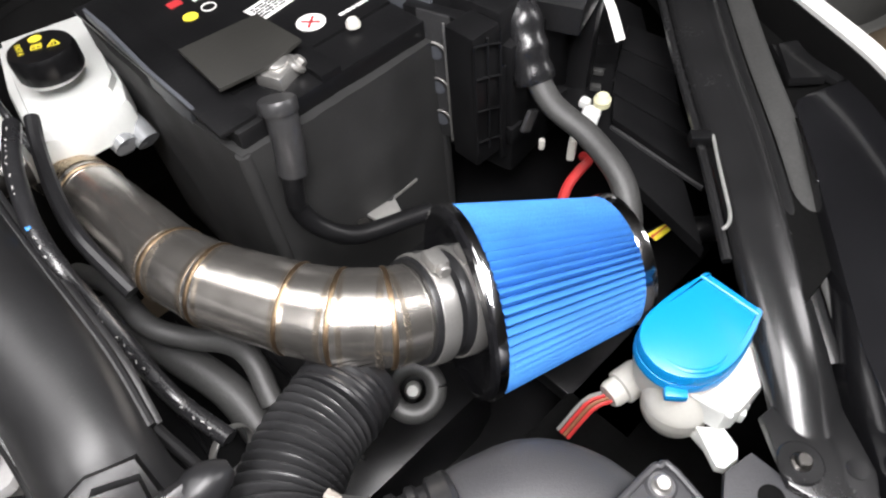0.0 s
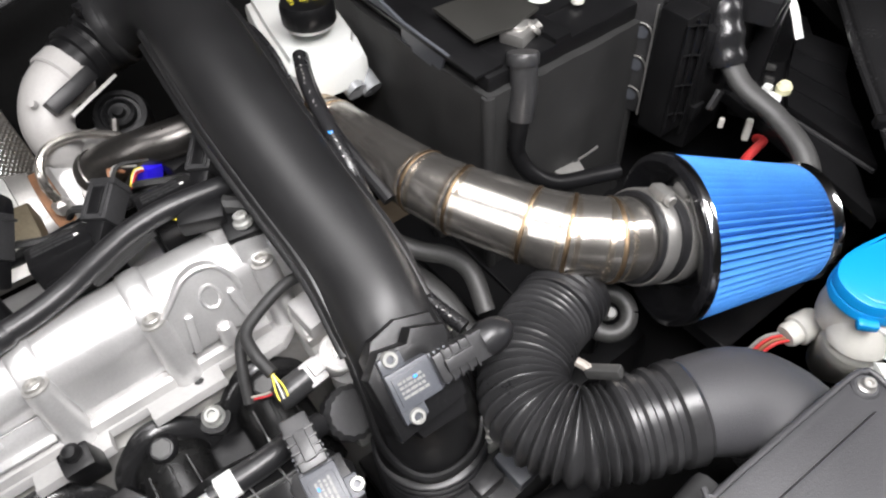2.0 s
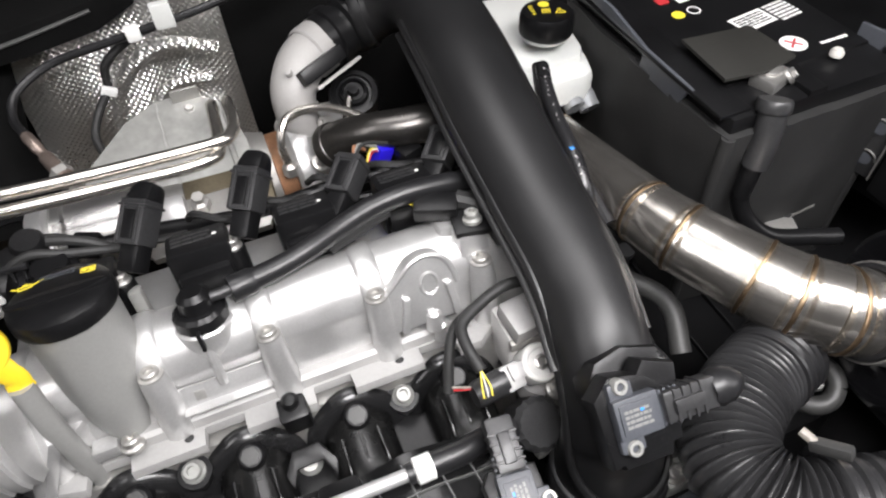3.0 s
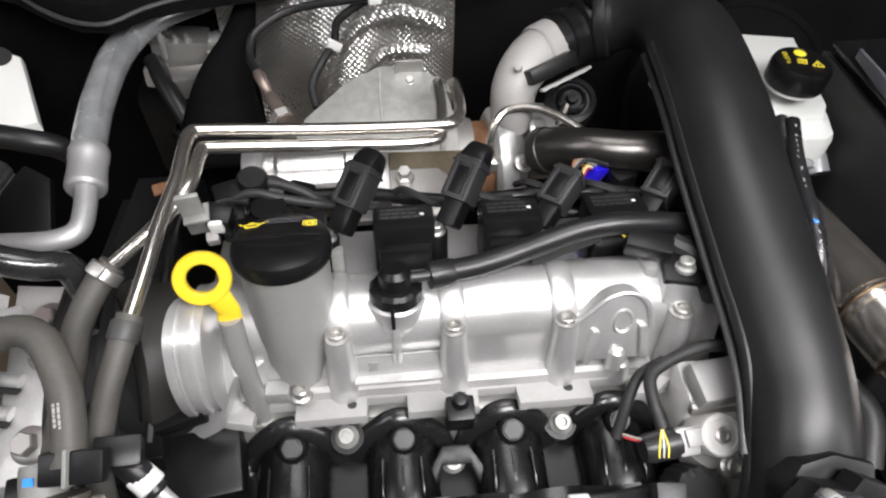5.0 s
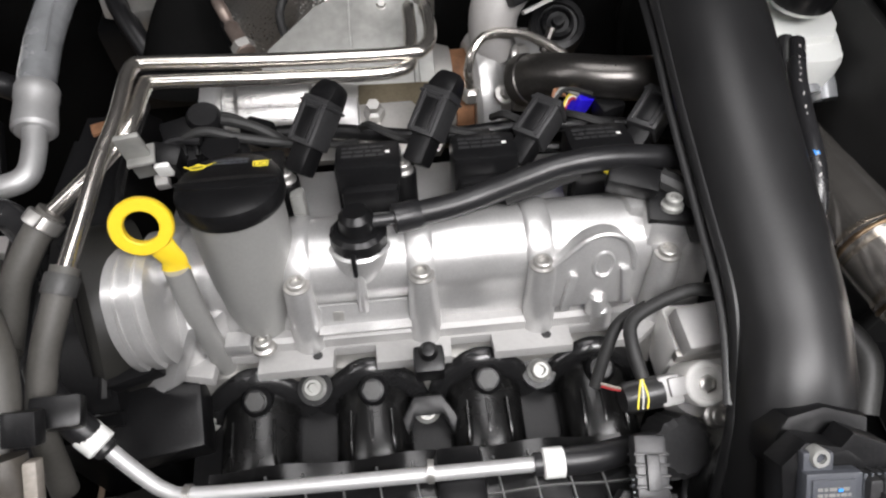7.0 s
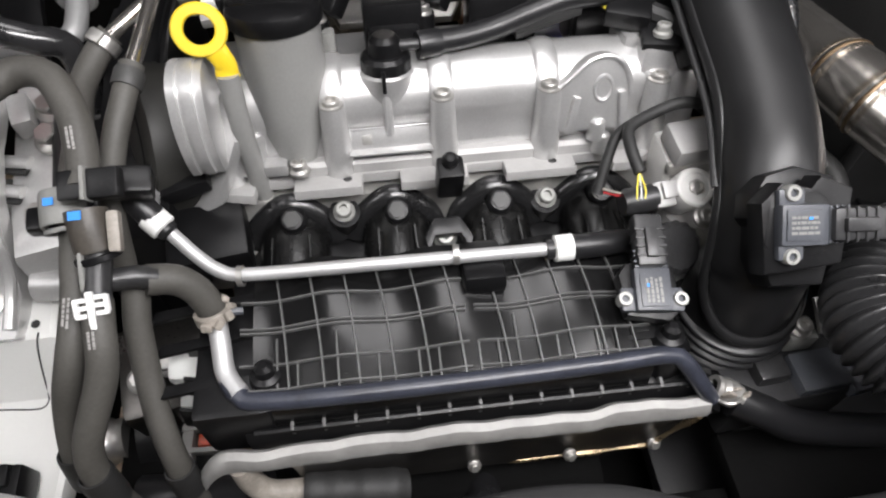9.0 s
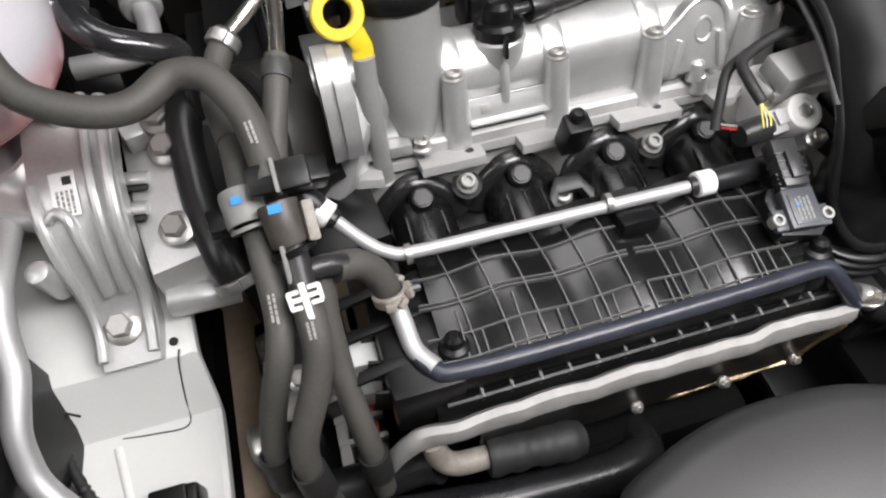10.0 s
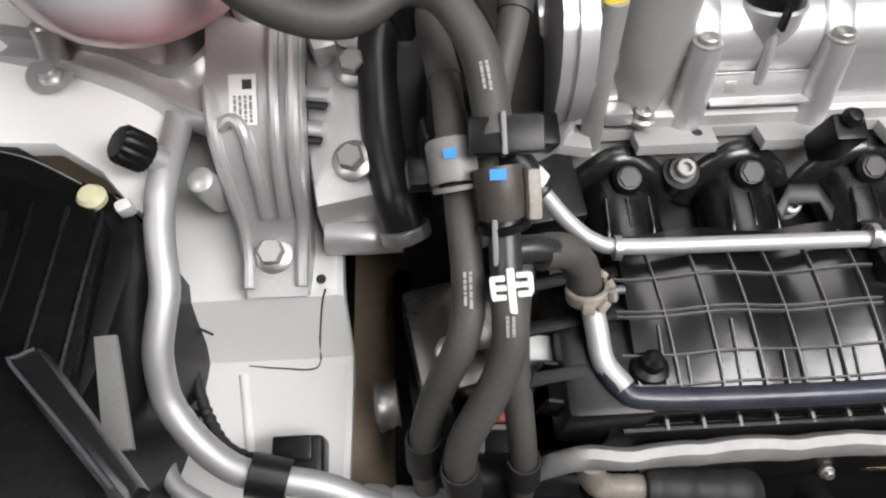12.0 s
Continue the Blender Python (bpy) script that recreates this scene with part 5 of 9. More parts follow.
BH = [(-0.288, 0.3735, 0.930), (-0.255, 0.381, 0.9275), (-0.228, 0.388, 0.929), (-0.203, 0.392, 0.936), (-0.177, 0.396, 0.942), (-0.149, 0.398, 0.944), (-0.119, 0.400, 0.940), (-0.088, 0.402, 0.933), (-0.055, 0.402, 0.925)]
part("tube", sweep(BH, 0.0085, 18), RUBBER, bh)
part("cuff", lathe([(0.0045, 0), (0.0098, 0.0), (0.0102, 0.002), (0.0102, 0.016), (0.0090, 0.019), (0.0084, 0.019)], frame_along(V(BH[0]) - V((0.002, 0, 0.001)), V(BH[1]) - V(BH[0])), 22), RUBBER, bh, "moulded hose end")


# ignition coils
def coil(x, elbow):
    ob = thing("ignition_coil", "black ignition coil with an angled wire connector", "ignition coil", ep(x, 0.05, 0.0), "ignition coils on the cam cover")
    part("body", box(0.047, 0.032, 0.046, flat_frame(ep(x, 0.078, 0.000), UP), 0.005), BLACK, ob)
    part("nose", box(0.040, 0.014, 0.026, flat_frame(ep(x, 0.062, 0.004), UP), 0.004), BLACK, ob)
    bars(flat_frame(ep(x - 0.003, 0.080, 0.0462), UP), 0.030, 0.015, 3, PLUGGREY, ob, seed=int(-x * 1000))
    part("square_mark", box(0.003, 0.0025, 0.0004, flat_frame(ep(x + 0.014, 0.078, 0.0461), UP), 0), LABEL, ob, "small white square")
    part("ear", lathe([(0, 0), (0.009, 0), (0.009, 0.034), (0, 0.034)], flat_frame(ep(x + 0.024, 0.071, 0.000), UP), 18), BLACK, ob)
    part("screw", bolt_head(ep(x + 0.024, 0.071, 0.034), UP, 0.0055), ZINC, ob)
    b, c = (V((x + 0.033, 0.422, 0.927)), V((x + 0.055, 0.455, 0.955))) if elbow else (V((x + 0.020, 0.418, 0.922)), V((x + 0.048, 0.450, 0.937)))
    d = (c - b).normalized()
    n = (UP - d * UP.dot(d)).normalized()
    m = Matrix((d.cross(n), n, d)).transposed().to_4x4()
    m.translation = b
    part("arm", box(0.017, 0.016, 0.05, m, 0.003), BLACK, ob)
    m.translation = b + d * 0.020 + n * 0.002
    pl = part("connector", box(0.0225, 0.020, 0.034, m, 0.002), PLUGGREY, ob)
    for k in range(1):
        m.translation = b + d * (0.048 + 0.009 * k) + n * 0.002
        part("connector_ridge", box(0.0245, 0.0215, 0.0022, m, 0.0006), PLUGGREY, pl)
    for k in (-1, 1):
        m.translation = b + d * 0.022 + n * 0.0115 + d.cross(n) * 0.0075 * k
        part("guide_rail", box(0.0022, 0.004, 0.028, m, 0.0006), PLUGGREY, pl)
    m.translation = b + d * 0.024 + n * 0.011
    part("connector_clip", box(0.010, 0.004, 0.022, m, 0.001), BLACK, pl)
    if elbow:
        m.translation = b + d * 0.050 + n * 0.001
        part("boot", box(0.0235, 0.021, 0.018, m @ pose(0, 0, 0, 14, 0, 0), 0.005, taper=0.75), BLACK, ob, "black rubber boot")
    else:
        for i in range(3):
            part("wire", sweep([b + d * 0.052 + n * 0.002 * (i - 1), b + d * 0.064 + UP * 0.004 + V((0.004 * (i - 1), 0, 0)), b + d * 0.072 - UP * 0.008 + V((0.01 * i, 0, 0))], 0.0016, 6), (PAPER, GREYPL, TAPE)[i], ob)
    return ob


for i in range(4):
    coil(-0.387 + 0.082 * i, i < 2)
# coil loom behind
lm = thing("coil_loom", "black taped wiring loom behind the coils", "wiring loom", (-0.25, 0.47, 0.92))
part("trunk", sweep([(-0.40, 0.475, 0.915), (-0.34, 0.485, 0.905), (-0.26, 0.470, 0.905), (-0.18, 0.468, 0.91), (-0.11, 0.455, 0.915), (-0.05, 0.44, 0.91)], 0.006, 12), BLACK, lm)
part("branch", sweep([(-0.24, 0.475, 0.900), (-0.21, 0.455, 0.905), (-0.17, 0.448, 0.906), (-0.12, 0.44, 0.905)], 0.004, 10), BLACK, lm)
for i in range(5):
    x = -0.36 + 0.05 * i
    part("wire", sweep([(x, 0.475, 0.915), (x + 0.008, 0.455 + 0.006 * (i % 2), 0.93), (x + 0.03, 0.45, 0.925), (x + 0.045, 0.465, 0.91)], 0.003, 6), TAPE, lm)
# cam sensor at the gearbox end
cs = thing("cam_sensor", "black camshaft sensor with yellow-green wires", "sensor", (-0.12, 0.385, 0.925))
part("plug", box(0.034, 0.018, 0.016, pose(-0.128, 0.386, 0.926, 10, 0, -22), 0.003), BLACK, cs)
part("ear", box(0.030, 0.024, 0.008, pose(-0.107, 0.366, 0.922, 8, 0, -10), 0.003), BLACK, cs)
part("screw", bolt_head((-0.107, 0.364, 0.931), UP, 0.0055), SHIELD, cs)
for i in range(3):
    part("wire", sweep([(-0.142, 0.392, 0.934), (-0.152, 0.396 + 0.003 * i, 0.940), (-0.166, 0.398 + 0.004 * i, 0.938)], 0.0014, 6), (PRINT, LABEL, PRINT)[i], cs)
part("loom", sweep([(-0.165, 0.400, 0.937), (-0.19, 0.395, 0.932), (-0.215, 0.392, 0.925)], 0.010, 10, 0.002), TAPE, cs)
part("loom", sweep([(-0.112, 0.385, 0.935), (-0.095, 0.372, 0.93), (-0.085, 0.350, 0.91)], 0.008, 10), TAPE, cs)
# left-hand cluster of connectors before the pipes
cl = thing("connector_cluster", "black sensor connectors behind the oil filler cap", "connector", (-0.425, 0.46, 0.90))
part("valve_body", lathe([(0, -0.04), (0.018, -0.04), (0.018, 0.01), (0.013, 0.014), (0.013, 0.020), (0, 0.020)], pose(-0.405, 0.440, 0.922), 24), BLACK, cl)
part("plug", box(0.030, 0.022, 0.018, pose(-0.434, 0.462, 0.925, 10, 0, 20), 0.003), BLACK, cl)
part("plug", box(0.020, 0.016, 0.022, pose(-0.442, 0.437, 0.928, 15, 10, -10), 0.003), BLACK, cl)
part("plug", box(0.022, 0.016, 0.016, pose(-0.385, 0.470, 0.915, 0, 0, -25), 0.003), BLACK, cl)
part("solenoid_body", box(0.040, 0.026, 0.030, pose(-0.428, 0.455, 0.905, 8, 0, 12), 0.005), BLACK, cl)
part("solenoid_cap", lathe([(0, 0), (0.011, 0), (0.012, 0.003), (0.012, 0.014), (0.010, 0.017), (0, 0.017)], pose(-0.420, 0.470, 0.932, 12, 6), 24), BLACK, cl)
for i in range(4):
    part("ridge", box(0.003, 0.022, 0.004, pose(-0.441 + 0.008 * i, 0.450, 0.934, 8, 0, 12), 0.001), BLACK, cl)
part("white_connector", box(0.009, 0.008, 0.010, pose(-0.446, 0.424, 0.925, 20, 0, 10), 0.0015), GREYCAST, cl, "small pale connector")
for i in range(3):
    part("thin_wire", sweep([(-0.436 + 0.006 * i, 0.462, 0.932), (-0.428 + 0.008 * i, 0.472, 0.936 + 0.003 * i), (-0.405 + 0.006 * i, 0.474, 0.932), (-0.380, 0.466, 0.920)], 0.0018, 6), (TAPE, PAPER, TAPE)[i], cl)
part("loop", sweep([(-0.448, 0.430, 0.930), (-0.452, 0.440, 0.936), (-0.440, 0.450, 0.940), (-0.420, 0.448, 0.940)], 0.0030, 8), RUBBER, cl)
part("pale_tag", box(0.010, 0.004, 0.012, pose(-0.441, 0.424, 0.935, 10, 0, 0), 0.001), LABEL, cl)
part("wire", sweep([(-0.428, 0.462, 0.935), (-0.410, 0.468, 0.940), (-0.385, 0.464, 0.934), (-0.365, 0.460, 0.920)], 0.0042, 10), TAPE, cl)
part("wire", sweep([(-0.442, 0.450, 0.935), (-0.418, 0.452, 0.945), (-0.392, 0.450, 0.938), (-0.355, 0.452, 0.925)], 0.0036, 10), TAPE, cl)

# block below and behind
solid("cylinder_head", esection([(0.0, -0.12), (0.14, -0.12), (0.14, -0.30), (0.0, -0.30)], -0.47, -0.09), ALU_DULL, "dull aluminium cylinder head under the cam cover", "cylinder head")
# belt cover
belt = thing("belt_cover", "matt black plastic timing belt cover", "belt cover", (-0.50, 0.40, 0.66))
bc = [(0.285, 0.66), (0.285, 0.845), (0.305, 0.868), (0.36, 0.895), (0.44, 0.912), (0.52, 0.905), (0.54, 0.88), (0.54, 0.66)]
part("shell", section(bc, -0.528, -0.482), BLACK, belt)
part("step", section([(y - 0.002, z - 0.022) for y, z in bc], -0.548, -0.52), BLACK, belt)
part("lip", sweep([(-0.490, 0.298, 0.862), (-0.484, 0.36, 0.898), (-0.484, 0.44, 0.914), (-0.484, 0.53, 0.905)], 0.004, 8), BLACK, belt)
part("round_cover", lathe([(0, 0.010), (0.030, 0.0095), (0.052, 0.006), (0.060, 0.001), (0.062, -0.006), (0.062, -0.040)], frame_along((-0.512, 0.360, 0.866), (-0.86, -0.38, 0.33)), 56), FLAP, belt, "smooth round belt cover")
part("cover_groove", lathe([(0.0515, 0.0068), (0.0525, 0.0074), (0.0535, 0.0064)], frame_along((-0.512, 0.360, 0.866), (-0.86, -0.38, 0.33)), 56), BLACK, belt)
part("foot", box(0.060, 0.05, 0.03, pose(-0.462, 0.292, 0.812, 8, 0, 8), 0.004), BLACK, belt)
part("catch", box(0.035, 0.012, 0.012, pose(-0.468, 0.310, 0.862, 0, -8, 12), 0.002), BLACK, belt)
part("window", box(0.022, 0.002, 0.012, pose(-0.492, 0.292, 0.850, 30, 0, 5), 0.0005), RUNNER, belt)

# ---- turbocharger side ----
foil = thing("heat_blanket", "dimpled aluminium foil heat shield on the bulkhead", "heat shield", (-0.34, 0.75, 0.72))
bm = bmesh.new()
NX, NZ = 40, 26
grid = [[bm.verts.new((-0.465 + 0.235 * i / NX, 0.770 + 0.03 * (k / NZ - 0.5) + 0.010 * math.sin(7 * i / NX + 4 * k / NZ) + 0.006 * math.sin(15 * i / NX - 6 * k / NZ),
                       0.72 + 0.25 * k / NZ)) for i in range(NX + 1)] for k in range(NZ + 1)]
for a, b in zip(grid, grid[1:]):
    for i in range(NX):
        bm.faces.new((a[i], a[i + 1], b[i + 1], b[i]))
ext = bmesh.ops.extrude_face_region(bm, geom=list(bm.faces))
bmesh.ops.translate(bm, vec=(0, 0.003, 0), verts=[g for g in ext["geom"] if isinstance(g, bmesh.types.BMVert)])
part("sheet", bm, FOIL, foil)
part("bead", sweep([(-0.385, 0.752, 0.80), (-0.355, 0.750, 0.885), (-0.30, 0.748, 0.92), (-0.245, 0.752, 0.90)], 0.008, 10), FOIL, foil)
part("bead", sweep([(-0.345, 0.753, 0.79), (-0.315, 0.751, 0.865), (-0.26, 0.750, 0.87)], 0.007, 10), FOIL, foil)
bm = bmesh.new()
prism([(-0.500, 0.845), (-0.478, 0.86), (-0.462, 0.93), (-0.495, 0.945)], 0.004, pose(0, 0.79, 0, 90), 0.001, bm)
part("side_sheet", bm, FOIL, foil)
# turbine heat shield: pressed plate with a tab and a flared side
sh = thing("turbo_heat_shield", "dull pressed-steel heat shield with an upright tab", "heat shield", (-0.32, 0.60, 0.85))
bm = bmesh.new()
poly = [(-0.408, 0.557), (-0.392, 0.600), (-0.350, 0.636), (-0.318, 0.650), (-0.285, 0.650), (-0.256, 0.632), (-0.246, 0.590), (-0.246, 0.556)]
prism(poly, 0.005, pose(0, 0, 0) @ Matrix(((1, 0, 0, 0), (0, 1, 0, 0), (0, 0.42, 1, 0.640), (0, 0, 0, 1))), 0.002, bm)
part("plate", bm, SHIELD, sh)
part("tab", box(0.027, 0.003, 0.036, pose(-0.2885, 0.648, 0.894, 12, 0, 0), 0.001), ZINC, sh, "bright upright tab")
part("nut", hex_bolt((-0.2885, 0.634, 0.9095), (0, -0.4, 0.9), 0.0042), ZINC, sh)
part("crease", sweep([(-0.318, 0.646, 0.9150), (-0.318, 0.60, 0.8960), (-0.316, 0.56, 0.8795)], 0.0022, 6), SHIELD, sh)
part("crease", sweep([(-0.262, 0.634, 0.9115), (-0.262, 0.60, 0.8970), (-0.262, 0.56, 0.8800)], 0.0030, 6), SHIELD, sh)
bm = bmesh.new()
rings = []
for k in range(13):
    t = radians(200 - 13 * k)
    rings.append([bm.verts.new((-0.256 + 0.026 * s, 0.592 + (0.050 - 0.010 * s) * math.cos(t), 0.842 + (0.046 - 0.006 * s) * math.sin(t))) for s in (0, 0.25, 0.5, 0.75, 1.0)])
for a, b in zip(rings, rings[1:]):
    for i in range(4):
        bm.faces.new((a[i], a[i + 1], b[i + 1], b[i]))
ext = bmesh.ops.extrude_face_region(bm, geom=list(bm.faces))
bmesh.ops.translate(bm, vec=(0, 0.001, -0.002), verts=[g for g in ext["geom"] if isinstance(g, bmesh.types.BMVert)])
part("flared_side", bm, ALU_DULL, sh)
# exhaust housing and charge housing
tb = thing("turbocharger", "cast turbocharger with aluminium compressor housing", "turbocharger", (-0.22, 0.53, 0.80))
part("turbine", sweep([(-0.43, 0.553, 0.855), (-0.38, 0.553, 0.855), (-0.31, 0.555, 0.850), (-0.235, 0.580, 0.840)], lambda k, s: 0.033 - 0.004 * abs(k - 0.5), 28, 0.01), ALU_DULL, tb)
part("flange", lathe([(0, 0), (0.036, 0), (0.038, 0.003), (0.038, 0.014), (0.034, 0.018), (0, 0.018)], frame_along((-0.446, 0.552, 0.862), (1, 0, 0)), 30), ALU, tb)
part("silver_sleeve", lathe([(0.0350, 0), (0.0375, 0.003), (0.0375, 0.010), (0.0352, 0.013), (0.0352, 0.072), (0.0375, 0.075), (0.0375, 0.084), (0.0350, 0.087)], frame_along((-0.428, 0.552, 0.862), (1, 0.02, -0.02)), 40), MACHINED, tb, "bright silver sleeve")
part("sleeve_foot", box(0.026, 0.03, 0.05, pose(-0.326, 0.530, 0.850, 20, 0, 0), 0.006), ALU, tb)
part("tan_plate", prism([(-0.040, -0.034), (0.038, -0.030), (0.040, 0.020), (-0.038, 0.022)], 0.030, pose(-0.276, 0.535, 0.862, 18, 0, 0), 0.006), TANMETAL, tb, "heat-browned casting")
part("rust_band", lathe([(0.036, 0), (0.0410, 0.002), (0.0410, 0.018), (0.036, 0.020)], frame_along((-0.232, 0.588, 0.840), (1, 0.05, 0)), 40), RUST, tb, "rust-brown clamp band")
cc = frame_along((-0.212, 0.588, 0.840), (1, 0.06, 0.03))
part("compressor", lathe([(0.030, -0.002), (0.048, -0.001), (0.054, 0.004), (0.055, 0.012), (0.053, 0.020), (0.046, 0.024), (0.040, 0.030), (0.030, 0.034), (0, 0.034)], cc, 44), ALU, tb)
part("scroll", sweep([cc @ V((0.040 * math.cos(t), 0.040 * math.sin(t), 0.014)) for t in (radians(200 - 20 * k) for k in range(14))], lambda k, s: 0.010 + 0.010 * k, 18, 0.008), ALU, tb)
for p in ((-0.176, 0.600, 0.897), (-0.188, 0.540, 0.878), (-0.170, 0.572, 0.895)):
    part("bolt", hex_bolt(p, (0.3, -0.5, 0.8), 0.006), ZINC, tb)
part("intake_boss", box(0.030, 0.055, 0.06, pose(-0.168, 0.585, 0.835, 0, 10, 10), 0.010), ALU, tb)
part("stud", lathe([(0, 0), (0.0085, 0), (0.0085, 0.010), (0.0055, 0.012), (0.0055, 0.018), (0, 0.018)], pose(-0.301, 0.515, 0.888, 15), 6), ZINC, tb, "bright manifold stud")
part("manifold_plate", prism([(-0.05, -0.02), (0.05, -0.02), (0.06, 0.0), (0.03, 0.03), (-0.03, 0.03), (-0.06, 0.0)], 0.008, pose(-0.30, 0.500, 0.876, 16), 0.002), ALU_DULL, tb)
# pale elbow with its black quick coupling
el = thing("charge_elbow", "pale grey cast elbow with a black clip coupling", "pipe elbow", (-0.18, 0.58, 0.89))
part("elbow", sweep([(-0.192, 0.590, 0.884), (-0.193, 0.592, 0.900), (-0.190, 0.601, 0.922), (-0.174, 0.619, 0.937), (-0.148, 0.636, 0.942)], lambda k, s: 0.0195 + 0.0048 * min(1, 1.2 * k), 30), GREYCAST, el)
part("collar", lathe([(0.0245, 0), (0.0265, 0.002), (0.0265, 0.018), (0.0245, 0.020)], frame_along((-0.166, 0.625, 0.940), (0.85, 0.5, 0.1)), 36), GREYCAST, el)
part("nub", lathe([(0, 0), (0.004, 0), (0.003, 0.004), (0, 0.0045)], frame_along((-0.191, 0.590, 0.948), (-0.3, -0.5, 0.8)), 12), GREYCAST, el)
part("socket", sweep([(-0.150, 0.635, 0.942), (-0.122, 0.646, 0.946), (-0.104, 0.650, 0.952), (-0.090, 0.650, 0.958)], lambda k, s: 0.027 + (0.004 if k > 0.5 else 0), 28), BLACK, el)
part("socket_ring", lathe([(0.027, 0), (0.0305, 0.002), (0.0305, 0.012), (0.027, 0.014)], frame_along((-0.143, 0.639, 0.943), (0.9, 0.42, 0.08)), 36), BLACK, el)
part("clip", box(0.050, 0.020, 0.014, pose(-0.158, 0.592, 0.938, -34, -8, 24), 0.002), BLACK, el)
part("clip_tongue", prism([(-0.026, -0.003), (0.02, -0.004), (0.030, 0.0), (0.026, 0.003), (-0.026, 0.003)], 0.003, pose(-0.146, 0.588, 0.934, -34, -8, 24), 0.001), GREYCAST, el)
part("clip", box(0.055, 0.014, 0.012, pose(-0.095, 0.650, 0.978, 0, 0, 18), 0.003), BLACK, el)
act = thing("wastegate_actuator", "black round actuator can behind the turbocharger", "actuator", (-0.15, 0.575, 0.86))
part("can", lathe([(0, -0.03), (0.024, -0.03), (0.026, -0.005), (0.024, 0.002), (0.019, 0.003), (0.018, 0.000), (0.015, 0.000), (0.014, 0.006), (0.011, 0.008), (0.010, 0.004), (0.006, 0.004), (0.005, 0.010), (0, 0.010)], frame_along((-0.132, 0.602, 0.900), (-0.1, -0.5, 0.85)), 30), BLACK, act)
part("stem", sweep([(-0.140, 0.590, 0.905), (-0.15, 0.575, 0.89), (-0.16, 0.57, 0.86)], 0.004, 8), DARKMETAL, act)
cr = thing("coolant_return", "dark steel pipe running under the charge duct", "pipe", (-0.09, 0.49, 0.93))
part("tube", sweep([(-0.172, 0.526, 0.905), (-0.160, 0.515, 0.918), (-0.140, 0.502, 0.926), (-0.110, 0.492, 0.929), (-0.075, 0.490, 0.928), (-0.04, 0.497, 0.922), (0.0, 0.50, 0.915)], lambda k, s: 0.0168 + 0.003 * math.exp(-(k / 0.08) ** 2), 22), DARKMETAL, cr)
part("flange", lathe([(0, -0.008), (0.021, -0.008), (0.022, -0.004), (0.021, 0.002), (0.017, 0.004)], frame_along((-0.172, 0.526, 0.905), (0.6, -0.5, 0.6)), 28), DARKMETAL, cr)

# oil feed pipes
ln = thing("feed_line", "thin bent steel oil feed line over the turbo", "pipe", (-0.21, 0.52, 0.90))
part("tube", sweep([(-0.216, 0.552, 0.872), (-0.218, 0.556, 0.895), (-0.212, 0.566, 0.910), (-0.198, 0.574, 0.916), (-0.175, 0.570, 0.918), (-0.155, 0.555, 0.918), (-0.140, 0.540, 0.915)], 0.0042, 10), STEEL, ln)
part("union", lathe([(0, 0), (0.008, 0), (0.008, 0.010), (0.005, 0.012), (0, 0.012)], pose(-0.216, 0.551, 0.866), 6), ZINC, ln)
tu = thing("coolant_lines", "pair of bright steel coolant lines bent across the engine", "pipe", (-0.40, 0.50, 0.96))
part("line", sweep([(-0.252, 0.600, 0.925), (-0.252, 0.572, 0.948), (-0.2515, 0.530, 0.955), (-0.258, 0.510, 0.957), (-0.275, 0.5035, 0.958), (-0.36, 0.500, 0.963), (-0.448, 0.494, 0.973), (-0.459, 0.490, 0.975),
                           (-0.462, 0.478, 0.975), (-0.463, 0.440, 0.973), (-0.468, 0.407, 0.970), (-0.472, 0.367, 0.965), (-0.477, 0.332, 0.959)], 0.0052, 12), STEEL, tu)
part("line", sweep([(-0.266, 0.600, 0.925), (-0.266, 0.575, 0.945), (-0.268, 0.520, 0.950), (-0.280, 0.492, 0.952), (-0.36, 0.488, 0.957), (-0.442, 0.482, 0.966), (-0.452, 0.476, 0.968),
                           (-0.456, 0.440, 0.967), (-0.470, 0.419, 0.960), (-0.494, 0.398, 0.950), (-0.505, 0.390, 0.945)], 0.0052, 12), STEEL, tu)
part("bracket", box(0.016, 0.004, 0.045, pose(-0.455, 0.430, 0.930, 10, 0, 10), 0.001), SHIELD, tu)
part("bracket", box(0.018, 0.018, 0.003, pose(-0.453, 0.427, 0.950, 0, 0, 10), 0.001), SHIELD, tu)
part("rust_tab", box(0.014, 0.010, 0.003, pose(-0.474, 0.440, 0.965, 0, 0, 20), 0.001), RUST, tu, "rusty tab")
# lambda probe
lp = thing("lambda_probe", "stainless lambda probe with a sleeved black cable", "sensor", (-0.41, 0.60, 0.87))
la, lb = V((-0.438, 0.655, 0.915)), V((-0.405, 0.588, 0.890))
d = (lb - la).normalized()
part("probe", lathe([(0, 0), (0.0042, 0), (0.0056, 0.004), (0.0056, 0.022), (0.0046, 0.024), (0.0046, 0.030), (0.0068, 0.033), (0.0072, 0.054), (0.0088, 0.057), (0.0088, 0.064), (0.0, 0.066)], frame_along(la, d), 18), PROBE, lp, "heat-stained probe body")
part("nut", lathe([(0, 0.054), (0.0105, 0.054), (0.0105, 0.062), (0, 0.062)], frame_along(la, d), 6), ZINC, lp)
part("cable", sweep([la, (-0.447, 0.680, 0.918), (-0.440, 0.703, 0.930), (-0.403, 0.725, 0.940), (-0.334, 0.720, 0.952), (-0.25, 0.715, 0.965), (-0.12, 0.73, 0.985)], 0.0042, 10), RUBBER, lp)
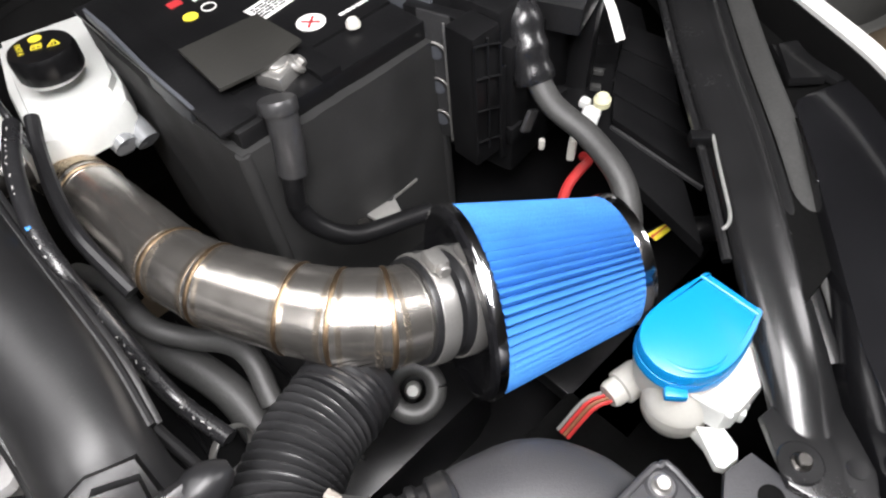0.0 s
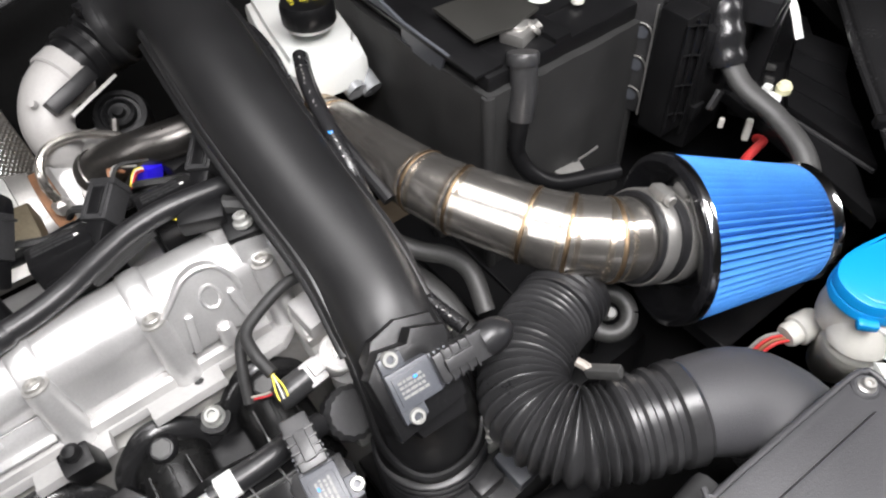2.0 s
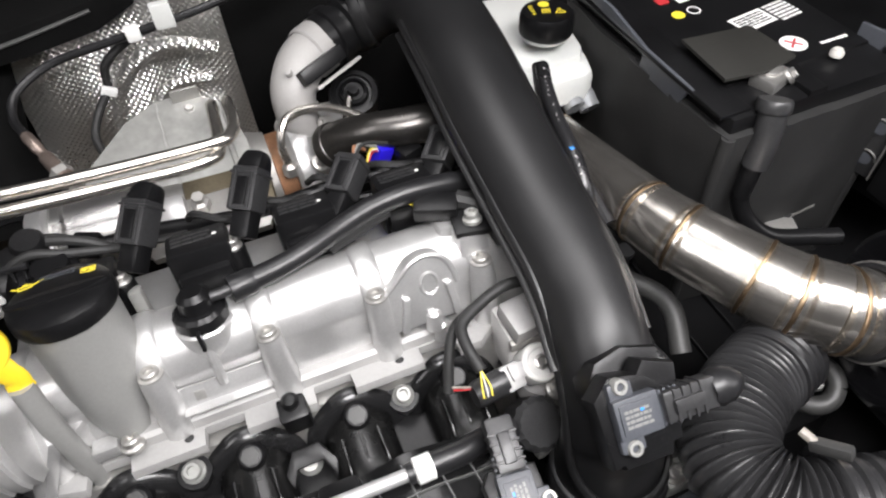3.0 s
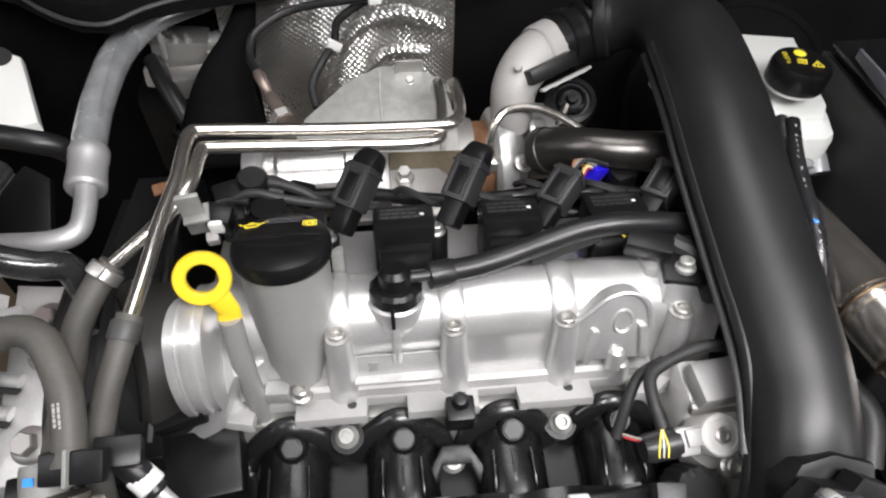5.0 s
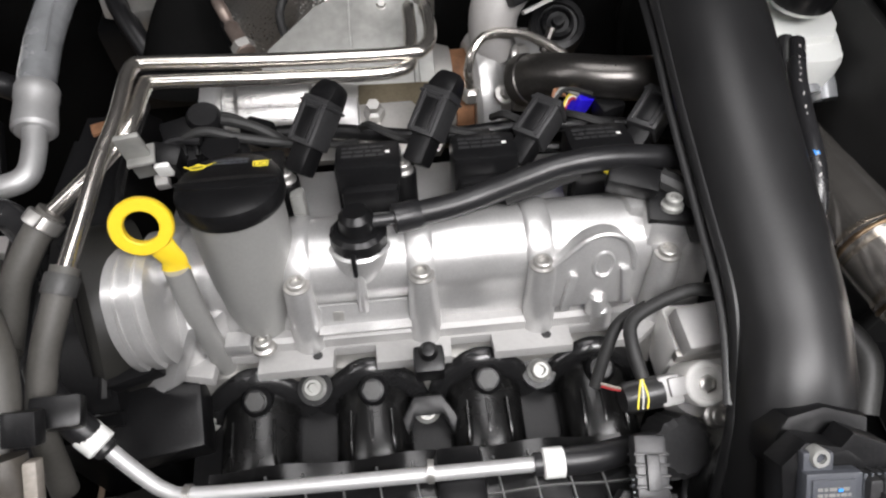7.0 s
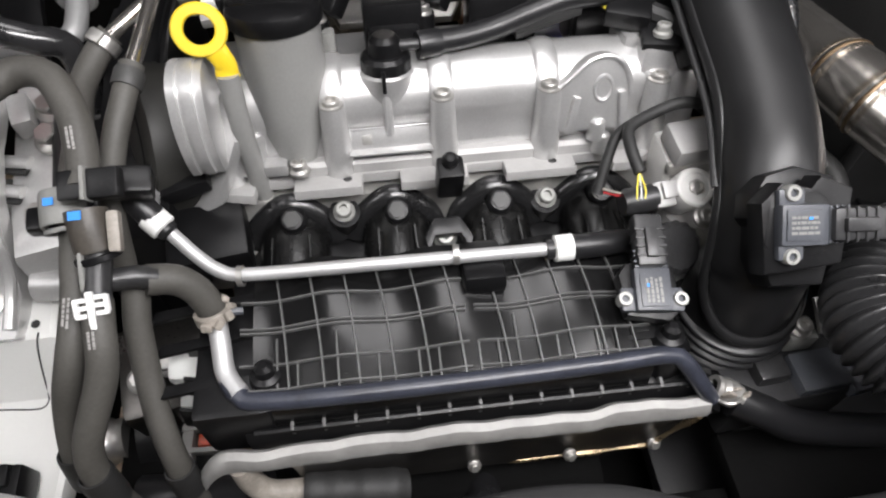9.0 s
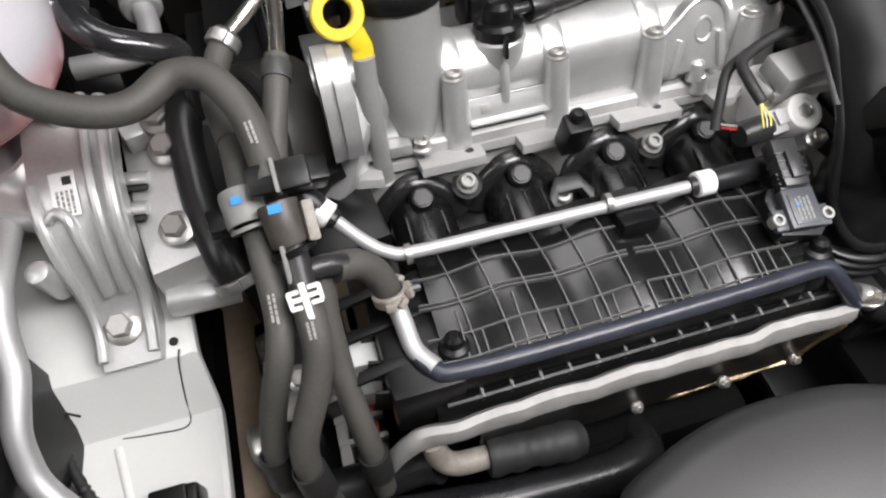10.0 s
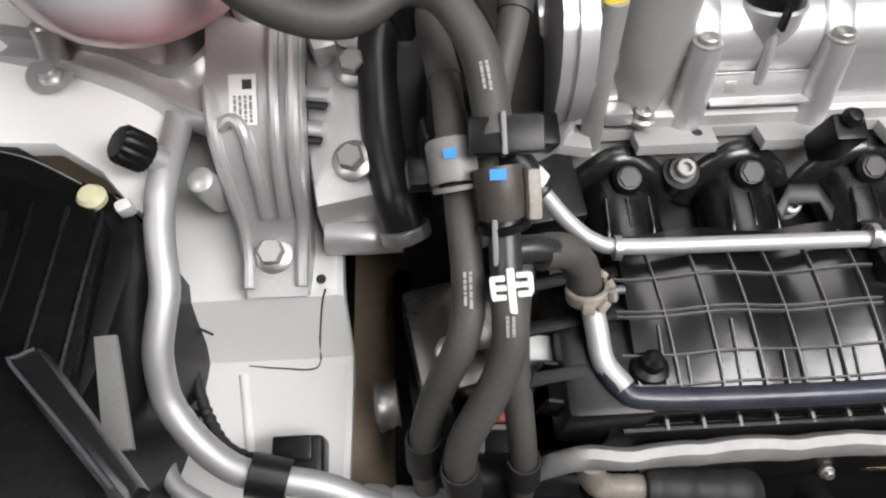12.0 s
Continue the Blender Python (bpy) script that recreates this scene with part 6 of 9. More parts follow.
part("cable_clip", box(0.014, 0.016, 0.012, pose(-0.318, 0.717, 0.950, 0, 0, 5), 0.002), LABEL, lp, "pale cable clip")
part("cable_clip", box(0.020, 0.010, 0.026, pose(-0.285, 0.715, 0.955, 0, 0, 0), 0.002), WHITE, lp, "pale cable clip")
wl = thing("wire_loom", "black wire hanging before the foil shield", "wire", (-0.37, 0.73, 0.86))
part("wire", sweep([(-0.285, 0.728, 0.955), (-0.325, 0.735, 0.942), (-0.358, 0.736, 0.920), (-0.366, 0.735, 0.895), (-0.380, 0.712, 0.885), (-0.392, 0.695, 0.868), (-0.388, 0.672, 0.855)], 0.0045, 10), TAPE, wl)
part("clip", box(0.016, 0.006, 0.010, pose(-0.368, 0.728, 0.890, 0, 30, 0), 0.002), LABEL, wl)
# brake unit and aluminium pipe at the back corner
ab = thing("brake_unit", "aluminium hydraulic brake unit block with ports", "brake unit", (-0.545, 0.77, 0.82))
part("block", box(0.062, 0.040, 0.050, pose(-0.548, 0.785, 0.832, 0, 6, 6), 0.002), ALU_DULL, ab)
part("side_block", box(0.034, 0.030, 0.040, pose(-0.500, 0.782, 0.830, 0, 0, 12), 0.002), ZINC, ab)
part("front_block", box(0.044, 0.024, 0.030, pose(-0.535, 0.752, 0.828, 10, 0, 6), 0.003), ALU_DULL, ab)
part("corner_block", box(0.022, 0.022, 0.024, pose(-0.575, 0.757, 0.838, 0, 8, -8), 0.003), ALU, ab)
part("plug", lathe([(0, 0), (0.010, 0), (0.010, 0.014), (0.008, 0.016), (0.008, 0.024), (0, 0.024)], frame_along((-0.515, 0.790, 0.868), (1, 0.1, 0.2)), 18), ALU, ab)
for i in range(6):
    part("port", lathe([(0, 0), (0.0050, 0), (0.0050, 0.005), (0.0025, 0.006), (0.0025, 0.013), (0, 0.013)], frame_along((-0.572 + 0.013 * (i % 4), 0.775 + 0.017 * (i // 4), 0.880), (0, -0.3, 0.95)), 10), ZINC, ab)
part("red_tab", box(0.010, 0.006, 0.010, pose(-0.530, 0.700, 0.815, 20), 0.002), RED, ab, "small red locking tab")
part("hose_stub", sweep([(-0.575, 0.765, 0.865), (-0.560, 0.735, 0.850), (-0.540, 0.705, 0.825), (-0.528, 0.690, 0.80)], 0.011, 12), RUBBER, ab)
part("base", box(0.14, 0.09, 0.12, pose(-0.54, 0.80, 0.70), 0.01), BLACK, ab)
solid("brake_line", sweep([(-0.555, 0.75, 0.875), (-0.55, 0.74, 0.91), (-0.56, 0.76, 0.945)], 0.003, 8), ALUPIPE, "thin bright brake line", "pipe")
ac = thing("air_conditioning_pipe", "aluminium air-conditioning pipe with a crimped sleeve", "pipe", (-0.58, 0.60, 0.86))
part("sleeved_tube", sweep([(-0.42, 0.775, 0.945), (-0.489, 0.768, 0.930), (-0.545, 0.738, 0.928), (-0.576, 0.698, 0.920), (-0.587, 0.641, 0.908), (-0.587, 0.585, 0.898), (-0.584, 0.565, 0.894)],
                           lambda k, s: 0.0045 + 0.0108 * min(1, max(0, (k - 0.12) * 2.2)), 22, 0.005), SLEEVE, ac, "tube in a clear wrinkled sleeve")
part("sleeve_ridge", sweep([(-0.545, 0.728, 0.942), (-0.566, 0.700, 0.9355), (-0.577, 0.650, 0.9235), (-0.577, 0.60, 0.9135)], 0.0012, 6), SLEEVE, ac)
part("crimp", lathe([(0, -0.002), (0.0165, -0.002), (0.0175, 0.0), (0.0175, 0.010), (0.0165, 0.012), (0.0170, 0.028), (0.0175, 0.032), (0.0175, 0.041), (0.0150, 0.044), (0, 0.044)], frame_along((-0.586, 0.572, 0.894), (0.10, -0.97, -0.18)), 30), ALUPIPE, ac)
part("tube", sweep([(-0.582, 0.535, 0.888), (-0.578, 0.510, 0.884), (-0.580, 0.486, 0.880), (-0.600, 0.476, 0.880), (-0.64, 0.476, 0.880)], 0.0095, 16), ALUPIPE, ac)
# tower panel at the far corner
tw = thing("strut_tower", "white painted strut tower panel in the far corner", "panel", (-0.72, 0.62, 0.70), kind="structure")
part("panel", prism([(-0.95, 0.640), (-0.70, 0.645), (-0.670, 0.660), (-0.70, 0.74), (-0.95, 0.80)], 0.012, Matrix(((1, 0, 0, 0), (0, 1, 0, 0), (-0.25, 0.25, 1, 0.52), (0, 0, 0, 1))), 0.004), PAINT, tw)
part("hole", lathe([(0, 0), (0.013, 0), (0.013, 0.002), (0, 0.002)], pose(-0.72, 0.735, 0.894, 14, 14), 24), INK, tw)
solid("corner_hose", sweep([(-0.82, 0.60, 0.905), (-0.72, 0.605, 0.900), (-0.672, 0.590, 0.905), (-0.640, 0.585, 0.900), (-0.618, 0.590, 0.885), (-0.605, 0.60, 0.85)], 0.011, 14), RUBBER, "black rubber hose in the far corner", "hose")
solid("corner_bracket", prism([(-0.02, -0.05), (0.02, -0.06), (0.03, 0.03), (0.01, 0.05), (-0.02, 0.02)], 0.01, pose(-0.645, 0.525, 0.86, 20, 0, 15), 0.004), BLACK, "black plastic bracket in the far corner", "bracket")
rdu = thing("rear_duct", "glossy black moulded duct at the bulkhead", "duct", (-0.47, 0.69, 0.85))
part("body", sweep([(-0.452, 0.768, 0.940), (-0.468, 0.735, 0.900), (-0.488, 0.705, 0.860), (-0.498, 0.675, 0.80)], lambda k, s: 0.009 + 0.046 * k ** 1.3, 22, 0.008), MAT, rdu)
part("rim", lathe([(0.050, 0), (0.055, 0.002), (0.055, 0.010), (0.050, 0.012)], frame_along((-0.497, 0.682, 0.815), (0.1, 0.4, 0.91)), 30), BLACK, rdu)

# ---- charge duct, sensors, intake manifold ----
duct = thing("charge_duct", "wide satin black plastic charge duct with a moulded seam", "duct", (-0.05, 0.40, 0.84))
DUCT = [(-0.102, 0.652, 0.957), (-0.080, 0.644, 0.966), (-0.062, 0.624, 0.976), (-0.053, 0.594, 0.984), (-0.053, 0.550, 0.988), (-0.058, 0.480, 0.982), (-0.062, 0.415, 0.968), (-0.062, 0.350, 0.949),
        (-0.0615, 0.285, 0.928), (-0.067, 0.240, 0.910), (-0.070, 0.217, 0.884), (-0.070, 0.203, 0.850), (-0.070, 0.200, 0.815), (-0.070, 0.200, 0.780)]
part("body", sweep(DUCT, lambda k, s: 0.0372 - 0.0049 * min(max((k - 0.36) / 0.34, 0), 1) + 0.0092 * min(max((k - 0.80) / 0.14, 0), 1), 48, 0.005, 0.86, (0, 0.25, 1)), SATIN, duct)


def edge(side, first, last, up):
    """A line along one side of the duct, following its taper."""
    out = []
    for k in range(first, last):
        p, d = V(DUCT[k]), V(DUCT[k + 1]) - V(DUCT[k - 1])
        d.z = 0
        n = V((-d.y, d.x, 0)).normalized() * side
        r = 0.0372 - 0.0049 * min(max((0.52 - p.y) / 0.22, 0), 1)
        out.append(tuple(p - n * r + V((0, 0, up))))
    return out


LEFT = edge(1, 4, 9, 0.003)
RIGHT = edge(-1, 1, 10, 0.002)
part("end_collar", lathe([(0.030, -0.004), (0.038, -0.003), (0.0405, 0.001), (0.0405, 0.008), (0.038, 0.010)], frame_along((-0.102, 0.652, 0.957), (0.93, -0.30, 0.25)) @ Matrix.Diagonal((0.94, 0.94, 1, 1)), 40), SATIN, duct)
seam = LEFT + [(-0.0985, 0.242, 0.900), (-0.1035, 0.218, 0.878), (-0.1085, 0.196, 0.846), (-0.104, 0.178, 0.828), (-0.092, 0.1655, 0.819), (-0.072, 0.1610, 0.815), (-0.050, 0.1655, 0.814), (-0.034, 0.180, 0.819), (-0.029, 0.200, 0.840), (-0.031, 0.220, 0.872), (-0.035, 0.243, 0.902)]
part("seam", sweep(seam, 0.0038, 10, 0.005, 1.2), SATIN, duct, "raised moulded seam")
part("side_flange", sweep([(x - 0.001, y, z - 0.009) for x, y, z in LEFT] + [(-0.1000, 0.238, 0.899)], 0.0058, 12, 0.006, 0.35), SATIN, duct)
part("side_flange", sweep([(x + 0.002, y, z - 0.006) for x, y, z in RIGHT[3:8]] + [(-0.034, 0.240, 0.904)], 0.0052, 12, 0.006, 0.35), SATIN, duct)
part("seam", sweep(RIGHT, 0.0038, 10, 0.006), SATIN, duct)
part("bellows", sweep([(-0.070, 0.198, 0.808), (-0.071, 0.197, 0.77), (-0.072, 0.196, 0.70)], lambda k, s: 0.0425 + 0.0025 * math.sin(s * 700), 36, 0.001), RUBBER, duct, "ribbed rubber boot", 60)


def map_sensor(ob_name, label, base, normal, right, group):
    """A flat pressure sensor: two eyelets, printed body, plug on one side."""
    m = flat_frame(base, normal, right)
    ob = thing(ob_name, label, "sensor", base, group)
    part("bracket", prism([(-0.020, -0.012), (-0.012, -0.020), (0.018, -0.018), (0.020, 0.014), (0.012, 0.020), (-0.016, 0.016)], 0.012, m @ Matrix.Translation((0, 0, -0.010)), 0.002), BLACK, ob)
    part("body", box(0.029, 0.024, 0.009, m @ Matrix.Translation((0, 0, 0.001)), 0.0015), SENSOR, ob)
    part("top_plate", box(0.022, 0.018, 0.0012, m @ Matrix.Translation((-0.001, 0, 0.0098)), 0.0005), SENSOR, ob)
    bars(m @ Matrix.Translation((-0.001, 0, 0.0111)), 0.017, 0.012, 4, GREYPL, ob, seed=7)
    part("blue_mark", box(0.0024, 0.0016, 0.0003, m @ Matrix.Translation((0.002, 0.004, 0.0113)), 0), SKY, ob, "small blue paint mark")
    for s in (-1, 1):
        part("eyelet", lathe([(0.0026, 0), (0.0048, 0), (0.0050, 0.002), (0.0050, 0.007), (0.0044, 0.008), (0.0026, 0.008), (0.0026, 0)], m @ Matrix.Translation((-0.006, 0.0185 * s, 0)), 20), SHIELD, ob)
        part("eyelet_screw", lathe([(0, 0), (0.0030, 0), (0.0028, 0.0055), (0, 0.0057)], m @ Matrix.Translation((-0.006, 0.0185 * s, 0)), 12), DARKMETAL, ob)
        part("ear", box(0.016, 0.012, 0.006, m @ Matrix.Translation((-0.006, 0.015 * s, 0.0)), 0.002), SENSOR, ob)
    for i in range(4):
        part("rib", box(0.0018, 0.022, 0.0016, m @ Matrix.Translation((0.0155 + 0.0035 * i, 0, 0.0085)), 0.0005), SENSOR, ob)
    pl = part("plug", box(0.036, 0.019, 0.014, m @ Matrix.Translation((0.033, 0, 0.0005)), 0.0025), PLUGGREY, ob, "black wire plug")
    for k in range(4):
        part("plug_ridge", box(0.0018, 0.0205, 0.0150, m @ Matrix.Translation((0.022 + 0.006 * k, 0, 0.0006)), 0.0006), PLUGGREY, pl)
    part("plug_clip", box(0.020, 0.008, 0.004, m @ Matrix.Translation((0.030, 0, 0.0140)), 0.001), PLUGGREY, pl)
    return ob, m


# pressure sensor on the duct
pad = thing("sensor_pad", "black moulded sensor pad on the charge duct", "bracket", (-0.075, 0.19, 0.90))
part("saddle", prism([(-0.018, -0.034), (0.016, -0.036), (0.026, -0.006), (0.028, 0.032), (0.004, 0.040), (-0.016, 0.036), (-0.024, 0.026), (-0.026, 0.010), (-0.022, 0.004), (-0.024, -0.016)], 0.024, flat_frame((-0.0745, 0.203, 0.893), (0.0, -0.62, 0.78)), 0.005), BLACK, pad, "broad moulded saddle")
part("pad", prism([(-0.022, -0.020), (0.022, -0.018), (0.030, 0.022), (0.012, 0.030), (0.006, 0.024), (-0.010, 0.028), (-0.022, 0.018)], 0.016, flat_frame((-0.083, 0.186, 0.914), (0.02, -0.66, 0.75)) @ Matrix.Diagonal((1.12, 1.12, 1, 1)), 0.003), BLACK, pad)
s1, m1 = map_sensor("pressure_sensor", "dark grey pressure sensor screwed to the charge duct", (-0.086, 0.181, 0.929), (0.02, -0.66, 0.75), (0.99, -0.05, -0.04), "pressure sensors")
part("boot", lathe([(0.010, 0), (0.012, 0.006), (0.011, 0.014), (0.008, 0.020), (0.004, 0.024), (0, 0.024)], frame_along(m1 @ V((0.048, 0, 0.007)), m1.to_3x3() @ V((1, 0, 0))), 18), RUBBER, s1)
# pressure sensor on the manifold, its plug points to the rear
s2, m2 = map_sensor("pressure_sensor", "dark grey pressure sensor on the intake manifold", (-0.156, 0.184, 0.862), (0, -0.30, 0.95), (0.10, 0.95, 0.30), "pressure sensors")
wires = thing("sensor_wires", "black taped wires with bare yellow ends", "wire", (-0.14, 0.27, 0.88))
part("sleeve", sweep([(-0.146, 0.262, 0.893), (-0.149, 0.280, 0.900), (-0.146, 0.296, 0.903), (-0.128, 0.306, 0.905), (-0.105, 0.312, 0.908), (-0.085, 0.312, 0.905)], 0.0044, 14), TAPE, wires)
part("sleeve", sweep([(-0.168, 0.272, 0.862), (-0.160, 0.288, 0.880), (-0.150, 0.302, 0.892), (-0.132, 0.308, 0.900)], 0.0040, 14), TAPE, wires)
for i in range(3):
    part("wire", sweep([(-0.146, 0.264, 0.892), (-0.150 + 0.003 * i, 0.252, 0.888), (-0.151 + 0.003 * i, 0.246, 0.884)], 0.0006, 6), (PRINT, NATURAL, PRINT)[i], wires)
for i in range(2):
    part("wire", sweep([(-0.165, 0.272, 0.864 + 0.003 * i), (-0.152, 0.268, 0.862 + 0.003 * i), (-0.140, 0.270, 0.860)], 0.0010, 6), (REDINK, AGED)[i], wires)

# purge solenoid at the head's end
sol = thing("solenoid", "silver round solenoid with a black plug", "solenoid", (-0.09, 0.27, 0.84))
sm = frame_along((-0.0970, 0.2645, 0.868), (0.05, -0.45, 0.88))
part("can", lathe([(0, -0.03), (0.0165, -0.03), (0.0180, -0.004), (0.0170, 0.001), (0.0155, 0.0022), (0.0125, 0.0022), (0.0118, 0.0012), (0.006, 0.0012), (0, 0.0015)], sm @ Matrix.Diagonal((0.86, 0.86, 1, 1)), 40), PALEALU, sol)
part("centre", lathe([(0.0060, 0), (0.0055, 0.003), (0.0035, 0.0036), (0.003, 0.002), (0, 0.002)], sm, 16, lobes=lambda a: 1 + 0.08 * math.sin(6 * a)), ZINC, sol)
part("clip", box(0.012, 0.012, 0.004, sm @ Matrix.Translation((-0.019, 0.002, -0.003)), 0.001), ALU_FLAT, sol)
part("arm", box(0.016, 0.020, 0.012, sm @ Matrix.Translation((-0.023, 0.0, -0.014)), 0.003), ALU_FLAT, sol)
part("plug", lathe([(0, 0), (0.0105, 0), (0.0105, 0.022), (0.009, 0.026), (0, 0.026)], frame_along(sm @ V((-0.028, 0, -0.010)), sm.to_3x3() @ V((-1, 0, 0))), 18), PLUGGREY, sol)
part("base", lathe([(0, 0), (0.020, 0), (0.020, 0.02), (0, 0.02)], pose(-0.087, 0.276, 0.808), 30), ALU_FLAT, sol)
part("foot_bolt", bolt_head(sm @ V((0.004, -0.022, -0.006)), (0.05, -0.45, 0.88), 0.0062), ZINC, sol)
part("column", box(0.052, 0.036, 0.052, pose(-0.085, 0.306, 0.818), 0.005), PALEALU, sol)
part("column_lip", box(0.054, 0.006, 0.010, pose(-0.085, 0.286, 0.862), 0.002), ALU_DULL, sol)
gear = thing("throttle_valve", "dark toothed valve body beside the manifold", "valve", (-0.105, 0.235, 0.82))
part("body", lathe([(0, -0.02), (0.019, -0.02), (0.020, 0.006), (0.016, 0.010), (0, 0.010)], frame_along((-0.112, 0.238, 0.830), (0.1, -0.5, 0.8)), 60, lobes=lambda a: 1 + 0.05 * (1 if math.sin(16 * a) > 0 else 0)), PLUGGREY, gear)
part("bracket", box(0.05, 0.03, 0.03, pose(-0.095, 0.240, 0.80, 0, 0, 10), 0.005), GREYPL, gear)

# intake manifold
man = thing("intake_manifold", "black moulded intake manifold with a ribbed plenum", "intake manifold", (-0.28, 0.20, 0.74))
X0, X1 = -0.408, -0.166


def skin(x, y):
    """Height of the plenum's top: a low arch across, swelling over each runner."""
    v = min(max((y - 0.146) / 0.090, 0), 1.2)
    return 0.8380 + 0.0145 * math.sin(0.5 * math.pi * min(v, 1)) + 0.0034 * math.cos(2 * math.pi * (x + 0.366 + 0.15 * (y - 0.19)) / 0.0815) * (0.4 + 0.6 * v)


bm = bmesh.new()
rows = []
for i in range(66):
    x = X0 - 0.012 + (X1 - X0 + 0.022) * i / 65
    rows.append([bm.verts.new((x, 0.140, 0.76)), bm.verts.new((x, 0.141, 0.80)), bm.verts.new((x, 0.144, 0.826))]
                + [bm.verts.new((x, 0.148 + 0.0064 * k, skin(x, 0.148 + 0.0064 * k) + 0.0002 * noise.noise((x * 90, k * 0.6, 3.0)))) for k in range(16)]
                + [bm.verts.new((x, 0.247, 0.83)), bm.verts.new((x, 0.247, 0.76))])
for a, b in zip(rows, rows[1:]):
    for k in range(len(a) - 1):
        bm.faces.new((a[k], a[k + 1], b[k + 1], b[k]))
for e in (rows[0], rows[-1]):
    bm.faces.new(e)
part("plenum", bm, PLENUM, man)
rnd = random.Random(11)
YS = (0.1545, 0.1705, 0.1920, 0.2145, 0.2330)
CROSS = [-0.4000 + 0.0229 * i for i in range(6)] + [-0.2560 + 0.0215 * i for i in range(5)]
for i, x in enumerate(CROSS):
    ys = [YS[0] - 0.006 + (YS[4] + 0.004 - YS[0] + 0.006) * k / 14 for k in range(15)]
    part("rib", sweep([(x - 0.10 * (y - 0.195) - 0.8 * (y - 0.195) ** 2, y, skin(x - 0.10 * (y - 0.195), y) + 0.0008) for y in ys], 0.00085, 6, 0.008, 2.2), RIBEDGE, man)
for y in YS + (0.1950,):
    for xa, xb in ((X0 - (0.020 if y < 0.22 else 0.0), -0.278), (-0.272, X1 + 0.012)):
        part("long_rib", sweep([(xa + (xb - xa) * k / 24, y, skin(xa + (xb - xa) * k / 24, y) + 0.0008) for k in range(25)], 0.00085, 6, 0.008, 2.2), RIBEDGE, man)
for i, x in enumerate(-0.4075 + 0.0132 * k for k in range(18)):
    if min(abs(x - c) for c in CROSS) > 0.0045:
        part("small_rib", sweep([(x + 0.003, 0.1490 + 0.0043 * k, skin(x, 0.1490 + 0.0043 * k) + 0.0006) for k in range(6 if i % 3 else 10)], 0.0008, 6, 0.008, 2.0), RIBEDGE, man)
part("centre_saddle", box(0.030, 0.040, 0.016, pose(-0.262, 0.222, 0.846, -12, 0, 0), 0.005), BLACK, man, "black moulded saddle between the two rib fields")
part("corner_plate", prism([(-0.176, 0.160), (-0.140, 0.160), (-0.130, 0.200), (-0.146, 0.236), (-0.172, 0.238)], 0.012, pose(0, 0, 0.838, -3, 0, 0), 0.003), BLACK, man)
for x, y in ((-0.412, 0.166), (-0.143, 0.162)):
    part("mount_knob", lathe([(0, -0.035), (0.015, -0.035), (0.0155, -0.014), (0.012, -0.010), (0.010, -0.004), (0.0065, -0.002), (0.006, 0.004), (0.003, 0.007), (0, 0.007)], pose(x, y, 0.846, -8), 24), BLACK, man, "black rubber mounting knob")
# runners
for i in range(4):
    c = -0.3995 + 0.0815 * i
    part("runner", sweep([(c, 0.325, 0.800), (c, 0.305, 0.806), (c, 0.280, 0.806), (c, 0.255, 0.800), (c, 0.235, 0.785)], lambda k, s: 0.030 - 0.003 * math.sin(math.pi * k), 24, 0.006, 0.8), RUNNER, man, "glossy moulded runner")
    bm = bmesh.new()
    arch = [(c - 0.034, 0.300, 0.800), (c - 0.028, 0.306, 0.818), (c - 0.012, 0.311, 0.832), (c, 0.3125, 0.836), (c + 0.012, 0.311, 0.832), (c + 0.028, 0.306, 0.818), (c + 0.034, 0.300, 0.800)]
    part("runner_flange", sweep(arch, 0.0085, 14, 0.004, 0.55, (0, -0.5, 0.85)), RAILPAINT, man)
    part("injector_knob", lathe([(0, -0.02), (0.011, -0.02), (0.0105, 0.002), (0.008, 0.005), (0, 0.006)], frame_along((c + 0.002, 0.298, 0.832), (0, -0.45, 0.9)), 20), BLACK, man)
    part("knob_face", lathe([(0, 0.0058), (0.0072, 0.0058), (0.0070, 0.0066), (0, 0.0068)], frame_along((c + 0.002, 0.298, 0.832), (0, -0.45, 0.9)), 6), DUSTY, man)
    for s in (-0.014, 0.0, 0.014):
        part("runner_rib", sweep([(c + s, 0.285, 0.829), (c + s * 1.05, 0.262, 0.824), (c + s * 1.1, 0.245, 0.812)], 0.0011, 6, 0.01), RUNNER, man)
for x, y, z in ((-0.358, 0.305, 0.829), (-0.195, 0.304, 0.824), (-0.440, 0.300, 0.80)):
    part("bolt_boss", lathe([(0, -0.05), (0.0135, -0.05), (0.0125, -0.002), (0, -0.002)], frame_along((x, y, z), (0, -0.35, 0.93)), 20), BLACK, man)
    part("bolt", bolt_head((x, y, z), (0, -0.35, 0.93), 0.0065), SHIELD, man, "dull silver manifold bolt")
part("saddle", box(0.020, 0.018, 0.035, pose(-0.275, 0.303, 0.848, 14), 0.003), BLACK, man)
part("saddle_pin", lathe([(0, 0), (0.006, 0), (0.0065, 0.004), (0.004, 0.008), (0, 0.009)], pose(-0.275, 0.2985, 0.882, 14), 18), BLACK, man)
part("bracket", prism([(-0.010, 0.0), (0.010, 0.0), (0.026, -0.026), (0.018, -0.032), (0.010, -0.014), (-0.010, -0.014), (-0.018, -0.032), (-0.026, -0.026)], 0.012, flat_frame((-0.278, 0.298, 0.815), (0, -0.45, 0.9)), 0.002), BLACK, man)
part("bracket_bolt", bolt_head((-0.279, 0.292, 0.800), (0, -0.45, 0.9), 0.0075), SHIELD, man)
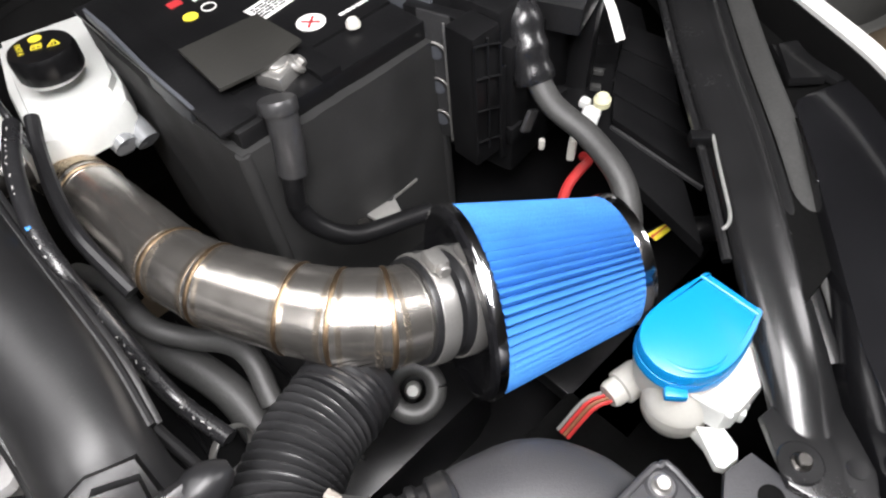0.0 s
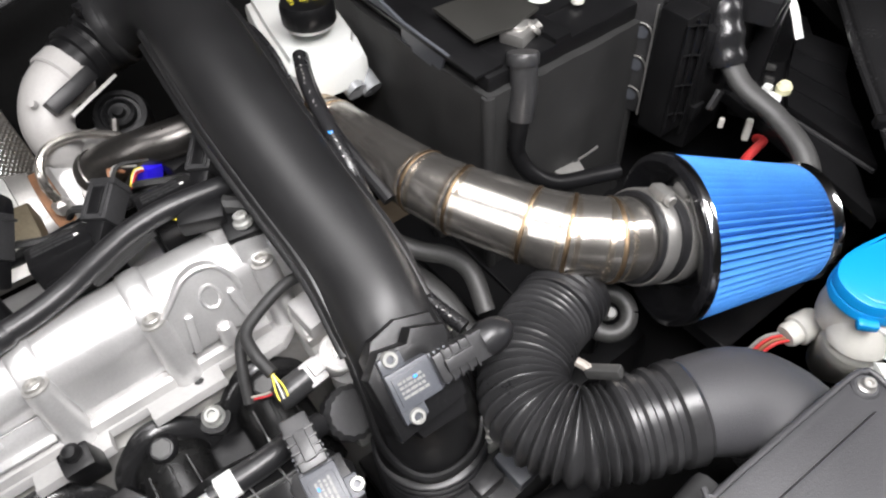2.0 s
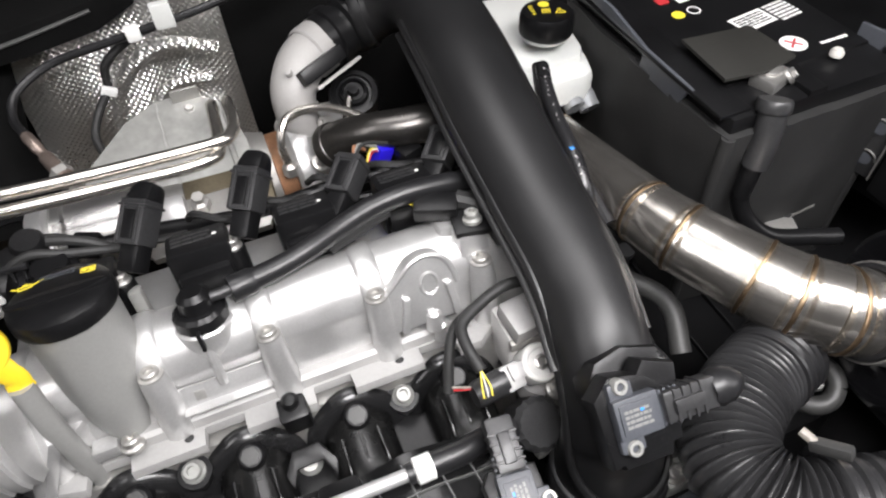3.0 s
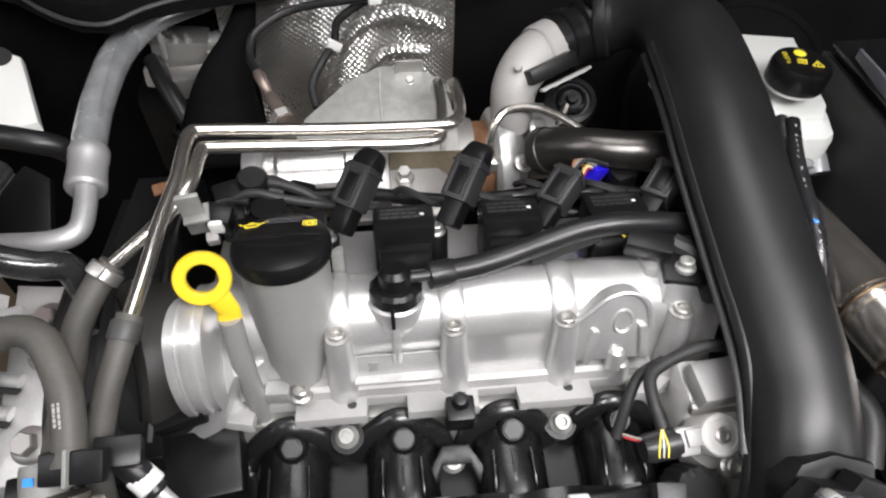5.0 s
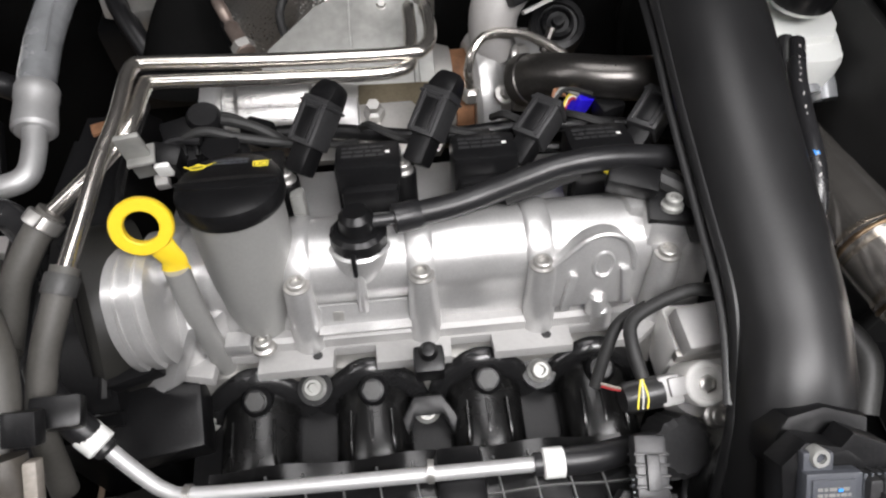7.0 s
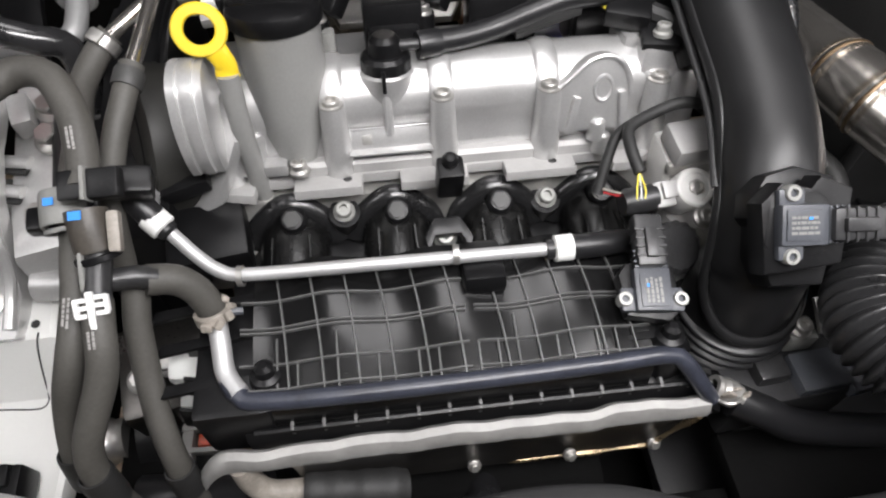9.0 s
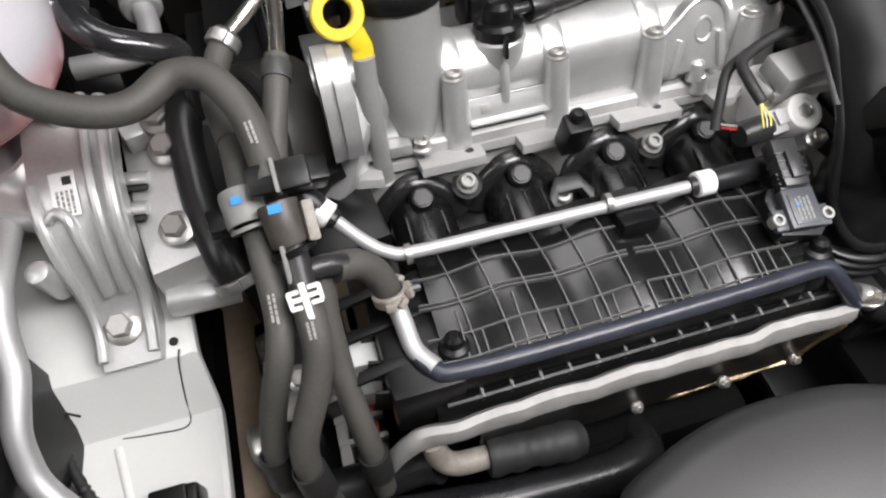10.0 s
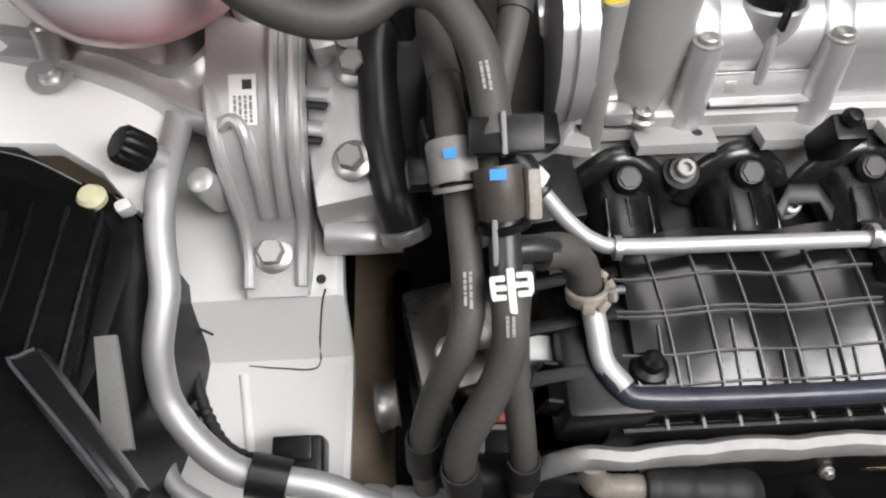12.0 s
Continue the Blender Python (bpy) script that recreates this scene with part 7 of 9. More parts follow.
part("bracket_column", lathe([(0, -0.04), (0.014, -0.04), (0.014, -0.001), (0, -0.001)], frame_along((-0.279, 0.292, 0.798), (0, -0.45, 0.9)), 20), BLACK, man)
part("under_runner", section([(0.240, 0.74), (0.240, 0.79), (0.315, 0.80), (0.33, 0.74)], -0.45, -0.13), BLACK, man)
# lower step with slots
part("lower_step", section([(0.137, 0.70), (0.137, 0.802), (0.140, 0.808), (0.160, 0.812), (0.165, 0.70)], -0.432, -0.122), BLACK, man)
for i in range(14):
    x = -0.40 + 0.021 * i
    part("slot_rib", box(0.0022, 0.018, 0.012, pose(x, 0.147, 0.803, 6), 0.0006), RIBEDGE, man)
part("edge_rib", sweep([(-0.425, 0.1385, 0.811), (-0.28, 0.1385, 0.812), (-0.125, 0.1385, 0.811)], 0.0025, 8, 0.05), BLACK, man)
part("end_box", box(0.05, 0.09, 0.06, pose(-0.435, 0.185, 0.778), 0.006), BLACK, man)
for i in range(3):
    part("end_fin", box(0.05, 0.0025, 0.028, pose(-0.448, 0.150 + 0.022 * i, 0.800, 0, 8, -8), 0.0008), BLACK, man)
part("end_fin", prism([(-0.07, 0.0), (0.03, 0.0), (0.03, 0.006), (-0.066, 0.008)], 0.004, pose(-0.415, 0.196, 0.838, 4, 0, 8), 0.001), BLACK, man)
part("end_fin", prism([(-0.07, 0.0), (0.03, 0.0), (0.03, 0.006), (-0.066, 0.008)], 0.004, pose(-0.41, 0.168, 0.834, 4, 0, 8), 0.001), BLACK, man)
part("end_fin", prism([(-0.07, 0.0), (0.03, 0.0), (0.03, 0.006), (-0.066, 0.008)], 0.004, pose(-0.42, 0.220, 0.842, 4, 0, 8), 0.001), BLACK, man)

# steel vacuum pipe with white collars
vp = thing("vacuum_pipe", "bright steel pipe with white plastic end collars", "pipe", (-0.33, 0.23, 0.86))
part("tube", sweep([(-0.468, 0.253, 0.890), (-0.452, 0.240, 0.876), (-0.438, 0.231, 0.869), (-0.420, 0.2275, 0.867), (-0.34, 0.226, 0.8665), (-0.205, 0.2255, 0.864)], 0.0047, 14), ALUPIPE, vp)
for p, q in (((-0.474, 0.257, 0.895), (0.6, -0.48, -0.45)), ((-0.205, 0.2255, 0.864), (1, 0, 0))):
    part("collar", lathe([(0.0072, -0.007), (0.0094, -0.006), (0.0094, 0.006), (0.0072, 0.007)], frame_along(p, q), 24), LABEL, vp, "white plastic collar")
    part("collar_core", lathe([(0.0, -0.012), (0.0070, -0.012), (0.0070, 0.010), (0.005, 0.012), (0.0, 0.012)], frame_along(p, q), 20), RUBBER, vp)
for x in (-0.425, -0.280):
    part("clip", lathe([(0.0055, -0.002), (0.0072, -0.002), (0.0072, 0.002), (0.0055, 0.002)], frame_along((x, 0.2268, 0.867), (1, -0.05, 0)), 16), ZINC, vp)
part("rubber_end", sweep([(-0.200, 0.2255, 0.864), (-0.180, 0.226, 0.863), (-0.160, 0.230, 0.858), (-0.135, 0.236, 0.845)], 0.0088, 14), RUBBER, vp)
part("rubber_end", sweep([(-0.470, 0.254, 0.891), (-0.484, 0.266, 0.906), (-0.496, 0.280, 0.915), (-0.505, 0.297, 0.915)], lambda k, s: 0.0074 + 0.0016 * min(1, 6 * k), 16), RUBBER, vp)

# lower coolant pipe and heat shield strip before the manifold
lw = thing("coolant_pipe", "dark blue-grey coolant pipe along the manifold", "pipe", (-0.28, 0.15, 0.83))
part("tube", sweep([(-0.4425, 0.206, 0.858), (-0.4400, 0.187, 0.8495), (-0.4375, 0.169, 0.8425), (-0.429, 0.154, 0.8400), (-0.412, 0.148, 0.839), (-0.32, 0.146, 0.839), (-0.20, 0.147, 0.839), (-0.150, 0.149, 0.838), (-0.136, 0.146, 0.832), (-0.122, 0.135, 0.815), (-0.112, 0.130, 0.800)],
                   0.0062, 16), STEELBLUE, lw)
part("end_tube", sweep([(-0.4425, 0.205, 0.857), (-0.4400, 0.187, 0.8495), (-0.4375, 0.169, 0.8425), (-0.428, 0.154, 0.8405)], 0.0066, 14), ALUPIPE, lw, "rubbed bare end of the pipe")
part("coupling", lathe([(0.005, -0.012), (0.0085, -0.012), (0.0090, -0.009), (0.0075, -0.006), (0.0098, -0.003), (0.0098, 0.005), (0.0078, 0.007), (0.0088, 0.010), (0.005, 0.014)], frame_along((-0.098, 0.134, 0.797), (0.85, -0.3, -0.4)), 28), ALU_DULL, lw, "dull metal quick coupling")
for k in range(3):
    part("coupling_claw", box(0.007, 0.0025, 0.010, pose(-0.104 + 0.006 * k, 0.129 + 0.004 * (k % 2), 0.801 - 0.002 * k, 15 * k, 30, -20 + 30 * k), 0.0008), AGED, lw)
part("coupling_wire", sweep([(-0.112, 0.130, 0.800), (-0.104, 0.122, 0.806), (-0.094, 0.124, 0.805), (-0.088, 0.132, 0.798)], 0.0012, 8), ZINC, lw)
part("coupling_clip", box(0.016, 0.020, 0.008, pose(-0.112, 0.134, 0.790, 0, 30, -20), 0.002), BLACK, lw)
part("hose", sweep([(-0.092, 0.132, 0.788), (-0.07, 0.122, 0.782), (-0.04, 0.112, 0.770), (0.03, 0.105, 0.755)], 0.0125, 14), RUBBER, lw)
st = thing("exhaust_shield", "crumpled aluminium heat shield strip before the manifold", "heat shield", (-0.28, 0.12, 0.78))
bm = bmesh.new()
rows = []
for i in range(71):
    x = -0.470 + 0.356 * i / 70
    w = 0.0007 * math.sin(i * 0.45) + 0.0009 * noise.noise((i * 0.31, 2.0, 0.5)) * 2 + 0.0012 * noise.noise((i * 0.09, 0.3, 0.7)) * 2
    z = 0.800 + 0.0015 * math.sin(i * 0.21) - 0.030 * max(0, (-0.447 - x) / 0.023) ** 1.6
    rows.append([bm.verts.new((x, y, zz)) for y, zz in ((0.1345 + w * 0.4, z - 0.010), (0.134 + w, z - 0.001), (0.1305 + w, z + 0.003), (0.125 + w, z + 0.002), (0.122 + w, z - 0.004), (0.1215 + w * 0.5, z - 0.012))])
for a, b in zip(rows, rows[1:]):
    for k in range(5):
        bm.faces.new((a[k], a[k + 1], b[k + 1], b[k]))
part("strip", bm, STRIPALU, st, angle=50)
bm = bmesh.new()
rows = []
for i in range(31):
    x = -0.405 + 0.285 * i / 30
    drop = 0.060 * min(1, (-0.118 - x) / 0.03)
    rows.append([bm.verts.new((x, 0.1215 + 0.004 * math.sin(2.6 * f) + 0.0008 * noise.noise((i * 0.4, f * 3, 1.0)), 0.790 - drop * f)) for f in (0, 0.25, 0.5, 0.75, 1.0)])
for a, b in zip(rows, rows[1:]):
    for k in range(4):
        bm.faces.new((a[k], a[k + 1], b[k + 1], b[k]))
part("plate", bm, DARKMETAL, st, "dark glossy shield plate")
# TINT here stands in for tan reflections along the lip
part("lower_edge", sweep([(-0.405, 0.128, 0.728), (-0.33, 0.126, 0.728), (-0.278, 0.127, 0.729), (-0.206, 0.124, 0.732), (-0.150, 0.124, 0.732), (-0.138, 0.123, 0.745), (-0.120, 0.122, 0.790)], lambda k, s: 0.0024 + 0.0008 * math.sin(40 * k), 8, 0.005), TINT, st, "lower edge with its tan reflections put in as colour")
for p in ((-0.140, 0.121, 0.742), (-0.206, 0.119, 0.745), (-0.278, 0.121, 0.741)):
    part("nut", hex_bolt(p, (0, -0.8, 0.6), 0.0034), ZINC, st)
eb2 = thing("exhaust_bracket", "dark bracket below the heat shield strip", "bracket", (-0.27, 0.12, 0.63))
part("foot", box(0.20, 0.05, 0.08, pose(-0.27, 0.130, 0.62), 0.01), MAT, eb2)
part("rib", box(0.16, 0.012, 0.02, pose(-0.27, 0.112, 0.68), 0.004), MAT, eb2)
# dark unit under the duct's end
tv = thing("throttle_unit", "dark plastic throttle unit below the charge duct", "throttle unit", (-0.02, 0.15, 0.74))
part("body", box(0.10, 0.045, 0.05, pose(-0.040, 0.150, 0.732, 0, 0, 4), 0.005), PLUGGREY, tv)
part("step", box(0.040, 0.030, 0.018, pose(-0.020, 0.146, 0.776, 4, 0, 4), 0.003), SENSOR, tv)
part("step", box(0.026, 0.022, 0.014, pose(0.014, 0.140, 0.772, 4, 0, 8), 0.003), SENSOR, tv)
part("plug", box(0.024, 0.018, 0.016, pose(-0.055, 0.150, 0.778, 0, 0, 4), 0.003), PLUGGREY, tv)
part("connector", box(0.022, 0.02, 0.02, pose(-0.030, 0.172, 0.788, 0, 0, 0), 0.003), GREYPL, tv)
part("screw", bolt_head((-0.033, 0.170, 0.812), (0, -0.2, 1), 0.006), ZINC, tv)
part("lever", prism([(0, 0), (0.012, 0.004), (0.004, 0.03), (-0.006, 0.026)], 0.004, pose(-0.020, 0.165, 0.808, 20, 0, -20), 0.001), ZINC, tv)
gb = thing("gearbox", "dark gearbox casing deep in the bay", "gearbox", (0.06, 0.33, 0.52))
part("casing", box(0.26, 0.30, 0.20, pose(0.06, 0.33, 0.52), 0.03), BLACK, gb)
for i in range(5):
    part("casting_rib", box(0.004, 0.24, 0.008, pose(-0.03 + 0.045 * i, 0.33, 0.717), 0.0015), BLACK, gb)
part("breather", lathe([(0, 0), (0.008, 0), (0.008, 0.012), (0.011, 0.014), (0.010, 0.020), (0, 0.021)], pose(0.10, 0.42, 0.718), 18), PLUGGREY, gb)

# hoses between duct and intake pipe
solid("heater_hose", sweep([(-0.02, 0.44, 0.85), (-0.006, 0.398, 0.860), (-0.004, 0.352, 0.852), (0.012, 0.326, 0.843), (0.030, 0.303, 0.842), (0.036, 0.28, 0.838), (0.028, 0.25, 0.82)], 0.0085, 14), DUSTY, "dark grey rubber heater hose below the intake pipe", "hose")
solid("heater_hose", sweep([(-0.025, 0.42, 0.82), (-0.010, 0.380, 0.822), (0.001, 0.335, 0.812), (0.012, 0.29, 0.80), (0.010, 0.24, 0.78)], 0.0140, 16), DUSTY, "wide dark grey rubber heater hose below the intake pipe", "hose")
ring = solid("hose_spring_clip", band((-0.012, 0.245, 0.815), (0.3, -0.8, 0.2), 0.017, 0.006), ZINC, "round spring hose clip", "hose clip")
cb = thing("spiral_cable", "black cable with white dashes beside the charge duct", "cable", (-0.01, 0.33, 0.92))
SP = [(0.0105, 0.478, 0.962), (-0.004, 0.440, 0.962), (-0.013, 0.405, 0.960), (-0.019, 0.372, 0.957), (-0.0215, 0.347, 0.943), (-0.021, 0.331, 0.921), (-0.020, 0.311, 0.899), (-0.020, 0.291, 0.877), (-0.017, 0.268, 0.860), (-0.008, 0.232, 0.852)]
part("cable", sweep(SP, 0.0062, 14), HOSEGLOSS, cb)
sl = curve_points(SP, 0.002)
rnd = random.Random(5)
for i in range(6, len(sl) - 6, 3):
    d = (sl[i + 1] - sl[i - 1]).normalized()
    n = (V((-0.25, -0.35, 0.9)) - d * V((-0.25, -0.35, 0.9)).dot(d)).normalized()
    m = Matrix((d, n.cross(d), n)).transposed().to_4x4()
    m.translation = sl[i] + n * 0.0066
    if rnd.random() < 0.85 and not 40 < i % 70 < 52:
        part("dash", box(rnd.uniform(0.0012, 0.0030), rnd.uniform(0.0007, 0.0012), 0.0003, m @ pose(0, rnd.uniform(-0.0008, 0.0008), -0.0004, 0, 0, rnd.uniform(-30, 30)), 0), GREYCAST, cb)
part("blue_mark", box(0.003, 0.004, 0.0006, pose(-0.0205, 0.372, 0.9625, 0, -14, 0), 0), SKY, cb)
solid("thin_cable", sweep([(0.025, 0.51, 0.94), (0.014, 0.480, 0.932), (0.002, 0.428, 0.925), (-0.002, 0.385, 0.92), (0.002, 0.34, 0.90)], 0.0058, 10), RUBBER, "thin black cable over the intake pipe", "cable")
# brake fluid reservoir
rs = thing("brake_reservoir", "white plastic brake fluid reservoir with a black cap", "reservoir", (0.07, 0.57, 0.86))
rm = pose(0, 0, 0.895, -2, 3, 0)
part("body", prism([(0.018, 0.56), (0.013, 0.535), (0.017, 0.520), (0.030, 0.512), (0.084, 0.514), (0.096, 0.522), (0.105, 0.550), (0.117, 0.61), (0.135, 0.69), (0.045, 0.70), (0.026, 0.62)], 0.029, rm @ Matrix.Translation((0, 0, 0.008)), 0.009), WHITE, rs)
part("body_step", prism([(0.024, 0.545), (0.038, 0.532), (0.090, 0.538), (0.101, 0.555), (0.113, 0.61), (0.128, 0.68), (0.05, 0.69), (0.034, 0.61)], 0.010, rm @ Matrix.Translation((0, 0, 0.0345)), 0.005), WHITE, rs)
part("lower_step", prism([(0.028, 0.545), (0.036, 0.526), (0.082, 0.530), (0.092, 0.540), (0.10, 0.58), (0.11, 0.64), (0.04, 0.66)], 0.012, rm @ Matrix.Translation((0, 0, -0.002)), 0.003), WHITE, rs)
part("side_chamber", prism([(-0.030, 0.66), (0.010, 0.66), (0.012, 0.55), (0.004, 0.532), (-0.008, 0.535)], 0.040, pose(0, 0, 0.872), 0.007), WHITE, rs)
part("lower_body", prism([(0.040, 0.575), (0.080, 0.565), (0.10, 0.60), (0.11, 0.66), (0.045, 0.67)], 0.05, pose(0, 0, 0.85), 0.004), WHITE, rs)
part("neck", lathe([(0.024, 0), (0.024, 0.008), (0, 0.008)], pose(0.0635, 0.5665, 0.932), 30), WHITE, rs)
rcap = part("cap", lathe([(0.0255, 0), (0.0265, 0.002), (0.0265, 0.018), (0.0248, 0.022), (0.0, 0.023)], pose(0.0635, 0.5665, 0.9345, -2, 3), 72, lobes=lambda a: 1 + 0.014 * (1 if math.sin(30 * a) > 0 else 0)), BLACK, rs, "black knurled cap with yellow symbols")
km = flat_frame((0.0635, 0.5665, 0.9578), (0.02, 0.03, 1), (0.93, -0.36, 0))
part("round_symbol", lathe([(0, 0), (0.0058, 0), (0.0058, 0.0004), (0, 0.0004)], km @ Matrix.Translation((-0.002, 0.0125, 0)), 8), PRINT, rcap, "yellow round symbol")
bm = bmesh.new()
for x, y, w, h in ((0, 0.0030, 0.0082, 0.0009), (0, -0.0032, 0.0082, 0.0009), (-0.0038, 0, 0.0009, 0.0068), (0.0038, 0, 0.0009, 0.0068), (0, 0, 0.0009, 0.0068), (-0.0019, 0.0008, 0.0020, 0.0008), (0.0019, 0.0008, 0.0020, 0.0008)):
    box(w, h, 0.0004, km @ pose(x - 0.001, y - 0.001, 0), 0, bm)
part("book_symbol", bm, PRINT, rcap)
bm = bmesh.new()
for a, b in (((-0.0048, -0.004), (0.0048, -0.004)), ((0.0048, -0.004), (0, 0.005)), ((0, 0.005), (-0.0048, -0.004)), ((0, 0.0018), (0, -0.0022))):
    d = V((b[0] - a[0], b[1] - a[1], 0))
    box(d.length, 0.0010, 0.0004, km @ pose(0.0125 + (a[0] + b[0]) / 2, -0.002 + (a[1] + b[1]) / 2, 0, 0, 0, math.degrees(math.atan2(d.y, d.x))), 0, bm)
part("warning_symbol", bm, PRINT, rcap)
writing("DOT 4", 0.0062, km @ pose(-0.0145, 0.001, 0.0002, 0, 0, -80), PRINT, rcap)
part("mark_line", sweep([(0.000, 0.66, 0.928), (0.013, 0.60, 0.934), (0.013, 0.555, 0.930), (0.012, 0.530, 0.915), (0.012, 0.505, 0.895)], 0.0032, 10), HOSEGLOSS, rs)
bg = thing("reservoir_foot", "crumpled grey foil foot under the reservoir", "bracket", (0.07, 0.49, 0.86))
part("lobe", sweep([(0.064, 0.560, 0.890), (0.072, 0.534, 0.884), (0.074, 0.512, 0.874)], lambda k, s: 0.014 - 0.003 * k, 16), SLEEVE, bg)
part("lobe", sweep([(0.082, 0.560, 0.888), (0.090, 0.532, 0.880), (0.092, 0.512, 0.868)], lambda k, s: 0.011, 16), SLEEVE, bg)
sv = thing("brake_servo", "black brake servo in the shadow of the bulkhead", "brake servo", (0.10, 0.70, 0.80))
vm = frame_along((0.10, 0.70, 0.80), (-0.1, -0.95, 0.25))
part("shell", lathe([(0, -0.1), (0.11, -0.1), (0.12, -0.03), (0.10, 0.0), (0.05, 0.02), (0, 0.025)], vm, 40), MAT, sv)
part("rim", lathe([(0.118, -0.034), (0.124, -0.032), (0.124, -0.024), (0.116, -0.022)], vm, 40), MAT, sv)
solid("orange_cap", lathe([(0, 0), (0.03, 0), (0.034, 0.01), (0.03, 0.03), (0, 0.032)], pose(0.05, 0.765, 0.945), 28), ORANGE, "orange-brown plastic cap at the bulkhead", "cap")
vb = thing("violet_plug", "violet-blue electrical plug beside the coils", "connector", (-0.14, 0.49, 0.90))
part("housing", box(0.016, 0.014, 0.020, pose(-0.144, 0.488, 0.902, 10, 20, 20), 0.002), VIOLET, vb)
part("housing", box(0.020, 0.016, 0.014, pose(-0.118, 0.478, 0.905, 0, 0, 20), 0.002), BLACK, vb)
for i in range(3):
    part("wire", sweep([(-0.142 + 0.002 * i, 0.484, 0.918), (-0.150, 0.478 + 0.002 * i, 0.924), (-0.160, 0.462, 0.925)], 0.0013, 6), (RED, LABEL, PRINT)[i], vb)

# ---- belt side: hoses, engine mount, expansion tank ----
def rubber(pts, r, label, mat=None, name="coolant_hose", marks=()):
    ob = thing(name, label, "hose", pts[len(pts) // 2])
    part("tube", sweep(pts, r, 18, 0.005), mat or HOSE, ob)
    lp_ = curve_points(pts, 0.002)
    for at, ln_, kind in marks:
        i = min(range(2, len(lp_) - 2), key=lambda k: (lp_[k] - V(at)).length)
        d = (lp_[i + 2] - lp_[i - 2]).normalized()
        if kind == "clip":
            part("clip", band(lp_[i], d, r, ln_, 0.0012), DUSTY, ob, "dark hose band")
        else:
            up = V((-0.1, -0.5, 0.85))
            n = (up - d * up.dot(d)).normalized()
            m = Matrix((d, n.cross(d), n)).transposed().to_4x4()
            m.translation = lp_[i] + n * (r + 0.0002)
            if kind == "blue":
                part("blue_mark", box(ln_ * 0.7, 0.0055, 0.0006, m, 0), SKY, ob, "blue paint mark")
            elif kind == "dash":
                bars(m, ln_, 0.0055, 2, GREYCAST, ob, seed=int(abs(at[0]) * 1000))
            elif kind == "sock":
                part("end_sock", band(lp_[i], d, r + 0.0004, ln_, 0.0012), TAPE, ob, "black cloth end sock")
            elif kind == "crimp":
                part("spring_clip", band(lp_[i], d, r, 0.009, 0.0022), ZINC, ob, "bright spring clip")
                part("clip_ear", box(0.009, 0.010, 0.004, m, 0.0015), ZINC, ob)
    return ob


rubber([(-0.5185, 0.305, 0.9285), (-0.517, 0.285, 0.928), (-0.516, 0.258, 0.923), (-0.514, 0.240, 0.915), (-0.513, 0.220, 0.908), (-0.512, 0.201, 0.901), (-0.5125, 0.182, 0.894), (-0.517, 0.168, 0.882), (-0.526, 0.158, 0.861), (-0.534, 0.149, 0.836), (-0.539, 0.139, 0.812), (-0.540, 0.131, 0.785), (-0.540, 0.126, 0.74)],
       0.0084, "grey rubber coolant hose with white print", marks=(((-0.5125, 0.190, 0.897), 0.018, "dash"), ((-0.5395, 0.136, 0.800), 0.030, "sock")))
rubber([(-0.4940, 0.190, 0.910), (-0.4937, 0.185, 0.907), (-0.4935, 0.179, 0.904), (-0.4935, 0.168, 0.896), (-0.495, 0.160, 0.887), (-0.499, 0.152, 0.877), (-0.5045, 0.144, 0.867), (-0.511, 0.137, 0.855), (-0.517, 0.130, 0.841), (-0.5195, 0.123, 0.824), (-0.518, 0.116, 0.80), (-0.515, 0.112, 0.76)],
       0.0090, "grey rubber coolant hose with a white clip", marks=(((-0.4935, 0.172, 0.899), 0.010, "dash"), ((-0.5185, 0.118, 0.808), 0.030, "sock")))
rubber([(-0.482, 0.218, 0.893), (-0.486, 0.196, 0.872), (-0.4865, 0.174, 0.845), (-0.485, 0.157, 0.827), (-0.4825, 0.141, 0.805), (-0.480, 0.128, 0.778), (-0.479, 0.120, 0.74)], 0.0085, "thin grey rubber coolant hose", marks=(((-0.480, 0.127, 0.775), 0.026, "sock"),))
rubber([(-0.552, 0.43, 0.890), (-0.559, 0.380, 0.876), (-0.559, 0.351, 0.864), (-0.558, 0.327, 0.855), (-0.555, 0.304, 0.847), (-0.550, 0.284, 0.838), (-0.545, 0.268, 0.820)], 0.0138, "thick dark rubber coolant hose", RUBBER, "radiator_hose",
       marks=(((-0.547, 0.269, 0.824), 0.01, "crimp"),))
rubber([(-0.600, 0.475, 0.962), (-0.604, 0.440, 0.963), (-0.602, 0.414, 0.961), (-0.585, 0.398, 0.952), (-0.562, 0.398, 0.940), (-0.545, 0.405, 0.925), (-0.542, 0.395, 0.880), (-0.541, 0.378, 0.862), (-0.532, 0.345, 0.852), (-0.525, 0.32, 0.850), (-0.520, 0.29, 0.84)],
       0.0105, "black moulded coolant hose", FILM, "moulded_hose", marks=(((-0.602, 0.43, 0.963), 0.012, "clip"), ((-0.541, 0.384, 0.868), 0.014, "clip"),))
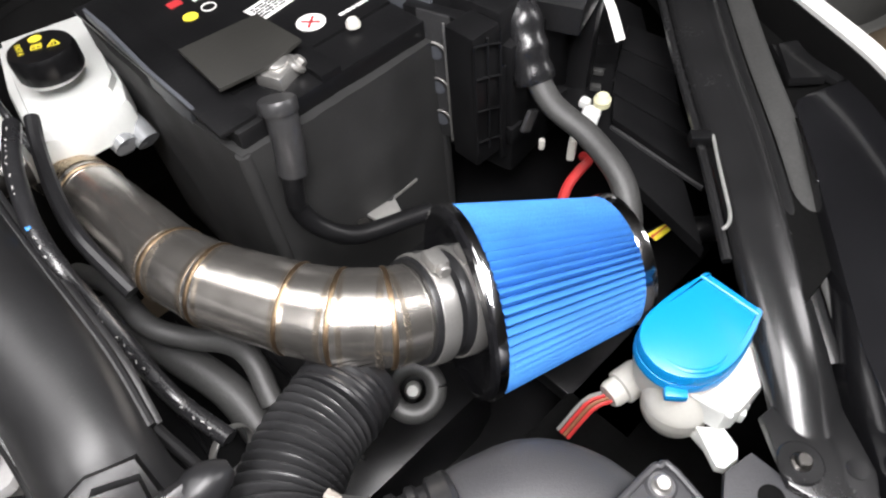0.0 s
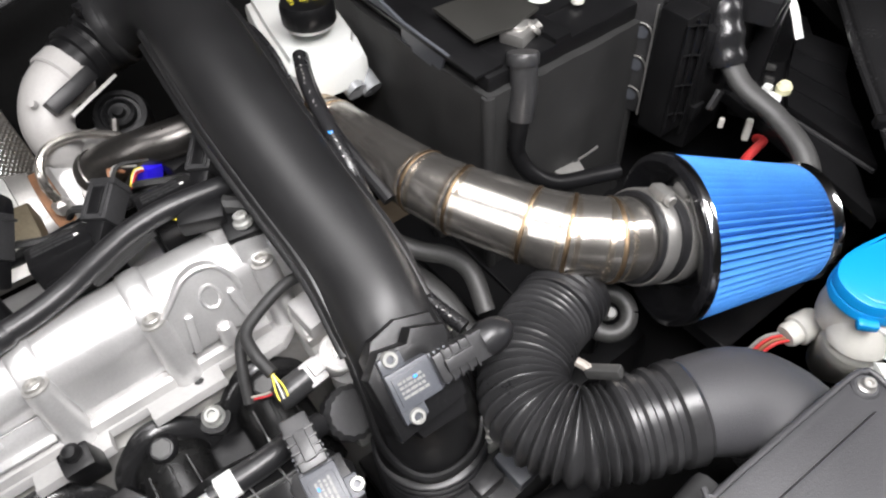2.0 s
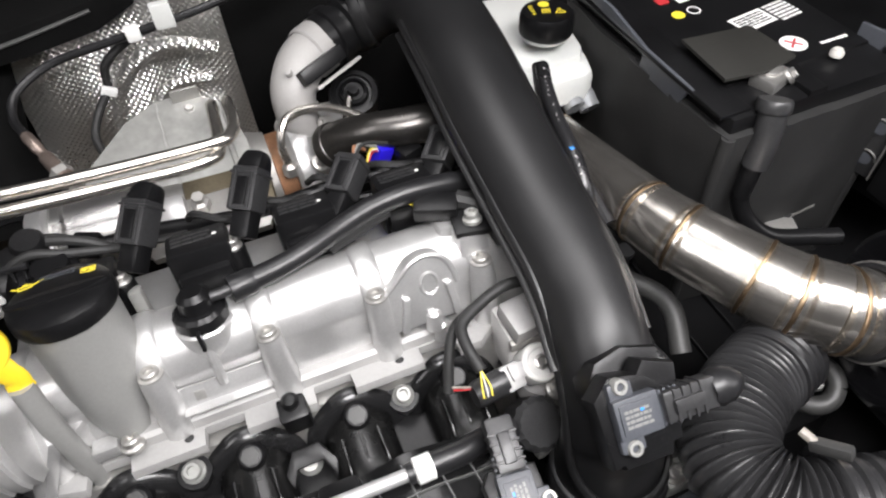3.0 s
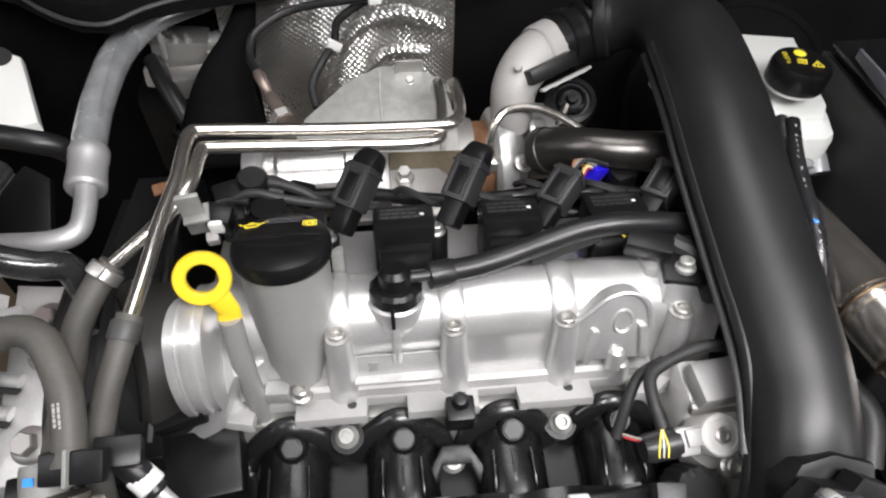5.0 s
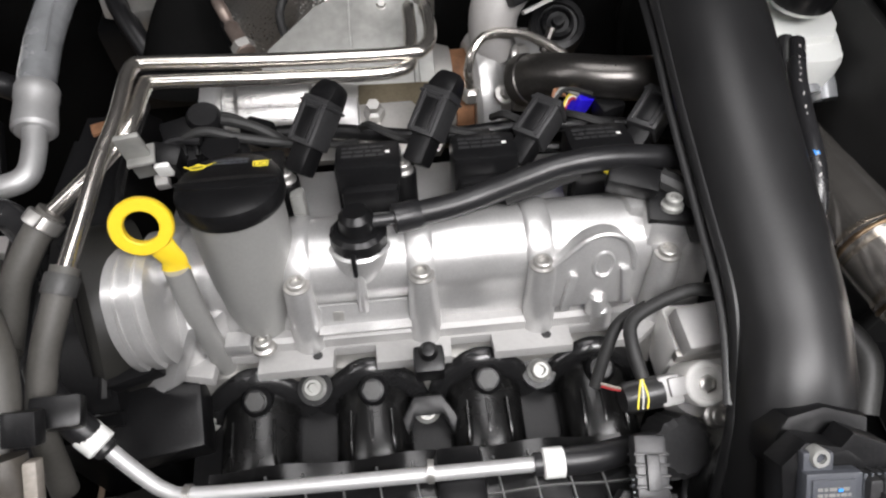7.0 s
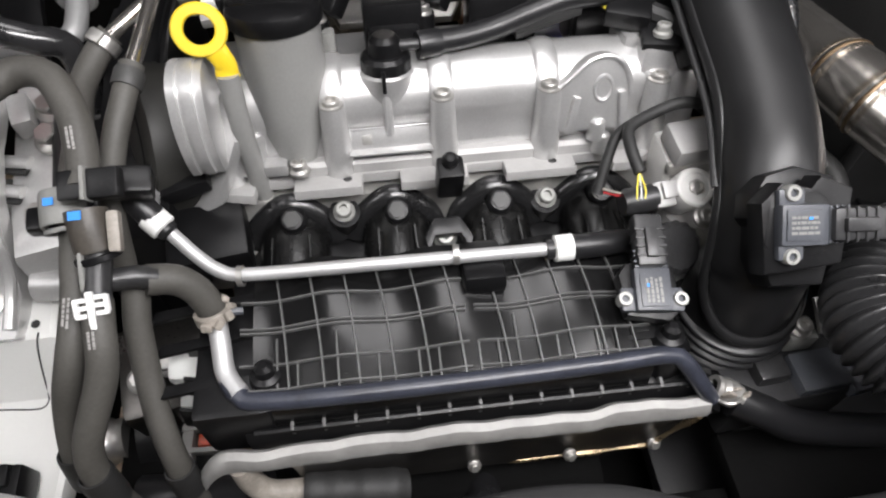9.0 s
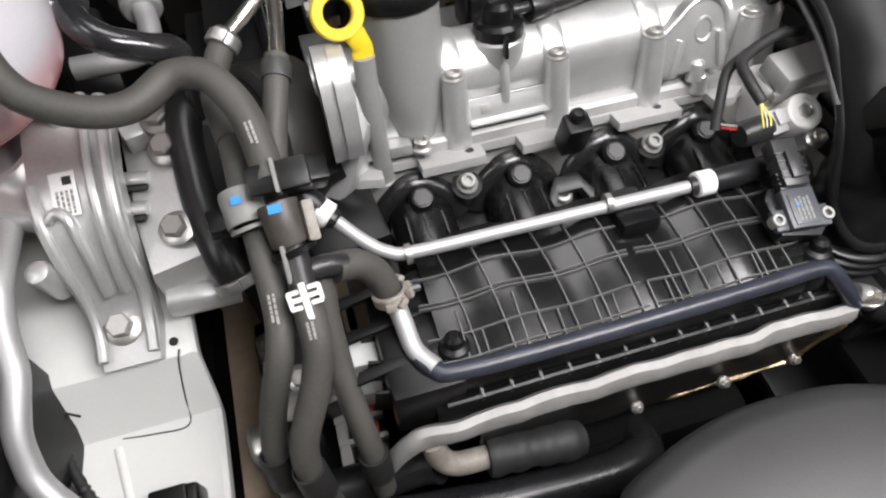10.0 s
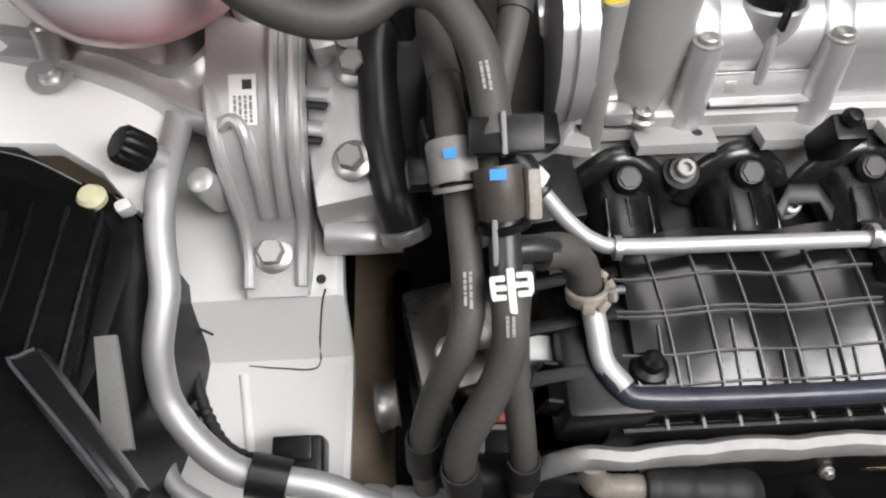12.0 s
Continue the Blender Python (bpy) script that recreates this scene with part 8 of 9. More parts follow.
# tank hose crossing the mount
rubber([(-0.640, 0.54, 1.00), (-0.637, 0.50, 1.018), (-0.638, 0.44, 1.026), (-0.637, 0.385, 1.021), (-0.632, 0.338, 1.004), (-0.620, 0.315, 0.988), (-0.602, 0.306, 0.978), (-0.579, 0.302, 0.971), (-0.560, 0.306, 0.969), (-0.540, 0.320, 0.972), (-0.519, 0.314, 0.972), (-0.503, 0.288, 0.963), (-0.498, 0.262, 0.950), (-0.497, 0.246, 0.944)],
       0.0096, "grey rubber hose from the expansion tank over the mount", name="tank_hose", marks=(((-0.638, 0.455, 1.026), 0.012, "clip"), ((-0.499, 0.272, 0.954), 0.014, "dash")))
rubber([(-0.477, 0.335, 0.960), (-0.483, 0.312, 0.950), (-0.491, 0.288, 0.934), (-0.499, 0.262, 0.905), (-0.503, 0.24, 0.86)], 0.0080, "grey rubber hose on the steel line", marks=(((-0.479, 0.326, 0.956), 0.012, "clip"),))
rubber([(-0.505, 0.390, 0.945), (-0.512, 0.383, 0.941), (-0.520, 0.366, 0.935), (-0.5235, 0.345, 0.931), (-0.521, 0.322, 0.929), (-0.518, 0.300, 0.9285)], 0.0092, "grey rubber hose with a pale spring clip", marks=(((-0.510, 0.386, 0.941), 0.01, "crimp"),))
# hose carrier and white coupling
hc = thing("hose_carrier", "dark plastic hose carrier holding two hoses", "bracket", (-0.505, 0.25, 0.91))
part("left_sleeve", band((-0.517, 0.2465, 0.9265), (0.05, -0.62, -0.30), 0.0098, 0.022, 0.0022, seg=28), GREYPL, hc, "silver-grey sleeve with a blue mark")
part("sleeve_lip", band((-0.514, 0.2365, 0.9195), (0.1, -0.62, -0.45), 0.0098, 0.003, 0.0030, seg=28), GREYPL, hc)
part("blue_mark", box(0.006, 0.0045, 0.0006, flat_frame((-0.5185, 0.2425, 0.9395), (-0.1, -0.5, 0.85)), 0), SKY, hc, "blue paint mark")
part("plate", box(0.035, 0.018, 0.010, flat_frame((-0.4915, 0.2480, 0.943), (-0.05, -0.50, 0.86)), 0.002), BLACK, hc, "black carrier plate")
part("plate_edge", box(0.0025, 0.020, 0.012, flat_frame((-0.4930, 0.2475, 0.944), (-0.05, -0.50, 0.86)), 0.0008), GREYPL, hc)
part("arm", box(0.026, 0.018, 0.016, pose(-0.479, 0.2615, 0.924, 18, 12, 6), 0.003), BLACK, hc)
part("strap", box(0.022, 0.016, 0.012, pose(-0.530, 0.2480, 0.912, 12, 4, 6), 0.003), BLACK, hc)
cp = thing("hose_coupling", "white quick coupling on a dark plastic tee", "coupling", (-0.489, 0.195, 0.89))
part("socket", sweep([(-0.4965, 0.2345, 0.938), (-0.4955, 0.2265, 0.932), (-0.494, 0.2175, 0.922)], 0.0118, 18), AGEDDARK, cp, "brown plastic connector socket")
part("blue_mark", box(0.0075, 0.0050, 0.0006, flat_frame((-0.4975, 0.2245, 0.9455), (-0.1, -0.5, 0.85)), 0), SKY, cp, "blue paint mark")
part("pale_side", box(0.007, 0.024, 0.012, flat_frame((-0.482, 0.226, 0.926), (0.2, -0.55, 0.8)), 0.002), AGED, cp, "worn tan side piece")
part("collar", band((-0.4935, 0.2145, 0.919), (0.15, -0.62, -0.75), 0.0105, 0.004, 0.002, seg=24), BLACK, cp)
part("tee", sweep([(-0.494, 0.218, 0.921), (-0.4940, 0.204, 0.915), (-0.4940, 0.188, 0.9085)], 0.0080, 16), PLUGGREY, cp)
part("tee_rib", box(0.0028, 0.022, 0.004, flat_frame((-0.4990, 0.2035, 0.9205), (-0.1, -0.6, 0.78)), 0.001), GREYPL, cp)
part("branch", sweep([(-0.491, 0.206, 0.906), (-0.478, 0.209, 0.903), (-0.468, 0.211, 0.897)], 0.0072, 14), PLUGGREY, cp)
cm2 = flat_frame((-0.4932, 0.1812, 0.9150), (-0.05, -0.62, 0.78), (0.99, 0.0, 0.1)) @ Matrix.Diagonal((0.86, 0.90, 1, 1))
part("bar", box(0.0045, 0.024, 0.004, cm2 @ Matrix.Translation((0, -0.001, -0.002)), 0.001), LABEL, cp, "white plastic bar")
for x, y, w, h in ((-0.007, 0.006, 0.008, 0.003), (-0.007, 0.001, 0.009, 0.003), (-0.007, -0.004, 0.008, 0.003), (0.007, 0.007, 0.008, 0.003), (0.007, 0.002, 0.010, 0.003), (0.007, -0.003, 0.008, 0.003), (-0.010, 0.0015, 0.003, 0.011), (0.0105, 0.0025, 0.003, 0.011)):
    part("tooth", box(w, h, 0.0035, cm2 @ Matrix.Translation((x, y, -0.002)), 0.0009), LABEL, cp)
rubber([(-0.474, 0.210, 0.897), (-0.460, 0.214, 0.889), (-0.450, 0.213, 0.876), (-0.445, 0.209, 0.860), (-0.444, 0.207, 0.850)], 0.0098, "short grey hose stub with a worn clip", marks=())
wc = thing("worn_clip", "worn tan plastic clip round the hose end", "hose clip", (-0.443, 0.200, 0.862))
part("band", band((-0.4436, 0.2045, 0.8585), (0.15, -0.45, -0.88), 0.0096, 0.008, 0.0022, seg=26), AGED, wc)
for k in range(6):
    a = radians(-100 + 38 * k)
    part("flake", box(0.007, 0.005, 0.004, frame_along(V((-0.4436, 0.2035, 0.8585)) + V((0.0112 * math.cos(a), 0.0100 * math.sin(a), 0.003 + 0.0012 * (k % 3))), (math.cos(a), math.sin(a), 0.5)) @ pose(0, 0, 0, 0, 0, 35 * k), 0.0012), AGED, wc)
part("stud", sweep([(-0.434, 0.203, 0.862), (-0.424, 0.204, 0.860)], 0.0026, 8), SENSOR, wc)
# thermostat white block and connectors by the manifold's end
th = thing("white_block", "white plastic coupling block beside the manifold", "coupling", (-0.47, 0.19, 0.77))
part("block", box(0.036, 0.022, 0.034, pose(-0.468, 0.197, 0.786, 12, 0, -4), 0.008), WHITE, th)
part("cup", lathe([(0.006, -0.004), (0.013, -0.004), (0.014, 0.0), (0.013, 0.004), (0.0105, 0.004), (0.010, -0.002), (0, -0.002)], frame_along((-0.468, 0.186, 0.806), (0, -0.75, 0.6)) @ Matrix.Diagonal((1.1, 0.75, 1, 1)), 28), WHITE, th)
part("lower_block", box(0.034, 0.04, 0.03, pose(-0.476, 0.205, 0.735, 5, 0, -8), 0.006), WHITE, th)
rd = thing("connector_rack", "grey connector rack with red tabs", "connector", (-0.487, 0.19, 0.69))
part("spine", box(0.040, 0.085, 0.012, pose(-0.487, 0.193, 0.690, 0, 0, -3), 0.003), BLACK, rd)
for i in range(4):
    y = 0.226 - 0.0185 * i
    part("frame", box(0.040, 0.0042, 0.016, pose(-0.487, y, 0.700, 8, 0, -3), 0.001), GREYCAST, rd)
    part("pale_end", box(0.009, 0.016, 0.015, pose(-0.5025, y - 0.009, 0.699, 8, 0, -3), 0.0015), GREYCAST, rd)
    if i in (1, 2):
        part("tab", box(0.022, 0.010, 0.010, pose(-0.484, y - 0.0092, 0.701, 14, 0, -3), 0.002), REDTAB, rd, "orange-red locking tab")

# engine mount
mt = thing("engine_mount", "cast aluminium engine mount bolted to the body", "engine mount", (-0.64, 0.30, 0.79))
def loft(rows, thick, lip=0.0):
    """A bent plate through rows of (left x, right x, y, z), with a body below it."""
    bm = bmesh.new()
    top, low = [], []
    for xl, xr, y, z in rows:
        n = 8
        top.append([bm.verts.new((xl + (xr - xl) * k / n, y, z + lip * (1 if k in (0, n) else 0))) for k in range(n + 1)])
        low.append([bm.verts.new((xl + (xr - xl) * k / n, y + thick * 0.5, z - thick)) for k in range(n + 1)])
    for a, b, c, d in zip(top, top[1:], low, low[1:]):
        for k in range(8):
            bm.faces.new((a[k], a[k + 1], b[k + 1], b[k]))
            bm.faces.new((c[k], d[k], d[k + 1], c[k + 1]))
        bm.faces.new((a[0], b[0], d[0], c[0]))
        bm.faces.new((a[-1], c[-1], d[-1], b[-1]))
    for t, l in ((top[0], low[0]), (top[-1], low[-1])):
        for k in range(8):
            bm.faces.new((t[k], t[k + 1], l[k + 1], l[k]))
    return bm


part("casting", loft([(-0.665, -0.606, 0.405, 0.905), (-0.666, -0.605, 0.378, 0.897), (-0.665, -0.606, 0.350, 0.888), (-0.664, -0.606, 0.318, 0.870), (-0.661, -0.608, 0.300, 0.845), (-0.659, -0.610, 0.288, 0.817),
                      (-0.658, -0.612, 0.276, 0.799), (-0.657, -0.614, 0.254, 0.789), (-0.656, -0.616, 0.246, 0.786)], 0.014), MOUNTALU, mt)
bm = bmesh.new()
UPPER = curve_points([(-0.86, 0.418, 0.890), (-0.80, 0.405, 0.889), (-0.761, 0.393, 0.888), (-0.730, 0.383, 0.887), (-0.702, 0.368, 0.886), (-0.680, 0.367, 0.888), (-0.664, 0.382, 0.893)], 0.01)
LOWER = curve_points([(-0.86, 0.388, 0.884), (-0.80, 0.380, 0.883), (-0.757, 0.371, 0.882), (-0.716, 0.355, 0.880), (-0.688, 0.338, 0.878), (-0.664, 0.326, 0.874), (-0.655, 0.320, 0.870)], 0.01)
rows = []
for k in range(25):
    a, b = UPPER[round(k * (len(UPPER) - 1) / 24)], LOWER[round(k * (len(LOWER) - 1) / 24)]
    q = V(b) - V(a)
    rows.append([bm.verts.new(V(a) + q * f + V((0, 0, dz))) for f, dz in ((0, -0.020), (0, -0.002), (0.06, 0.001), (0.14, 0.001), (0.24, -0.004), (0.5, -0.005), (0.76, -0.004), (0.86, 0.001), (0.95, 0.001), (1.0, -0.002), (1.0, -0.020))])
for a, b in zip(rows, rows[1:]):
    for k in range(10):
        bm.faces.new((a[k], a[k + 1], b[k + 1], b[k]))
part("arm", bm, MOUNTALU, mt)
part("post", lathe([(0, -0.01), (0.009, -0.01), (0.009, 0.014), (0.0075, 0.016), (0, 0.016)], frame_along((-0.768, 0.383, 0.888), (0.1, 0.3, 0.9)), 24), MOUNTALU, mt)
for pts, r in (([(-0.610, 0.402, 0.906), (-0.610, 0.350, 0.893), (-0.611, 0.318, 0.875), (-0.613, 0.298, 0.846), (-0.614, 0.286, 0.818), (-0.617, 0.270, 0.802), (-0.618, 0.250, 0.793)], 0.0045),
               ([(-0.622, 0.405, 0.908), (-0.622, 0.350, 0.894), (-0.622, 0.318, 0.877), (-0.624, 0.299, 0.849), (-0.626, 0.288, 0.822)], 0.004),
               ([(-0.657, 0.322, 0.873), (-0.650, 0.325, 0.877), (-0.642, 0.318, 0.874), (-0.638, 0.300, 0.850), (-0.638, 0.288, 0.822)], 0.0042),
               ([(-0.664, 0.345, 0.886), (-0.661, 0.318, 0.872), (-0.658, 0.299, 0.846), (-0.655, 0.286, 0.818), (-0.654, 0.270, 0.801), (-0.654, 0.250, 0.793)], 0.0042)):
    part("ridge", sweep(pts, r, 10, 0.005), MOUNTALU, mt)
part("post", lathe([(0, -0.02), (0.009, -0.02), (0.008, 0.008), (0.005, 0.012), (0, 0.012)], pose(-0.661, 0.400, 0.908, 10), 18), MOUNTALU, mt)
part("post", lathe([(0, -0.02), (0.009, -0.02), (0.008, 0.006), (0.005, 0.010), (0, 0.010)], pose(-0.640, 0.392, 0.906, 10), 18), MOUNTALU, mt)
part("bolt", hex_bolt((-0.638, 0.274, 0.797), (0, -0.35, 0.95), 0.0095), ZINC, mt, "large zinc hexagon bolt")
part("sleeve", lathe([(0.0095, -0.03), (0.0095, 0.0), (0.0085, 0.003), (0.005, 0.005), (0, 0.0055)], frame_along((-0.672, 0.297, 0.852), (-0.1, -0.2, 0.95)), 22), MOUNTALU, mt)
lm2 = flat_frame((-0.642, 0.336, 0.8820), (0, -0.47, 0.88), (1, 0, 0))
part("label", box(0.017, 0.032, 0.0004, lm2, 0), LABEL, mt, "white printed label")
bars(lm2 @ Matrix.Translation((0.0, -0.006, 0.0005)) @ pose(0, 0, 0, 0, 0, 90), 0.017, 0.013, 4, GREYPL, mt, seed=21)
part("label_mark", box(0.006, 0.006, 0.0003, lm2 @ Matrix.Translation((0.003, 0.0095, 0.0005)), 0), INK, mt, "small dark printed square")
# lower bracket on the engine
lb2 = thing("mount_bracket", "dull cast engine bracket with recessed bolts", "bracket", (-0.575, 0.30, 0.80))
part("plate", prism([(-0.603, 0.285), (-0.555, 0.290), (-0.548, 0.33), (-0.545, 0.42), (-0.61, 0.43), (-0.608, 0.32)], 0.05, Matrix(((1, 0, 0, 0), (0, 1, 0, 0), (0.1, 0.35, 1, 0.745), (0, 0, 0, 1))), 0.006), MOUNTALU, lb2)
for p in ((-0.577, 0.308, 0.852), (-0.575, 0.370, 0.872), (-0.576, 0.395, 0.880)):
    part("bolt", hex_bolt(p, (-0.1, -0.3, 0.95), 0.009), ZINC, lb2)
for x0, y0, x1, y1 in ((-0.612, 0.352, -0.594, 0.348), (-0.611, 0.329, -0.598, 0.326)):
    part("slot", sweep([(x0, y0, 0.8005 + 0.1 * (x0 + 0.5) + 0.35 * y0 - 0.053), (x1, y1, 0.8005 + 0.1 * (x1 + 0.5) + 0.35 * y1 - 0.053)], 0.0036, 10, 0.003, 0.5), INK, lb2, "dark recessed slot")
    part("slot_lip", sweep([(x0, y0 + 0.006, 0.8010 + 0.1 * (x0 + 0.5) + 0.35 * y0 - 0.050), (x1 + 0.002, y1 + 0.006, 0.8010 + 0.1 * (x1 + 0.5) + 0.35 * y1 - 0.050)], 0.0058, 12, 0.003, 0.7), MOUNTALU, lb2)
part("upper_web", box(0.016, 0.030, 0.022, pose(-0.598, 0.392, 0.868, 12, 0, 18), 0.004), MOUNTALU, lb2)
part("bar", sweep([(-0.60, 0.285, 0.800), (-0.575, 0.282, 0.800), (-0.55, 0.283, 0.796)], lambda k, s: 0.014 - 0.003 * k, 14), MOUNTALU, lb2)

# white body rail and the panels round it
br = thing("body_rail", "white painted body rail with a rolled edge", "body rail", (-0.65, 0.25, 0.55), kind="structure")
def railtop(y):
    """The rail steps down before the engine mount's foot."""
    t = min(max((y - 0.222) / 0.034, 0), 1)
    t = t * t * (3 - 2 * t)
    return (0.700 + 0.072 * (y - 0.0)) * (1 - t) + (0.7295 + 0.17 * y) * t + 0.004


bm = bmesh.new()
rows = []
for k in range(41):
    y = 0.05 + 0.35 * k / 40
    xr = -0.5985 + 0.006 * math.sin(math.pi * min(1, k / 40))
    z = railtop(y)
    rows.append([bm.verts.new(p) for p in ((-0.73, y, z - 0.10), (-0.728, y, z - 0.003), (-0.722, y, z), (-0.69, y, z), (-0.65, y, z), (xr - 0.012, y, z), (xr - 0.004, y, z + 0.0015), (xr, y, z - 0.001), (xr + 0.001, y, z - 0.008), (xr - 0.004, y, z - 0.030))])
for a, b in zip(rows, rows[1:]):
    for n in range(9):
        bm.faces.new((a[n], a[n + 1], b[n + 1], b[n]))
part("top", bm, PAINT, br)
# near-black stands in for the shade under the white rail
part("side", box(0.115, 0.34, 0.12, pose(-0.664, 0.22, 0.55), 0.004), MAT, br, "underside of the rail, its shade put in as near-black")
part("joint", sweep([(p[0], p[1], railtop(p[1]) + 0.0003) for p in curve_points([(x, y, 0) for x, y in [(-0.67, 0.222), (-0.646, 0.219), (-0.62, 0.218), (-0.615, 0.234), (-0.605, 0.255)]], 0.004)], 0.0007, 6), INK, br)
part("joint", sweep([(p[0], p[1], railtop(p[1]) + 0.0003) for p in curve_points([(x, y, 0) for x, y in [(-0.717, 0.259), (-0.706, 0.244), (-0.691, 0.238)]], 0.004)], 0.0011, 6), INK, br)
part("bead", sweep([(-0.674 + 0.002 * k, 0.216 - 0.012 * k, railtop(0.216 - 0.012 * k) - 0.0022) for k in range(8)], 0.0042, 12), PAINT, br)
part("drain_hole", lathe([(0, 0), (0.0035, 0), (0.0035, 0.0006), (0, 0.0006)], pose(-0.608, 0.262, railtop(0.262) + 0.0004, 9.6), 14), INK, br)
iw = thing("inner_wing_panel", "white painted inner wing panel", "panel", (-0.78, 0.36, 0.80), kind="structure")
part("sheet", prism([(-0.95, 0.315), (-0.80, 0.322), (-0.765, 0.323), (-0.735, 0.305), (-0.718, 0.285), (-0.706, 0.275), (-0.700, 0.32), (-0.698, 0.38), (-0.72, 0.46), (-0.95, 0.50)], 0.012, Matrix(((1, 0, 0, 0), (0, 1, 0, 0), (-0.12, 0.18, 1, 0.702), (0, 0, 0, 1))), 0.005), PAINT, iw)
part("washer", lathe([(0, 0), (0.0145, 0), (0.0145, 0.001), (0.011, 0.0012), (0.008, -0.0004), (0.0, -0.0004)], frame_along((-0.771, 0.369, 0.8775), (0.12, -0.18, 1)), 28), MOUNTALU, iw)
part("bolt", bolt_head((-0.771, 0.369, 0.8780), (0.12, -0.18, 1), 0.006, False), MOUNTALU, iw)
# air-conditioning pipe with service port
ap = thing("service_pipe", "aluminium air-conditioning pipe with a capped service port", "pipe", (-0.69, 0.25, 0.84))
part("tube", sweep([(-0.690, 0.42, 0.872), (-0.689, 0.343, 0.862), (-0.692, 0.290, 0.862), (-0.693, 0.272, 0.856), (-0.692, 0.254, 0.850), (-0.689, 0.230, 0.840), (-0.692, 0.212, 0.831), (-0.695, 0.196, 0.821), (-0.695, 0.182, 0.808), (-0.692, 0.170, 0.797), (-0.678, 0.152, 0.783), (-0.658, 0.137, 0.774), (-0.636, 0.131, 0.769), (-0.602, 0.125, 0.760), (-0.57, 0.114, 0.742), (-0.545, 0.110, 0.731)],
                   lambda k, s: 0.0090 + (0.0030 if k < 0.12 else 0), 20), ALUPIPE, ap)
part("thin_tube", sweep([(-0.747, 0.317, 0.74), (-0.745, 0.262, 0.735), (-0.742, 0.226, 0.73), (-0.734, 0.192, 0.73), (-0.720, 0.160, 0.73), (-0.709, 0.137, 0.73), (-0.685, 0.122, 0.725), (-0.64, 0.10, 0.71)], 0.006, 12), ALUPIPE, ap)
part("port", lathe([(0, 0), (0.0085, 0), (0.0085, 0.012), (0.006, 0.014), (0, 0.014)], frame_along((-0.692, 0.302, 0.868), (-0.55, -0.1, 0.8)), 16), ALUPIPE, ap)
part("port_cap", lathe([(0, 0.010), (0.0108, 0.010), (0.0112, 0.014), (0.0112, 0.026), (0.009, 0.029), (0, 0.0295)], frame_along((-0.692, 0.302, 0.868), (-0.55, -0.1, 0.8)), 48, lobes=lambda a: 1 + 0.09 * (1 if math.sin(16 * a) > 0.2 else 0)), BLACK, ap, "black ribbed port cap")
part("clamp_band", lathe([(0.012, -0.012), (0.0138, -0.012), (0.0138, 0.012), (0.012, 0.012)], frame_along((-0.636, 0.131, 0.769), (0.96, -0.2, -0.2)), 24), RUBBER, ap, "black rubber clamp band")
part("clamp_block", box(0.034, 0.026, 0.030, pose(-0.624, 0.150, 0.722, 4, 0, 0), 0.004), BLACK, ap)
part("clamp_cap", box(0.026, 0.016, 0.006, pose(-0.626, 0.152, 0.752, 10, 0, 0), 0.002), BLACK, ap)
part("crimp", lathe([(0.011, 0), (0.0180, 0.002), (0.0185, 0.004), (0.0185, 0.015), (0.0168, 0.018), (0.0168, 0.020), (0.0190, 0.023), (0.0190, 0.034), (0.0170, 0.037), (0.0170, 0.039), (0.0190, 0.042), (0.0190, 0.054), (0.0165, 0.056)], frame_along((-0.585, 0.1135, 0.7306), (0.98, -0.12, -0.05)), 30), ALUPIPE, ap)
part("rubber_hose", sweep([(-0.54, 0.109, 0.728), (-0.503, 0.103, 0.725), (-0.45, 0.096, 0.720), (-0.38, 0.090, 0.714), (-0.31, 0.088, 0.708), (-0.275, 0.098, 0.700), (-0.268, 0.12, 0.685)], 0.0165, 22), HOSEGLOSS, ap)
solid("body_loom", sweep([(-0.722, 0.275, 0.760), (-0.714, 0.245, 0.742), (-0.703, 0.209, 0.735), (-0.6925, 0.183, 0.731), (-0.677, 0.161, 0.730), (-0.655, 0.150, 0.728)], lambda k, s: 0.0042 + 0.0006 * math.sin(s * 900), 12, 0.003), TAPE, "black taped wiring loom on the body rail", "wiring loom")
# headlamp and grille parts in the near corner
hl = thing("headlamp_housing", "black ribbed headlamp housing in the near corner", "headlamp", (-0.78, 0.20, 0.70))
part("shell", prism([(-0.95, 0.340), (-0.795, 0.330), (-0.752, 0.302), (-0.718, 0.284), (-0.700, 0.262), (-0.698, 0.235), (-0.705, 0.170), (-0.72, 0.12), (-0.95, 0.10)], 0.16, pose(0, 0, 0.705), 0.010), BLACK, hl)
# backing is an added near-black filler, standing in for shade in the gap
part("backing", prism([(-0.95, 0.42), (-0.735, 0.40), (-0.735, 0.10), (-0.95, 0.08)], 0.05, pose(0, 0, 0.64), 0.003), MAT, hl)
part("panel", prism([(-0.050, -0.07), (0.026, -0.075), (0.030, 0.03), (0.018, 0.05), (-0.04, 0.075)], 0.008, pose(-0.742, 0.222, 0.866, 0, 0, 3), 0.005), RUNNER, hl)
part("side_panel", prism([(-0.080, -0.07), (0.0, -0.07), (-0.004, 0.075), (-0.08, 0.09)], 0.006, pose(-0.800, 0.225, 0.866, 0, 0, 3), 0.004), BLACK, hl)
for i in range(4):
    part("moulded_ridge", sweep([(-0.780 + 0.021 * i, 0.275 - 0.004 * i, 0.8735), (-0.778 + 0.020 * i, 0.225, 0.8742), (-0.782 + 0.021 * i, 0.160, 0.8735)], 0.0022, 8, 0.01, 0.8), RUNNER, hl)
